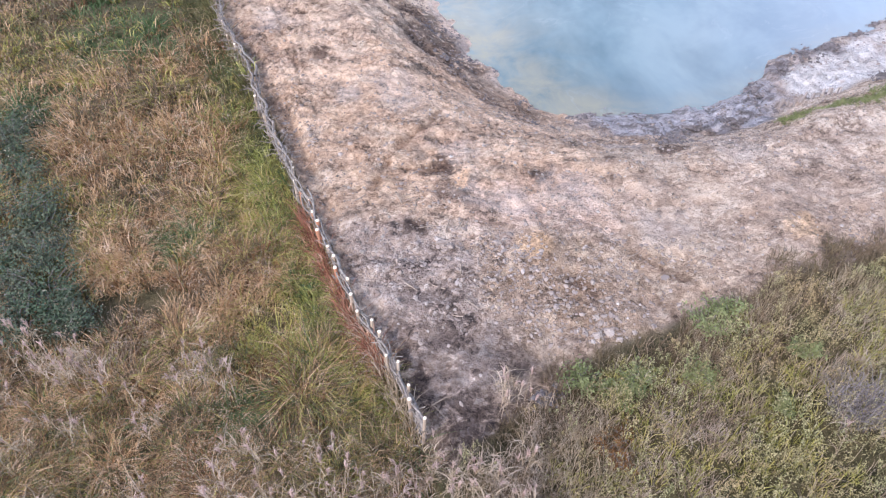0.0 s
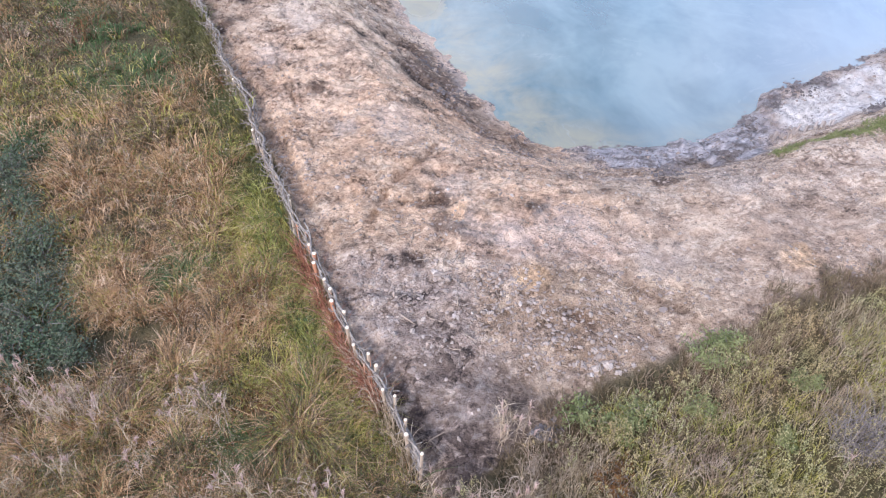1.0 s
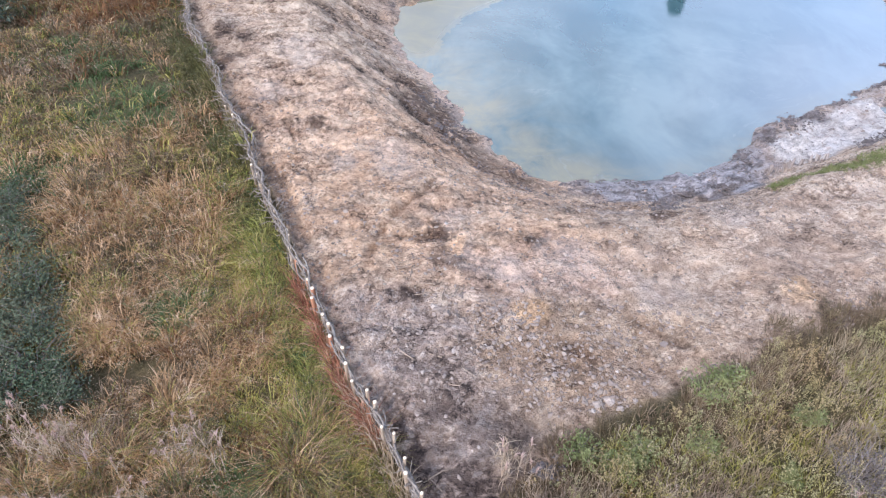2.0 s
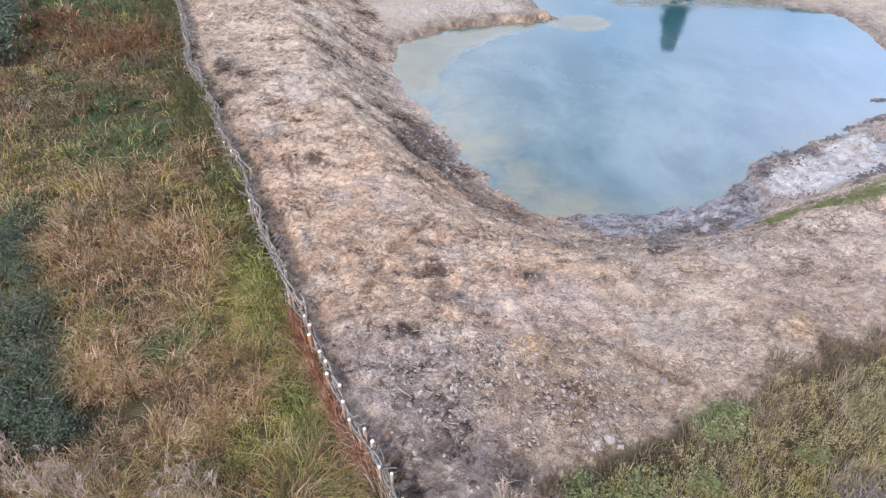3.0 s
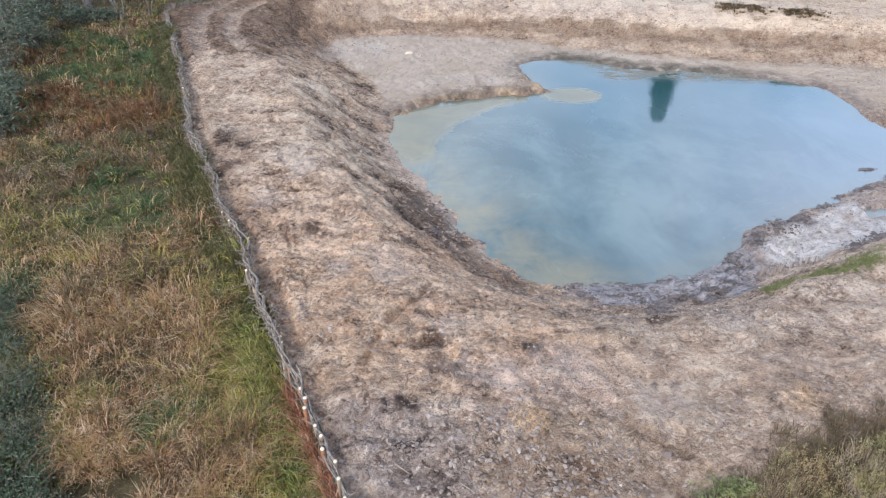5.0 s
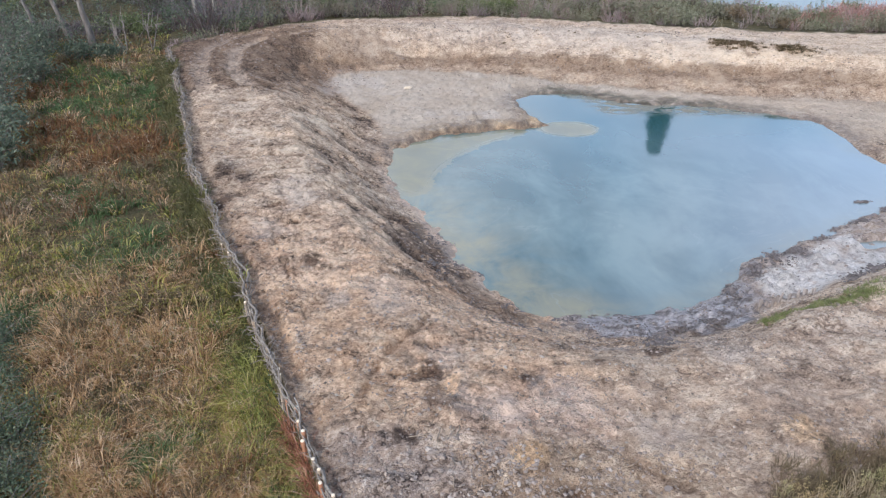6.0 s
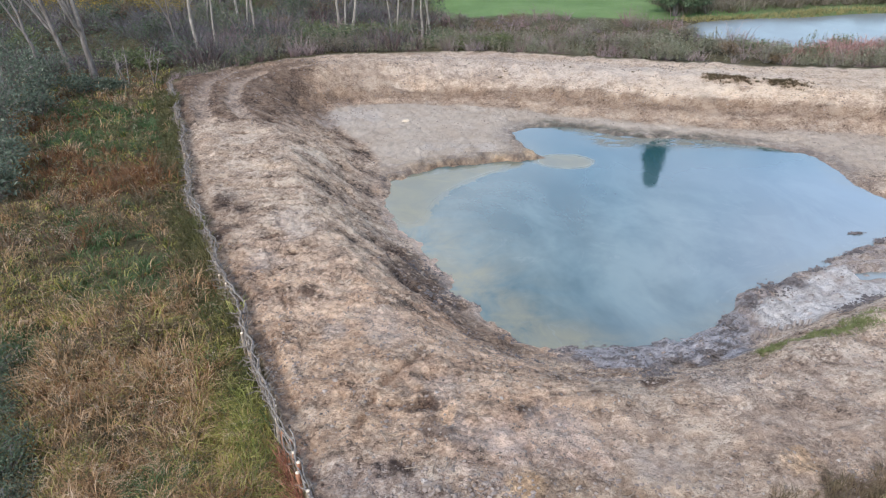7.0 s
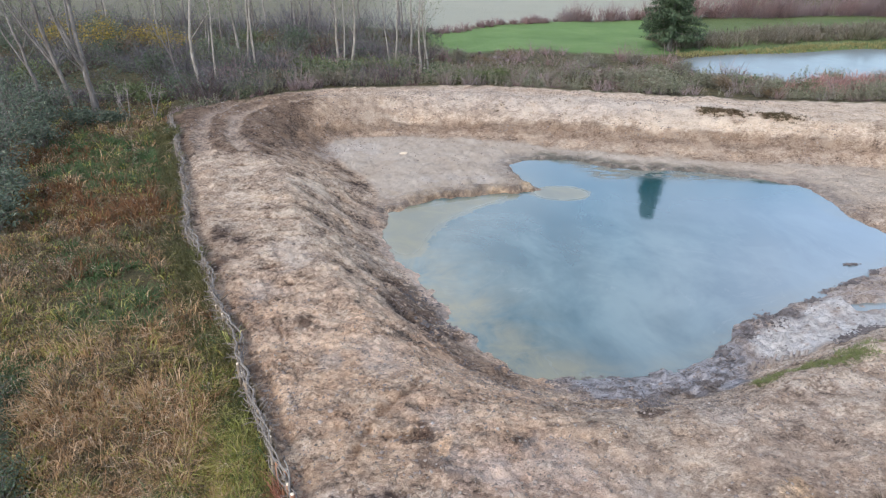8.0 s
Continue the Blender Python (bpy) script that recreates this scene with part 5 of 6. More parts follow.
# clay bars pressed up by a digger's track
for k in range(15):
    t = k / 14
    bm = bmesh.new()
    bmesh.ops.create_cube(bm, size=1)
    bmesh.ops.scale(bm, vec=(0.06, 0.36 * rng.uniform(0.7, 1.15), 0.12), verts=bm.verts)
    bmesh.ops.bevel(bm, geom=bm.edges[:], offset=0.02, segments=1, affect="EDGES")
    for w in bm.verts:
        w.co += Vector(rng.normal(size=3) * 0.008)
    me = bpy.data.meshes.new("clay_bar")
    bm.to_mesh(me)
    bm.free()
    sx, sy = 9.3 + 1.85 * t + rng.uniform(-0.07, 0.07), 16.15 + 0.65 * t + rng.uniform(-0.05, 0.05)
    me.materials.append(STONE)
    ob = tagged(new("clay_bar", me), "pale dried clay bar pressed up by a digger track", "clay bar", "clay bars in the track print")
    ob.matrix_basis = pose(sx, sy, ground_at(sx, sy, True)[0] + 0.03, 12, 0, -32 + rng.uniform(-6, 6))

# broken sticks lying on the bank
for k in range(34):
    sx, sy = rng.normal(0.4, 1.5), rng.uniform(5.6, 10.5)
    if sy < np.interp(sx, NEAR[:, 0], NEAR[:, 1]) + 0.2 or fence_side(sx, sy) < 0.35:
        continue
    long, a = rng.uniform(0.12, 0.4), rng.uniform(0, np.pi)
    pts = np.array([[q * long * np.cos(a), q * long * np.sin(a), 0.012] for q in (-0.5, -0.1, 0.25, 0.5)]) + rng.normal(size=(4, 3)) * [0.012, 0.012, 0.003]
    v, f = tube(pts, [0.011, 0.012, 0.010, 0.007], 5)
    ob = tagged(part("stick", mesh_np("stick", v, f, None, True), POST), "short broken pale stick lying on the clay", "stick", "sticks on the bank")
    ob.location = (sx, sy, ground_at(sx, sy, True)[0] + 0.008)

# ---- the meadow beside the fence ----
def meadow_points(n, y0, y1):
    y = y0 * (y1 / y0) ** rng.uniform(0, 1, n)
    xl, xr = -(6.2 + 0.47 * y), fence_x(y) - 0.12
    return xl + (xr - xl) * rng.uniform(0, 1, n), y


GREENS = [(-8.9, 18.0, 1.2), (-8.0, 17.0, 0.8), (-16.5, 34.5, 2.4), (-13.6, 33.5, 2.2), (-13.0, 30.5, 2.0), (-15.5, 31.5, 1.6), (-10.9, 29.6, 1.0), (-1.75, 7.6, 0.35), (-2.3, 8.5, 0.4), (-13.4, 37, 1.6), (-10.2, 14.5, 0.8), (-5.2, 9.6, 0.5), (-3.0, 5.6, 0.5), (-4.0, 13.6, 0.6), (-3.0, 10.3, 0.4), (-3.5, 11.6, 0.35), (-2.6, 9.4, 0.35), (-9.6, 19.8, 0.9), (-5.6, 16.2, 0.5), (-11.8, 21.5, 0.8)]
RUSTS = [(-15.5, 27.0, 1.7), (-13.5, 26.5, 1.7), (-11.6, 26.2, 1.5), (-10.4, 25.0, 1.1), (-17.2, 33.0, 0.9), (-18.5, 33.2, 1.0), (-12, 24.5, 1.0), (-2.9, 6.6, 0.4)]
BRAMBLES = [(-8.6, 10.6, 0.6), (-8.1, 10.2, 0.5), (-7.9, 9.5, 0.55), (-7.5, 9.0, 0.45), (-7.3, 8.3, 0.6), (-6.8, 7.9, 0.4), (-6.5, 7.5, 0.4), (-10.2, 13.4, 0.6), (-9.8, 12.8, 0.4), (-9.3, 11.9, 0.5), (-9.0, 9.5, 0.6), (-8.4, 9.0, 0.6), (-8.0, 8.2, 0.5), (-7.4, 7.5, 0.45)]


def patches(x, y, points):
    """Soft ragged patches, 0 to 1."""
    j = 0.5 * fbm(x * 1.3, y * 1.3, 3, 141)
    out = np.zeros(len(x))
    for px, py, r in points:
        out = np.maximum(out, ss(1.5, 0.5, np.hypot(x - px, y - py) / r + j))
    return out


x, y = meadow_points(19000, 3.4, 44)
s, z, far = fence_side(x, y), ground_at(x, y), np.hypot(x, y)
z1, z2, z3 = (fbm(x * 0.55, y * 0.55, 3, k) for k in (201, 205, 209))
thorn = patches(x, y, BRAMBLES)
weights = np.stack([
    1.05 + 1.0 * ss(-0.2, 0.7, z1) - 0.85 * ss(12, 19, y) - 0.5 * ss(-0.3, 0.6, z1) * ss(14, 22, y),
    0.20 + 3.6 * ss(-2.0, -0.6, s + 0.8 * z2) * ss(16.5, 12.5, y) * ss(5.2, 6.8, y) + 0.9 * ss(0.1, 0.7, z2),
    0.03 + 9.0 * patches(x, y, GREENS) + 0.25 * ss(0.3, 0.8, z3) + 2.6 * ss(-1.0, -0.35, s + 0.4 * z3) * ss(6, 7.5, y) * ss(16, 12, y) + 0.3 * ss(14, 22, y) + 0.35 * ss(6.8, 5.5, y),
    0.03 + 4.0 * patches(x, y, RUSTS) + 0.3 * ss(0.35, 0.8, -z2),
    0.26 + 0.75 * ss(13, 22, y) + 0.7 * ss(-0.1, 0.6, -z1) + 0.4 * ss(6.5, 5, y)], 1).clip(0.01)
cum = np.cumsum(weights / weights.sum(1)[:, None], 1)
pick_kind = (rng.uniform(0, 1, len(x))[:, None] > cum).sum(1)
alive = (rng.uniform(0, 1, len(x)) > 0.8 * thorn) & (fbm(x * 1.7, y * 1.7, 2, 204) + rng.normal(0, 0.15, len(x)) > -0.55)
for number, (name, material, height, label) in enumerate([
        ("straw_grass", STRAW, 0.42, "tall straw-coloured dry meadow grass"), ("lush_grass", LUSH, 0.38, "yellow-green meadow grass beside the fence"),
        ("green_grass", GREEN, 0.34, "fresh green grass patch in the meadow"), ("rust_grass", RUST, 0.52, "rust-brown dying weeds in the meadow"),
        ("dull_grass", DULL, 0.44, "dull brown withered meadow grass")]):
    pick = alive & (pick_kind == number)
    sets = []
    for near in (True, False):
        q = pick & ((far < 12.5) == near)
        clump = 1 + 0.6 * fbm(x[q] * 2.2, y[q] * 2.2, 2, 203)
        sets.append(tufts(x[q], y[q], z[q], 19 if near else 12, 0.88 * height * clump * (1 + 0.35 * z3[q]) * rng.uniform(0.6, 1.35, q.sum()), 0.006 + (0.0008 if near else 0.00095) * far[q], 0.15 if near else 0.18, (0.1, 0.95), (0.15, 0.9), 0.35, True))
    v, f = joined(sets)
    stuff(name, mesh_np(name, v, f), material, label, "grass")
# thick grass hanging against the meadow side of the fence
u = rng.uniform(0, FENCE_LONG, 2300)
fx, fy, sx, sy = on_fence(u)
off = rng.uniform(0.12, 0.75, len(u))
fx, fy = fx - off * sx, fy - off * sy
lush = (fy < 13.5 + 1.5 * rng.normal(size=len(u))) & (rng.uniform(0, 1, len(u)) < 0.75)
for name, pick, material, label in (("fence_side_grass", ~lush, DULL_GREEN, "dark olive grass grown up along the wattle fence"), ("fence_foot_grass", lush, FOOT_GREEN, "fresh green grass grown up along the near fence")):
    px, py = fx[pick], fy[pick]
    v, f = tufts(px, py, ground_at(px, py), 11, rng.uniform(0.28, 0.58, len(px)) * (0.75 + 0.25 * ss(6, 9, py)), 0.007 + 0.0009 * np.hypot(px, py), 0.15, (0.1, 0.8), (0.2, 0.9), 0.2, True)
    stuff(name, mesh_np(name, v, f), material, label, "grass")
# withered herbs standing in the grass, and low leaves between
pick = rng.uniform(0, 1, len(x)) < 0.015 + 0.10 * ss(0.1, 0.7, -z2)
n = pick.sum()
k = np.repeat(np.flatnonzero(pick), 26)
h = (0.62 * rng.uniform(0.6, 1.2, len(x)))[k]
q = rng.uniform(0.35, 1.0, len(k))
c = np.stack([x[k], y[k], z[k] + h * q], 1) + rng.normal(size=(len(k), 3)) * np.array([0.07, 0.07, 0.03])
v, f = leaves(c, (0.02 + 0.0016 * far[k]) * rng.uniform(0.5, 1.4, len(k)), 0.35, 0.3)
stuff("withered_herbs", mesh_np("withered_herbs", v, f), REED, "pale withered seed heads of meadow herbs", "herbs")
pick = rng.uniform(0, 1, len(x)) < 0.06 + 0.3 * ss(0.1, 0.7, z2)
k = np.repeat(np.flatnonzero(pick), 14)
c = np.stack([x[k], y[k], z[k] + rng.uniform(0.05, 0.42, len(k))], 1) + rng.normal(size=(len(k), 3)) * np.array([0.12, 0.12, 0.02])
v, f = leaves(c, (0.035 + 0.0022 * far[k]) * rng.uniform(0.5, 1.4, len(k)), 0.4, 0.5)
stuff("meadow_leaves", mesh_np("meadow_leaves", v, f), MEADOW_LEAF, "olive herb leaves among the meadow grass", "herbs")


def bush(name, at, radius, height, n_leaf, size, material, label, category, group="", stems=10, stem_material=None, ratio=0.55):
    """A loose bush: stems from the ground, leaves in uneven clumps."""
    base = np.array([at[0], at[1], ground_at(at[0], at[1])[0]])
    top = empty(name, base, label, category, group)
    pieces, clumps = [], []
    for k in range(stems):
        a, r = rng.uniform(0, 2 * np.pi), radius * rng.uniform(0.3, 1.0)
        tip = np.array([np.cos(a) * r, np.sin(a) * r, height * rng.uniform(0.5, 1.0) * (1 - 0.35 * (r / radius) ** 2)])
        mid = tip * 0.5 + np.array([0, 0, height * 0.14]) + rng.normal(size=3) * radius * 0.06
        pieces.append(tube([np.array([np.cos(a), np.sin(a), 0]) * r * 0.15 - [0, 0, 0.05], mid, tip], np.array([0.014, 0.010, 0.004]) * (0.6 + height * 0.5), 4))
        for q in (0.45, 0.6, 0.72, 0.84, 0.95, 1.0):
            clumps.append(mid * (1 - q) * 2 + tip * (2 * q - 1) if q > 0.5 else mid * 2 * q)
    clumps = np.array(clumps)
    c = clumps[rng.integers(0, len(clumps), n_leaf)] + rng.normal(size=(n_leaf, 3)) * radius * np.array([0.17, 0.17, 0.13])
    c[:, 2] = np.maximum(c[:, 2], 0.03)
    v, f = joined(pieces)
    tagged(part("branchwork", mesh_np("branchwork", v, f), stem_material or DARK_BARK, top), kind="stuff")
    v, f = leaves(c, size * rng.uniform(0.6, 1.3, n_leaf), ratio)
    part("foliage", mesh_np("foliage", v, f), material, top)
    return top


for px, py, r in BRAMBLES:
    bush("bramble_bush", (px, py), r * 1.4, rng.uniform(0.4, 0.75), 1200, 0.06, BRAMBLE, "dark blue-green bramble patch in dry grass", "bramble", "brambles in the meadow", 26)
for px, py, r, h in [(-15.6, 23.6, 1.3, 1.7), (-16.6, 26.2, 1.4, 2.0), (-18.2, 28.8, 1.6, 2.6), (-19.6, 31.6, 1.8, 3.0), (-21.2, 34.5, 2.0, 3.4), (-22.8, 38.2, 2.2, 3.6), (-24.5, 42.0, 2.2, 3.6), (-20.5, 37.0, 1.4, 2.4), (-19.3, 34.6, 1.3, 1.8), (-19.0, 38.6, 1.2, 1.4), (-17.6, 39.6, 1.0, 1.0), (-22.0, 41.0, 1.8, 2.6)]:
    bush("willow_shrub", (px, py), r, h, 950, 0.19, SALLOW, "loose dark grey-green willow shrub at the meadow's edge", "shrub", "willow shrubs", 30, DARK_BARK, 0.42)

# ---- reeds ----
def reeds(x, y, height):
    """Reed stalks with drooping leaves, and their plumes."""
    n = len(x)
    z = ground_at(x, y)
    h = height * rng.uniform(0.6, 1.1, n)
    az = rng.uniform(0, 2 * np.pi, n)
    lean = rng.uniform(0.02, 0.25, n)
    stalk = blades(np.stack([x, y, z], 1), h, 0.010, az, lean, 0.05)
    k = np.repeat(np.arange(n), 7)
    q = rng.uniform(0.35, 0.95, len(k))
    p = np.stack([x[k] + np.cos(az[k]) * h[k] * lean[k] * q ** 1.6, y[k] + np.sin(az[k]) * h[k] * lean[k] * q ** 1.6, z[k] + h[k] * q], 1)
    leaf = blades(p, rng.uniform(0.10, 0.22, len(k)), 0.014, rng.uniform(0, 2 * np.pi, len(k)), rng.uniform(0.5, 1.2, len(k)), rng.uniform(0.3, 1.3, len(k)))
    has = np.flatnonzero(rng.uniform(0, 1, n) < 0.6)
    m = np.repeat(has, 16)
    p = np.stack([x[m] + np.cos(az[m]) * h[m] * lean[m], y[m] + np.sin(az[m]) * h[m] * lean[m], z[m] + h[m] * rng.uniform(0.90, 1.03, len(m))], 1)
    plume = blades(p, rng.uniform(0.07, 0.14, len(m)), 0.014, az[m] + rng.normal(0, 0.7, len(m)), rng.uniform(0.1, 0.6, len(m)), rng.uniform(0.1, 0.6, len(m)))
    return joined([stalk, leaf]), plume


def clustered(n, each, across, along):
    """Clumps of stalks: n clumps of each stalks within the stretch."""
    cx, cy = rng.uniform(*across, n), rng.uniform(*along, n)
    k = np.repeat(np.arange(n), each)
    return cx[k] + rng.normal(0, 0.16, len(k)), cy[k] + rng.normal(0, 0.14, len(k))


parts_xy = [(rng.uniform(-0.7, 1.3, 120), rng.uniform(3.5, 4.75, 120)), (rng.uniform(-3.2, -0.6, 90), rng.uniform(3.5, 5.0, 90)), (rng.normal(1.05, 0.16, 18), rng.normal(5.75, 0.14, 18)),
            clustered(20, 7, (-7.8, -2.8), (3.4, 6.5)), clustered(7, 6, (-7.6, -5.2), (5.8, 7.0)), (rng.uniform(5.5, 8.5, 25), rng.uniform(3.4, 5.2, 25))]
rx, ry = np.concatenate([q[0] for q in parts_xy]), np.concatenate([q[1] for q in parts_xy])
ok = (fence_side(rx, ry) < -0.25) | (ry < np.interp(rx, NEAR[:, 0], NEAR[:, 1]) - 0.05) | ((rx > 0.5) & (ry > 5.3) & (rx < 1.6))
rx, ry = rx[ok], ry[ok]
(v, f), (pv, pf) = reeds(rx, ry, np.where(rx > -0.9, 0.75, 0.95))
stuff("reed_bed", mesh_np("reed_bed", v, f), REED, "dry beige reeds with drooping leaves", "reeds")
stuff("reed_plumes", mesh_np("reed_plumes", pv, pf), PLUME, "pinkish-beige feathery reed plumes", "reeds")

# ---- the weedy verge near the camera ----
def weeds(x, y, height, per, size):
    """Upright weeds: thin stems and many small leaves."""
    n = len(x)
    z = ground_at(x, y)
    h = height * rng.uniform(0.6, 1.2, n)
    az, lean = rng.uniform(0, 2 * np.pi, n), rng.uniform(0, 0.35, n)
    stem = blades(np.stack([x, y, z], 1), h, 0.010, az, lean, 0.05)
    k = np.repeat(np.arange(n), per)
    q = rng.uniform(0.15, 1.0, len(k))
    c = np.stack([x[k] + np.cos(az[k]) * h[k] * lean[k] * q ** 1.5, y[k] + np.sin(az[k]) * h[k] * lean[k] * q ** 1.5, z[k] + h[k] * q], 1)
    c[:, :2] += rng.normal(size=(len(k), 2)) * (0.05 * (1.15 - q))[:, None]
    return stem, leaves(c, size * rng.uniform(0.5, 1.5, len(k)), 0.33, 0.25)


n = 8000
x, y = rng.uniform(0.2, 12, n), rng.uniform(3.3, 10, n)
edge = np.interp(x, NEAR[:, 0], NEAR[:, 1]) - y
ok = (edge > 0.05 + 0.38 * fbm(x * 1.0, y * 1.0, 3, 211)) & (x < 3.6 + 0.85 * y)
x, y, edge = x[ok], y[ok], edge[ok]
kind = fbm(x * 0.8, y * 0.8, 3, 221) + rng.normal(0, 0.2, len(x))
grassy = (kind > 0.52) | (near_part(x, y, [(1.9, 5.2, 0.7), (2.6, 4.6, 0.6), (6.9, 4.6, 0.6), (6.9, 7.6, 0.9), (3.9, 5.6, 0.7), (5.4, 7.4, 0.5)]) & (rng.uniform(0, 1, len(x)) < 0.6))
stem, leaf = weeds(x[~grassy], y[~grassy], (0.30 + 0.2 * ss(0, 1.0, edge[~grassy])) * (1 + 0.5 * fbm(x[~grassy] * 1.1, y[~grassy] * 1.1, 2, 226)), 30, 0.030)
stuff("weed_stems", mesh_np("weed_stems", *stem), MEADOW_LEAF, "thin brown weed stems on the verge", "weeds")
stuff("weed_foliage", mesh_np("weed_foliage", *leaf), WEED, "olive and yellowing weed leaves on the verge", "weeds")
v, f = tufts(x[grassy], y[grassy], ground_at(x[grassy], y[grassy]), 12, 0.34, 0.008, 0.10, (0.05, 0.6), (0.05, 0.6), 0.0, True)
stuff("verge_grass", mesh_np("verge_grass", v, f), REED, "pale dry grass among the weeds of the verge", "grass")
n = 2300
x, y = rng.uniform(0.8, 11, n), rng.uniform(3.3, 9.2, n)
ok = (np.interp(x, NEAR[:, 0], NEAR[:, 1]) - y > 0.1) & (x < 3.6 + 0.85 * y) & (fbm(x * 0.9, y * 0.9, 2, 223) > -0.25) & (np.hypot(x - 6.2, y - 5.4) > 0.7)
thicket_roots = np.stack([x[ok], y[ok], ground_at(x[ok], y[ok])], 1)
v, f = blades(thicket_roots, rng.uniform(0.3, 0.6, ok.sum()), 0.007, rng.uniform(0, 6.3, ok.sum()), rng.uniform(0, 0.5, ok.sum()), rng.uniform(0, 0.4, ok.sum()))
stuff("dry_stalks", mesh_np("dry_stalks", v, f), REED, "pale dry stalks standing among the weeds", "stalks")
n = 1500
x = rng.uniform(0.8, 12, n)
y = np.interp(x, NEAR[:, 0], NEAR[:, 1]) - rng.uniform(-0.25, 1.0, n) + 0.4 * fbm(x * 1.3, x * 0, 3, 225)
v, f = tufts(x, y, ground_at(x, y), 8, rng.uniform(0.08, 0.30, n), 0.012, 0.08, (0.2, 1.0), (0.2, 0.9), 0.3, True)
stuff("fringe_grass", mesh_np("fringe_grass", v, f), DULL, "short brownish grass where the verge meets the clay", "grass")
n = 1000
x, y = rng.uniform(1.5, 11, n), rng.uniform(3.3, 9.2, n)
ok = (np.interp(x, NEAR[:, 0], NEAR[:, 1]) - y > 0.05) & (x < 3.6 + 0.85 * y) & (fbm(x * 1.0, y * 1.0, 2, 224) > 0.1)
v, f = tufts(x[ok], y[ok], ground_at(x[ok], y[ok]), 12, 0.30, 0.010, 0.08, flow=0.3)
stuff("yellow_grass", mesh_np("yellow_grass", v, f), LUSH, "yellow-green grass tufts among the weeds", "grass")
for px, py, r, h in [(4.35, 7.15, 0.42, 0.5), (4.75, 7.25, 0.35, 0.42), (3.0, 6.05, 0.35, 0.4), (2.2, 6.1, 0.34, 0.38), (5.8, 6.55, 0.28, 0.35), (5.2, 5.65, 0.2, 0.3), (4.0, 6.2, 0.3, 0.36), (2.7, 5.9, 0.3, 0.35)]:
    bush("weed_clump", (px, py), r, h, 620, 0.06, VERGE_GREEN, "fresh green leafy weed clump on the verge", "weed", "green weed clumps", 14, DARK_BARK, 0.5)
for px, py in [(2.38, 4.95), (2.62, 5.15), (2.5, 4.7)]:
    bush("brown_fern", (px, py), 0.26, 0.40, 260, 0.05, FERN, "orange-brown withered fern on the verge", "fern", "withered ferns", 12, DARK_BARK, 0.35)
# grey dead brush
top = empty("dead_bush", (6.2, 5.5, ground_at(6.2, 5.5)[0]), "tangled grey dead bush on the verge", "bush")
n = 520
a = rng.uniform(0, 2 * np.pi, n)
r = 0.5 * np.sqrt(rng.uniform(0, 1, n))
v, f = blades(np.stack([r * np.cos(a), r * np.sin(a) * 0.8, rng.uniform(0.0, 0.3, n)], 1), rng.uniform(0.15, 0.45, n), 0.009, rng.uniform(0, 2 * np.pi, n), rng.uniform(0.3, 1.6, n), rng.uniform(0, 0.5, n))
tagged(part("branchwork", mesh_np("branchwork", v, f), DEAD, top), kind="stuff")

# grass strip and sods by the pond
n = 1000
t = rng.uniform(0, 1, n)
x = 7.9 + 4.6 * t
y = np.interp(x, [7.9, 8.9, 9.8, 10.8, 12.5], [13.45, 13.5, 13.95, 14.4, 15.1]) + rng.normal(0, 0.24, n) * (0.6 + 0.3 * t) + 0.25 * fbm(x * 1.5, x * 0, 2, 191)
k = fbm(x * 1.1, y * 1.6, 3, 192) + rng.normal(0, 0.25, n) > -0.25 + 0.7 * ss(10.4, 11.6, x)
x, y = x[k], y[k]
v, f = tufts(x, y, ground_at(x, y, True), 9, 0.07, 0.016, 0.08, (0.3, 1.2), (0.3, 1.2))
stuff("bank_grass", mesh_np("bank_grass", v, f), BANK_GRASS, "short strip of fresh grass on the bank", "grass")
n = 330
c = rng.integers(0, 9, n)
x = np.array([17.0, 17.6, 18.6, 20.3, 21.0, 7.2, 9.2, 12.9, 4.5])[c] + rng.normal(0, 1, n) * np.array([0.3, 0.4, 0.3, 0.3, 0.35, 0.3, 0.3, 0.3, 0.3])[c]
keep = (c < 5) | (rng.uniform(0, 1, n) < 0.1)
x, n = x[keep], keep.sum()
y = np.interp(x, [7.3, 15.5, 21.4, 25.4], [43.9, 41.5, 39.3, 37.2]) - np.abs(rng.normal(0.25, 0.25, n))
v, f = tufts(x, y, ground_at(x, y, True), 8, 0.16, 0.05, 0.1, (0.3, 1.0), (0.5, 1.3))
stuff("hanging_sods", mesh_np("hanging_sods", v, f), DULL, "dark turf sods hanging over the far slope", "turf")

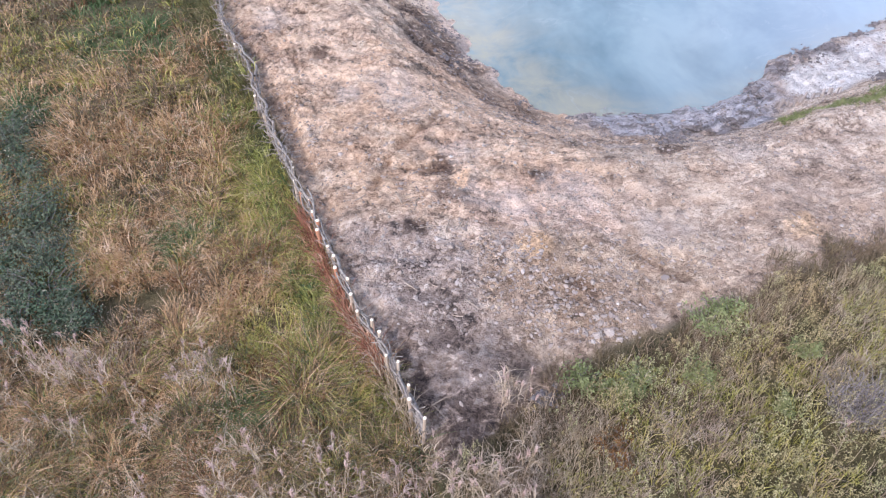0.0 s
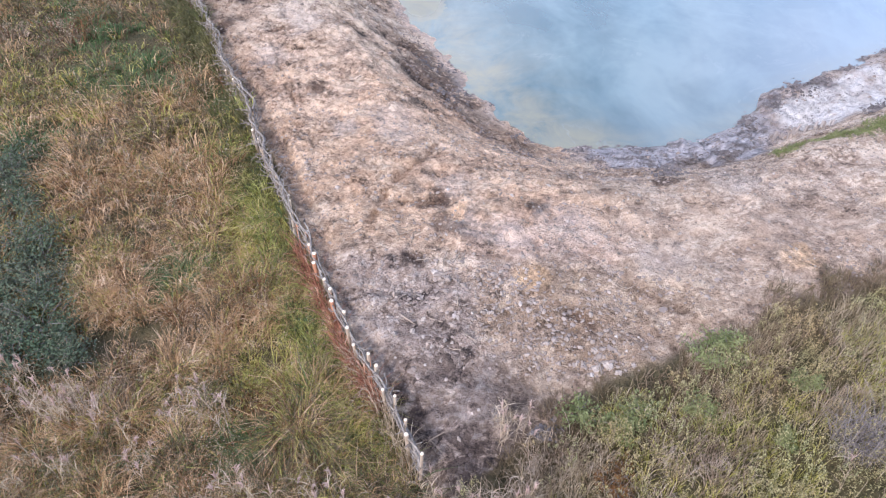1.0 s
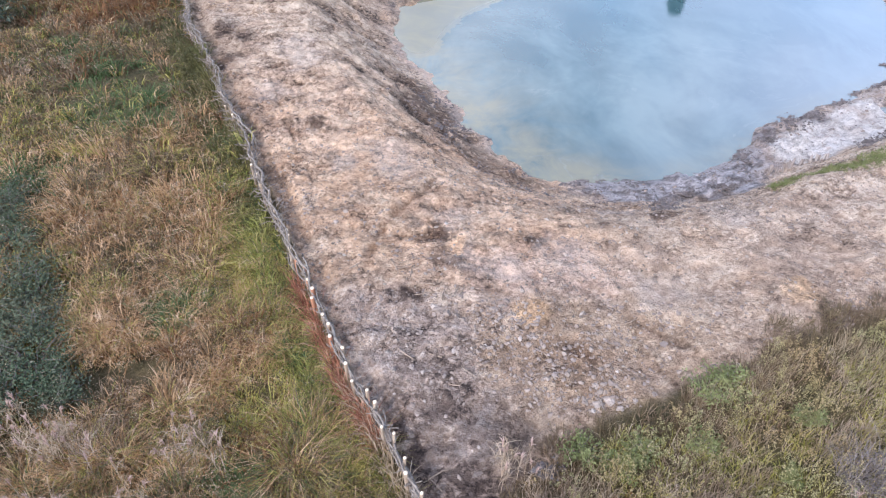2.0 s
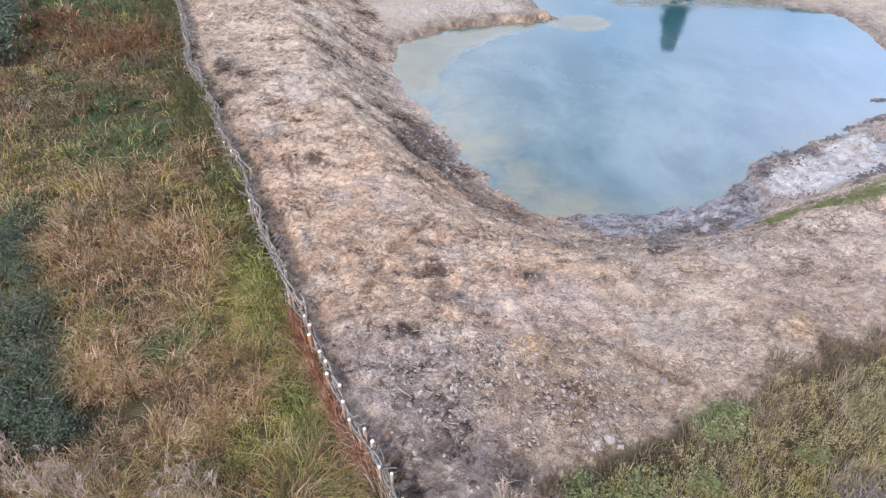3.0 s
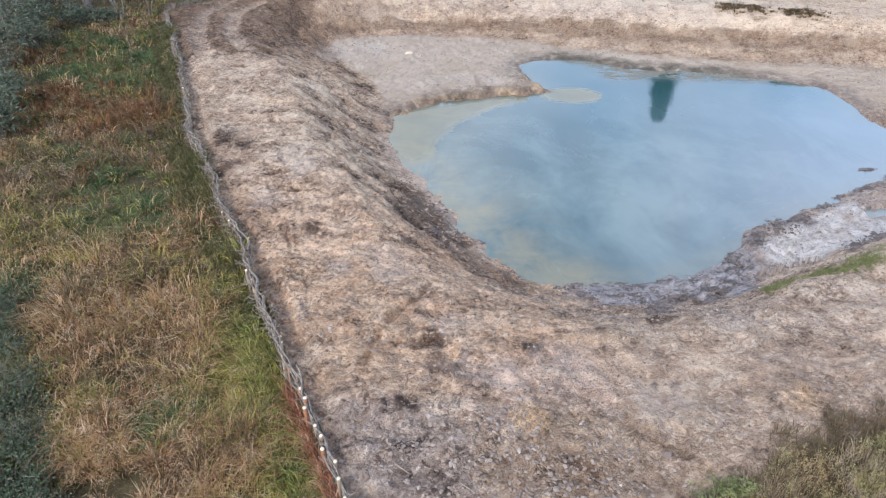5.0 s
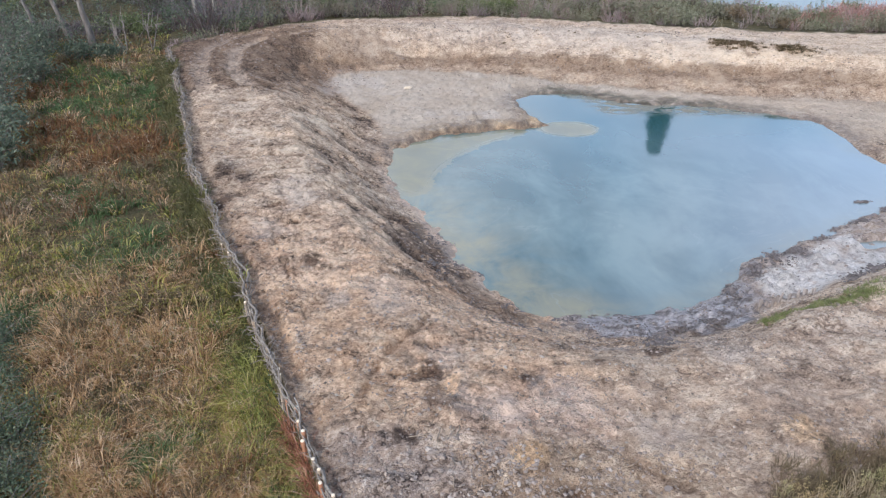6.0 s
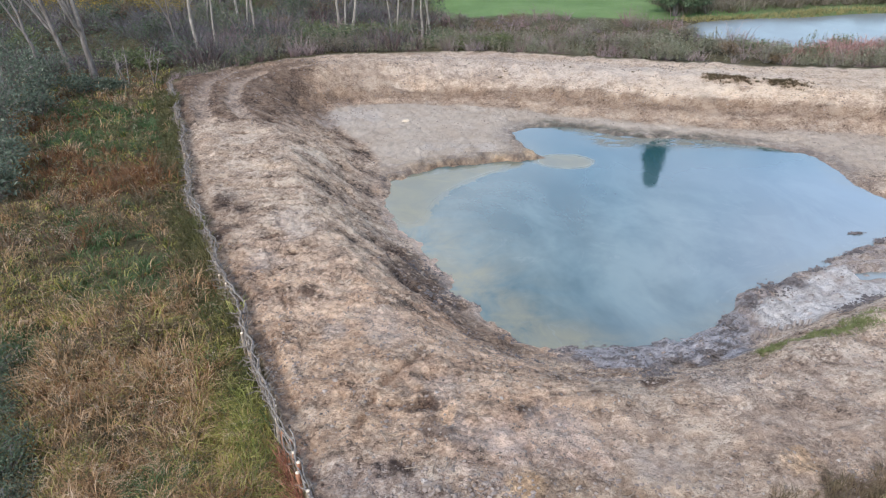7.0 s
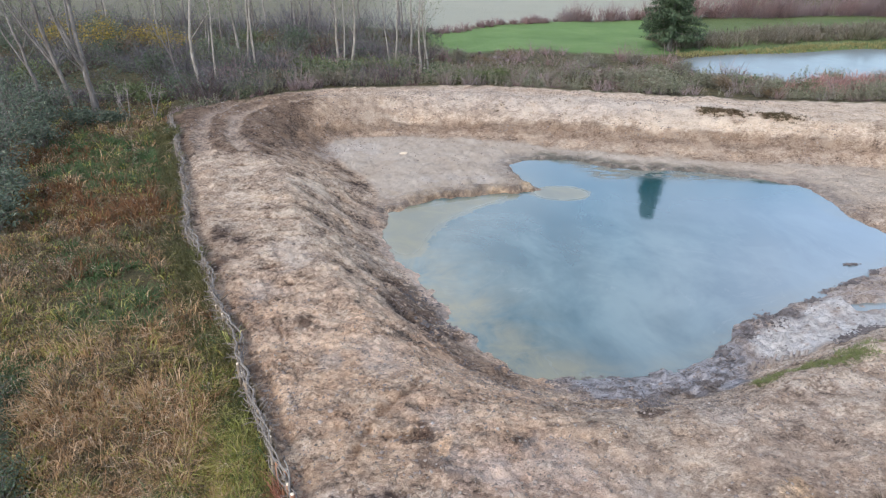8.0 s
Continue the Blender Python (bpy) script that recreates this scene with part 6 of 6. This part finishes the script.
# ---- woods and thickets beyond ----
def tree(name, at, height, radius, bark, label, forks=1, leaf_material=None, n_leaf=0, lean=(0, 0), limbs=9):
    """Trunk with limbs and branchlets, and a thin crown of small leaves."""
    base = np.array([at[0], at[1], ground_at(at[0], at[1])[0] - 0.05])
    top = empty(name, base, label, "tree", "trees of the wood")
    pieces, ends, main = [], [], None
    q = np.linspace(0, 1, 12)
    for k in range(forks):
        bow = rng.uniform(-0.025, 0.025, 2) * height
        if k == 0:
            start, hq, tilt = np.zeros(3), height, np.array([*lean])
        else:
            at_q = rng.uniform(0.16, 0.36)
            start = np.array([np.interp(at_q, q, main[:, j]) for j in range(3)])
            hq = height * (1 - at_q) * rng.uniform(0.75, 0.95)
            tilt = np.array([*lean]) + np.array([rng.choice([-0.3, 0.3]) * rng.uniform(0.7, 1.3), rng.uniform(-0.15, 0.15)])
        pts = start + np.stack([tilt[0] * hq * q + bow[0] * np.sin(q * np.pi * rng.uniform(1, 2.2)), tilt[1] * hq * q + bow[1] * np.sin(q * np.pi * rng.uniform(1, 2.2)), hq * q], 1)
        pts[1:] += rng.normal(size=(11, 3)) * [0.035, 0.035, 0]
        rr = radius * (1 - 0.8 * q ** 0.8) * (1 if k == 0 else 0.6)
        rr[0] *= 1.35 if k == 0 else 1
        pieces.append(tube(pts, rr, 7))
        main = pts if k == 0 else main
        for i in range(limbs):
            at_q = rng.uniform(0.2, 0.95)
            o = np.array([np.interp(at_q, q, pts[:, j]) for j in range(3)])
            b = rng.uniform(0, 2 * np.pi)
            long = hq * 0.26 * (1.15 - at_q) * rng.uniform(0.5, 1.2)
            d = np.array([np.cos(b) * 0.7, np.sin(b) * 0.7, rng.uniform(0.5, 1.2)])
            tip = o + d * long
            mid = o + d * long * 0.5 + rng.normal(size=3) * long * 0.08
            lr = radius * (1 - 0.85 * at_q) * 0.32
            pieces.append(tube([o, mid, tip], [lr, lr * 0.6, lr * 0.2], 5))
            for _ in range(5):
                s0 = o + (tip - o) * rng.uniform(0.35, 1)
                e = s0 + (d + rng.normal(size=3) * 0.6) * long * 0.35
                pieces.append(tube([s0, (s0 + e) / 2 + rng.normal(size=3) * 0.03, e], [lr * 0.35, lr * 0.25, lr * 0.1], 3, False))
                ends += [s0, (s0 + e) / 2, e]
    v, f = joined(pieces)
    part("trunk", mesh_np("trunk", v, f, None, True), bark, top)
    if n_leaf:
        ends = np.array(ends)
        c = ends[rng.integers(0, len(ends), n_leaf)] + rng.normal(size=(n_leaf, 3)) * height * 0.035
        v, f = leaves(c, 0.12 * rng.uniform(0.6, 1.3, n_leaf), 0.55, 0.2)
        part("crown", mesh_np("crown", v, f), leaf_material, top)
    return top


PALE_LABEL, GREY_LABEL = "slender pale-barked tree with thin autumn leaves", "crooked grey-barked tree at the wood's edge"
for px, py, h, r in [(-15.0, 47.8, 13, 0.17), (-14.3, 49.5, 11, 0.11), (-12.9, 55.3, 13, 0.14), (-13.8, 57.0, 12, 0.13), (-6.7, 56.9, 13, 0.15), (-6.2, 56.2, 12, 0.10), (-5.6, 55.6, 13, 0.15),
                     (-2.2, 58.4, 12, 0.11), (-2.7, 59.0, 11, 0.08), (-1.0, 61.3, 13, 0.15), (-0.1, 55.8, 12, 0.12), (0.5, 56.5, 11, 0.10), (0.2, 57.3, 10, 0.07)]:
    tree("tree", (px, py), h, r * 0.8, PALE_BARK, PALE_LABEL, 1, WILLOW, 500, (rng.uniform(-0.05, 0.04), rng.uniform(-0.03, 0.03)))
for px, py, h, r, k in [(-19.9, 42.6, 12, 0.24, 3), (-21.6, 43.6, 11, 0.19, 2), (-22.5, 45.5, 11, 0.15, 2), (-26.5, 49, 11, 0.16, 2), (-17.2, 50, 9, 0.1, 2)]:
    tree("tree", (px, py), h, r * 0.85, DARK_BARK, GREY_LABEL, k, WILLOW, 700, (-0.08 if px > -20 else -0.22, 0.02), 10)
for k in range(34):
    px, py = rng.uniform(-48, 1), rng.uniform(57, 92)
    tree("tree", (px, py), rng.uniform(8, 13), rng.uniform(0.06, 0.15), PALE_BARK if rng.uniform() < 0.25 else DARK_BARK, PALE_LABEL, 1, WILLOW, 520, (rng.uniform(-0.1, 0.1), 0), 6)


def thicket(name, n, x, y, height, width, material, label, category="thicket", lean=(0.0, 0.5), fan=30):
    # twigs fan out from common roots, so that each clump has a dome of its own
    x, y, height = np.asarray(x), np.asarray(y), np.broadcast_to(height, len(x))
    roots = rng.integers(0, len(x), max(1, len(x) // fan))
    mine = roots[rng.integers(0, len(roots), len(x))]
    tall = height[mine] * rng.uniform(0.6, 1.15, len(x))
    away, az = rng.uniform(0, 1, len(x)) ** 0.7, rng.uniform(0, 2 * np.pi, len(x))
    start = away * tall * 0.35
    px, py = x[mine] + np.cos(az) * start, y[mine] + np.sin(az) * start
    v, f = blades(np.stack([px, py, ground_at(px, py) - 0.03 + tall * 0.18 * rng.uniform(0, 1, len(x))], 1), tall * (1 - 0.55 * away ** 2), width, az + rng.normal(0, 0.7, len(x)), lean[0] + (lean[1] - lean[0]) * away + rng.uniform(0, 0.35, len(x)), rng.uniform(0.1, 0.7, len(x)), True)
    return stuff(name, mesh_np(name, v, f), material, label, category)


def off_pond(x, y, margin=0.6):
    return signed(x, y, FAR_POND) > margin


n = 27000
x = rng.uniform(-16, 42, n)
y = np.interp(x, OUTER[:, 0], OUTER[:, 1]) + 0.6 + rng.uniform(0, 1, n) ** 1.1 * 20
k = off_pond(x, y) & (y < 66) & (fbm(x * 0.35, y * 0.35, 3, 231) + rng.normal(0, 0.2, n) > -0.15)
x, y = x[k], y[k]
thicket("twig_thicket", n, x, y, (0.55 + 1.3 * ss(-0.2, 0.7, fbm(x * 0.55, y * 0.55, 2, 232))) * rng.uniform(0.5, 1.2, len(x)), 0.026, TWIG, "low grey-brown twiggy scrub behind the bank", lean=(0.1, 1.0))
n = 20000
x = rng.uniform(-45, 2, n)
y = rng.uniform(41, 78, n)
k = (y > np.interp(x, OUTER[:, 0], OUTER[:, 1]) + 0.6) & (fbm(x * 0.25, y * 0.25, 3, 233) + rng.normal(0, 0.2, n) > -0.2) & (fence_side(x, y) < 3 + (y - 44) * 3)
x, y = x[k], y[k]
thicket("wood_floor_scrub", n, x, y, (0.7 + 1.3 * ss(-0.2, 0.8, fbm(x * 0.3, y * 0.3, 2, 234))) * rng.uniform(0.6, 1.3, len(x)), 0.035, DARK_TWIG, "dark purplish-brown undergrowth of the wood", lean=(0.1, 0.9))
n = 26000
x, y = rng.uniform(-45, 2, n), rng.uniform(42, 78, n)
k = (y > np.interp(x, OUTER[:, 0], OUTER[:, 1]) + 1.0) & (fbm(x * 0.3, y * 0.3, 3, 236) + rng.normal(0, 0.2, n) > 0.0)
x, y = x[k], y[k]
v, f = leaves(np.stack([x, y, ground_at(x, y) + rng.uniform(0.1, 1.8, len(x)) * (0.7 + 0.5 * fbm(x * 0.4, y * 0.4, 2, 237))], 1), 0.2 * rng.uniform(0.5, 1.3, len(x)), 0.5)
stuff("undergrowth_leaves", mesh_np("undergrowth_leaves", v, f), BRAMBLE, "dark bramble leaves in the wood's undergrowth", "undergrowth")
for k in range(30):
    px, py = rng.uniform(-40, 0), rng.uniform(46, 72)
    if py < np.interp(px, OUTER[:, 0], OUTER[:, 1]) + 2.5:
        continue
    bush("woodland_bush", (px, py), rng.uniform(1.0, 2.2), rng.uniform(1.0, 2.6), 800, 0.19, [BRAMBLE, WILLOW, BRAMBLE, DULL, FRESH][k % 5], "dark tangled bush in the wood's undergrowth", "bush", "woodland bushes", 26, DARK_BARK, 0.5)
n = 7500
x, y = rng.uniform(-75, -1, n), rng.uniform(72, 88, n)
thicket("far_wood", n, x, y, rng.uniform(1.0, 5.0, n), 0.035, GREY_TWIG, "grey leafless saplings deep in the wood", lean=(0.1, 1.1))
n = 30000
x, y = rng.uniform(-48, 1, n), rng.uniform(44, 70, n)
k = (y > np.interp(x, OUTER[:, 0], OUTER[:, 1]) + 2.0) & (fbm(x * 0.22, y * 0.22, 3, 238) + rng.normal(0, 0.15, n) > -0.12)
x, y = x[k], y[k]
thicket("bare_scrub", n, x, y, (1.2 + 1.5 * ss(-0.2, 0.7, fbm(x * 0.25, y * 0.25, 2, 239))) * rng.uniform(0.5, 1.3, len(x)), 0.02, GREY_TWIG, "tall grey-blue leafless scrub among the trees", lean=(0.4, 1.5))
n = 40000
x, y = rng.uniform(-48, 1, n), rng.uniform(44, 80, n)
q = fbm(x * 0.35, y * 0.35, 3, 244)
k = (y > np.interp(x, OUTER[:, 0], OUTER[:, 1]) + 2.0) & (q + rng.normal(0, 0.15, n) > 0.15)
x, y, q = x[k], y[k], q[k]
v, f = leaves(np.stack([x, y, ground_at(x, y) + rng.uniform(0.05, 1, len(x)) * (1.0 + 2.4 * ss(0.1, 0.9, q))], 1), 0.17 * rng.uniform(0.5, 1.3, len(x)), 0.45)
stuff("shrub_layer_leaves", mesh_np("shrub_layer_leaves", v, f), BRAMBLE, "dull grey-green leaves of the wood's shrub layer", "undergrowth")
POND_TWIG = leaf_material("pond_twig", [(0, (0.20, 0.10, 0.09)), (0.5, (0.34, 0.19, 0.16)), (1, (0.48, 0.32, 0.26))], None, through_light=0.05)
n = 4200
x, y = rng.normal(31.5, 3.2, n), rng.normal(49.8, 0.9, n)
k = off_pond(x, y, 0.2) & (y > np.interp(x, OUTER[:, 0], OUTER[:, 1]) + 1)
thicket("red_twig_thicket", n, x[k], y[k], rng.uniform(0.8, 1.6, k.sum()), 0.035, POND_TWIG, "reddish twigs by the second pond")
n = 5200
x = rng.uniform(-14, 42, n)
y = np.interp(x, OUTER[:, 0], OUTER[:, 1]) + 0.4 + rng.uniform(0, 1, n) ** 1.4 * 10
k = off_pond(x, y, 0.3) & (fbm(x * 0.4, y * 0.4, 3, 241) + rng.normal(0, 0.2, n) > -0.05)
SCRUB_LEAF = leaf_material("scrub_leaf", [(0, (0.10, 0.115, 0.07)), (0.5, (0.205, 0.212, 0.135)), (1, (0.37, 0.355, 0.25))], (0.26, 0.20, 0.165), 0.6, 0.35)
stem, leaf = weeds(x[k], y[k], 0.6 + 0.7 * ss(-0.2, 0.7, fbm(x[k] * 0.3, y[k] * 0.3, 2, 242)), 16, 0.13)
stuff("scrub_foliage", mesh_np("scrub_foliage", *leaf), SCRUB_LEAF, "dull green weed leaves behind the far bank", "weeds")
n = 3600
x, y = rng.uniform(24, 52, n), rng.uniform(0, 1, n)
y = 65.0 + 0.28 * (x - 25) + y * 2.2
k = off_pond(x, y, 0.1)
thicket("yellow_reeds", n, x[k], y[k], rng.uniform(0.25, 0.6, k.sum()), 0.05, POND_REED, "yellow reeds edging the second pond", "reeds", (0, 0.3), 3)
PALE_SCRUB = leaf_material("pale_scrub", [(0, (0.10, 0.085, 0.06)), (0.5, (0.20, 0.165, 0.12)), (1, (0.34, 0.29, 0.22))], (0.14, 0.15, 0.08), 0.5, 0.3)
n = 9000
x = rng.uniform(24, 70, n)
y = 69 + 0.30 * (x - 25) + rng.uniform(0, 8, n)
thicket("grey_scrub", n, x, y, 1.0 + 0.9 * fbm(x * 0.25, y * 0.25, 2, 251) + rng.uniform(0, 0.6, n), 0.07, PALE_SCRUB, "grey withered scrub beyond the second pond", "scrub", (0.1, 1.1), 16)
n = 17000
x = rng.uniform(0, 110, n)
y = np.interp(x, HEDGE[:, 0], HEDGE[:, 1]) + rng.uniform(-1.0, 1.2, n)
tall = (1.5 + 3.2 * ss(17, 24, x) + 1.0 * ss(0, -10, x)) * (0.8 + 0.4 * fbm(x * 0.2, x * 0, 2, 261))
thicket("hedgerow", n, x, y, tall * rng.uniform(0.2, 1.1, n), 0.04, RED_TWIG, "long purplish bare hedgerow behind the green field", "hedge", (0.0, 0.8))
for px, py, r, h, m in [(-28.5, 64, 2.4, 3.4, YELLOW), (-25.0, 66, 2.4, 3.0, YELLOW), (-32, 63, 2.2, 3.6, YELLOW), (-22.5, 65, 2.0, 2.6, YELLOW), (-30, 69, 2.6, 3.8, WILLOW)]:
    bush("autumn_bush", (px, py), r, h, 1100, 0.20, m, "yellow autumn bush in the wood", "bush", "autumn bushes", 22)
for px, py, r, h in [(-8.5, 55.0, 1.6, 1.3), (-6.5, 53.5, 1.5, 1.1), (-4.2, 54.0, 1.6, 1.5), (-2.0, 54.2, 1.3, 1.1), (3.5, 51.5, 1.4, 0.9), (5.5, 52.0, 1.3, 0.9), (-18.0, 45.5, 1.6, 1.2), (17, 50, 1.5, 1.1), (14, 51, 1.4, 1.2), (20.5, 50.0, 1.5, 1.0)]:
    bush("green_bush", (px, py), r, h, 1500, 0.17, FRESH if px < 6 else SCRUB_LEAF, "low green bush behind the far bank", "bush", "green bushes", 18)


for k in range(64):
    px = rng.uniform(-12, 40)
    py = np.interp(px, OUTER[:, 0], OUTER[:, 1]) + rng.uniform(1.6, 9 if k % 2 else 18)
    if py > 66.5 or signed(np.array([px]), np.array([py]), FAR_POND)[0] < 1.5:
        continue
    bush("scrub_bush", (px, py), rng.uniform(0.7, 1.5), rng.uniform(0.7, 1.5), 700, 0.15, [SCRUB_LEAF, WILLOW, DULL, SCRUB_LEAF][k % 4], "tangled olive-brown scrub bush behind the bank", "bush", "scrub bushes", 26, PALE_BARK if k % 3 else DARK_BARK, 0.45)


def spruce(at, height, radius):
    base = np.array([at[0], at[1], ground_at(at[0], at[1])[0] - 0.05])
    top = empty("spruce", base, "tall dark green spruce beside the second pond", "tree")
    q = np.linspace(0, 1, 8)
    v, f = tube(np.stack([0.1 * np.sin(q * 3), 0 * q, height * q], 1), 0.26 * (1 - 0.93 * q), 8)
    part("trunk", mesh_np("trunk", v, f, None, True), DARK_BARK, top)
    pieces, wood = [], []
    for z in np.arange(1.7, height - 0.2, 0.30):
        reach = radius * (1 - (z - 1.2) / (height - 1.0)) ** 0.8 + 0.15
        for _ in range(9):
            a = rng.uniform(0, 2 * np.pi)
            long = reach * rng.uniform(0.5, 1.1)
            d = np.array([np.cos(a), np.sin(a), 0])
            t = np.linspace(0.12, 1, 16)
            p = d * (long * t)[:, None] + np.stack([0 * t, 0 * t, z - 0.35 * long * t + 0.18 * long * t ** 2], 1)
            wood.append(tube(p[::5], [0.03, 0.02, 0.012, 0.006], 3, False))
            p = np.repeat(p, 5, 0) + rng.normal(size=(80, 3)) * [0.16, 0.16, 0.10]
            vv, ff = blades(p, rng.uniform(0.14, 0.36, 80), 0.085, a + rng.normal(0, 1.1, 80), rng.uniform(0.3, 1.0, 80), 1.3, True)
            vv[:, 2] = 2 * np.repeat(p[:, 2], 5) - vv[:, 2]
            pieces.append((vv, ff))
    tagged(part("branches", mesh_np("branches", *joined(wood)), DARK_BARK, top), kind="stuff")
    part("needles", mesh_np("needles", *joined(pieces)), NEEDLE, top)
    return top


spruce((24.0, 68.6), 14.5, 3.0)
# bleached dead branches at the meadow's end
for px, py, h in [(-17.2, 40.8, 2.6), (-15.9, 41.2, 2.3)]:
    top = empty("dead_branch", (px, py, ground_at(px, py)[0] - 0.05), "bleached bare dead branch standing in the grass", "branch", "dead branches")
    for _ in range(3):
        e = np.array([rng.uniform(-0.5, 0.6), rng.uniform(-0.3, 0.3), h * rng.uniform(0.6, 1)])
        m = e * 0.5 + rng.normal(size=3) * 0.12
        pieces = [tube([np.zeros(3), m, e], [0.035, 0.026, 0.010], 5)]
        for _ in range(5):
            pieces.append(tube([m, m + (e - m) * 0.4 + rng.normal(size=3) * 0.12, e * rng.uniform(0.6, 0.95) + rng.normal(size=3) * 0.4], [0.018, 0.014, 0.007], 4))
        part("limb", mesh_np("limb", *joined(pieces), None, True), DEAD, top)
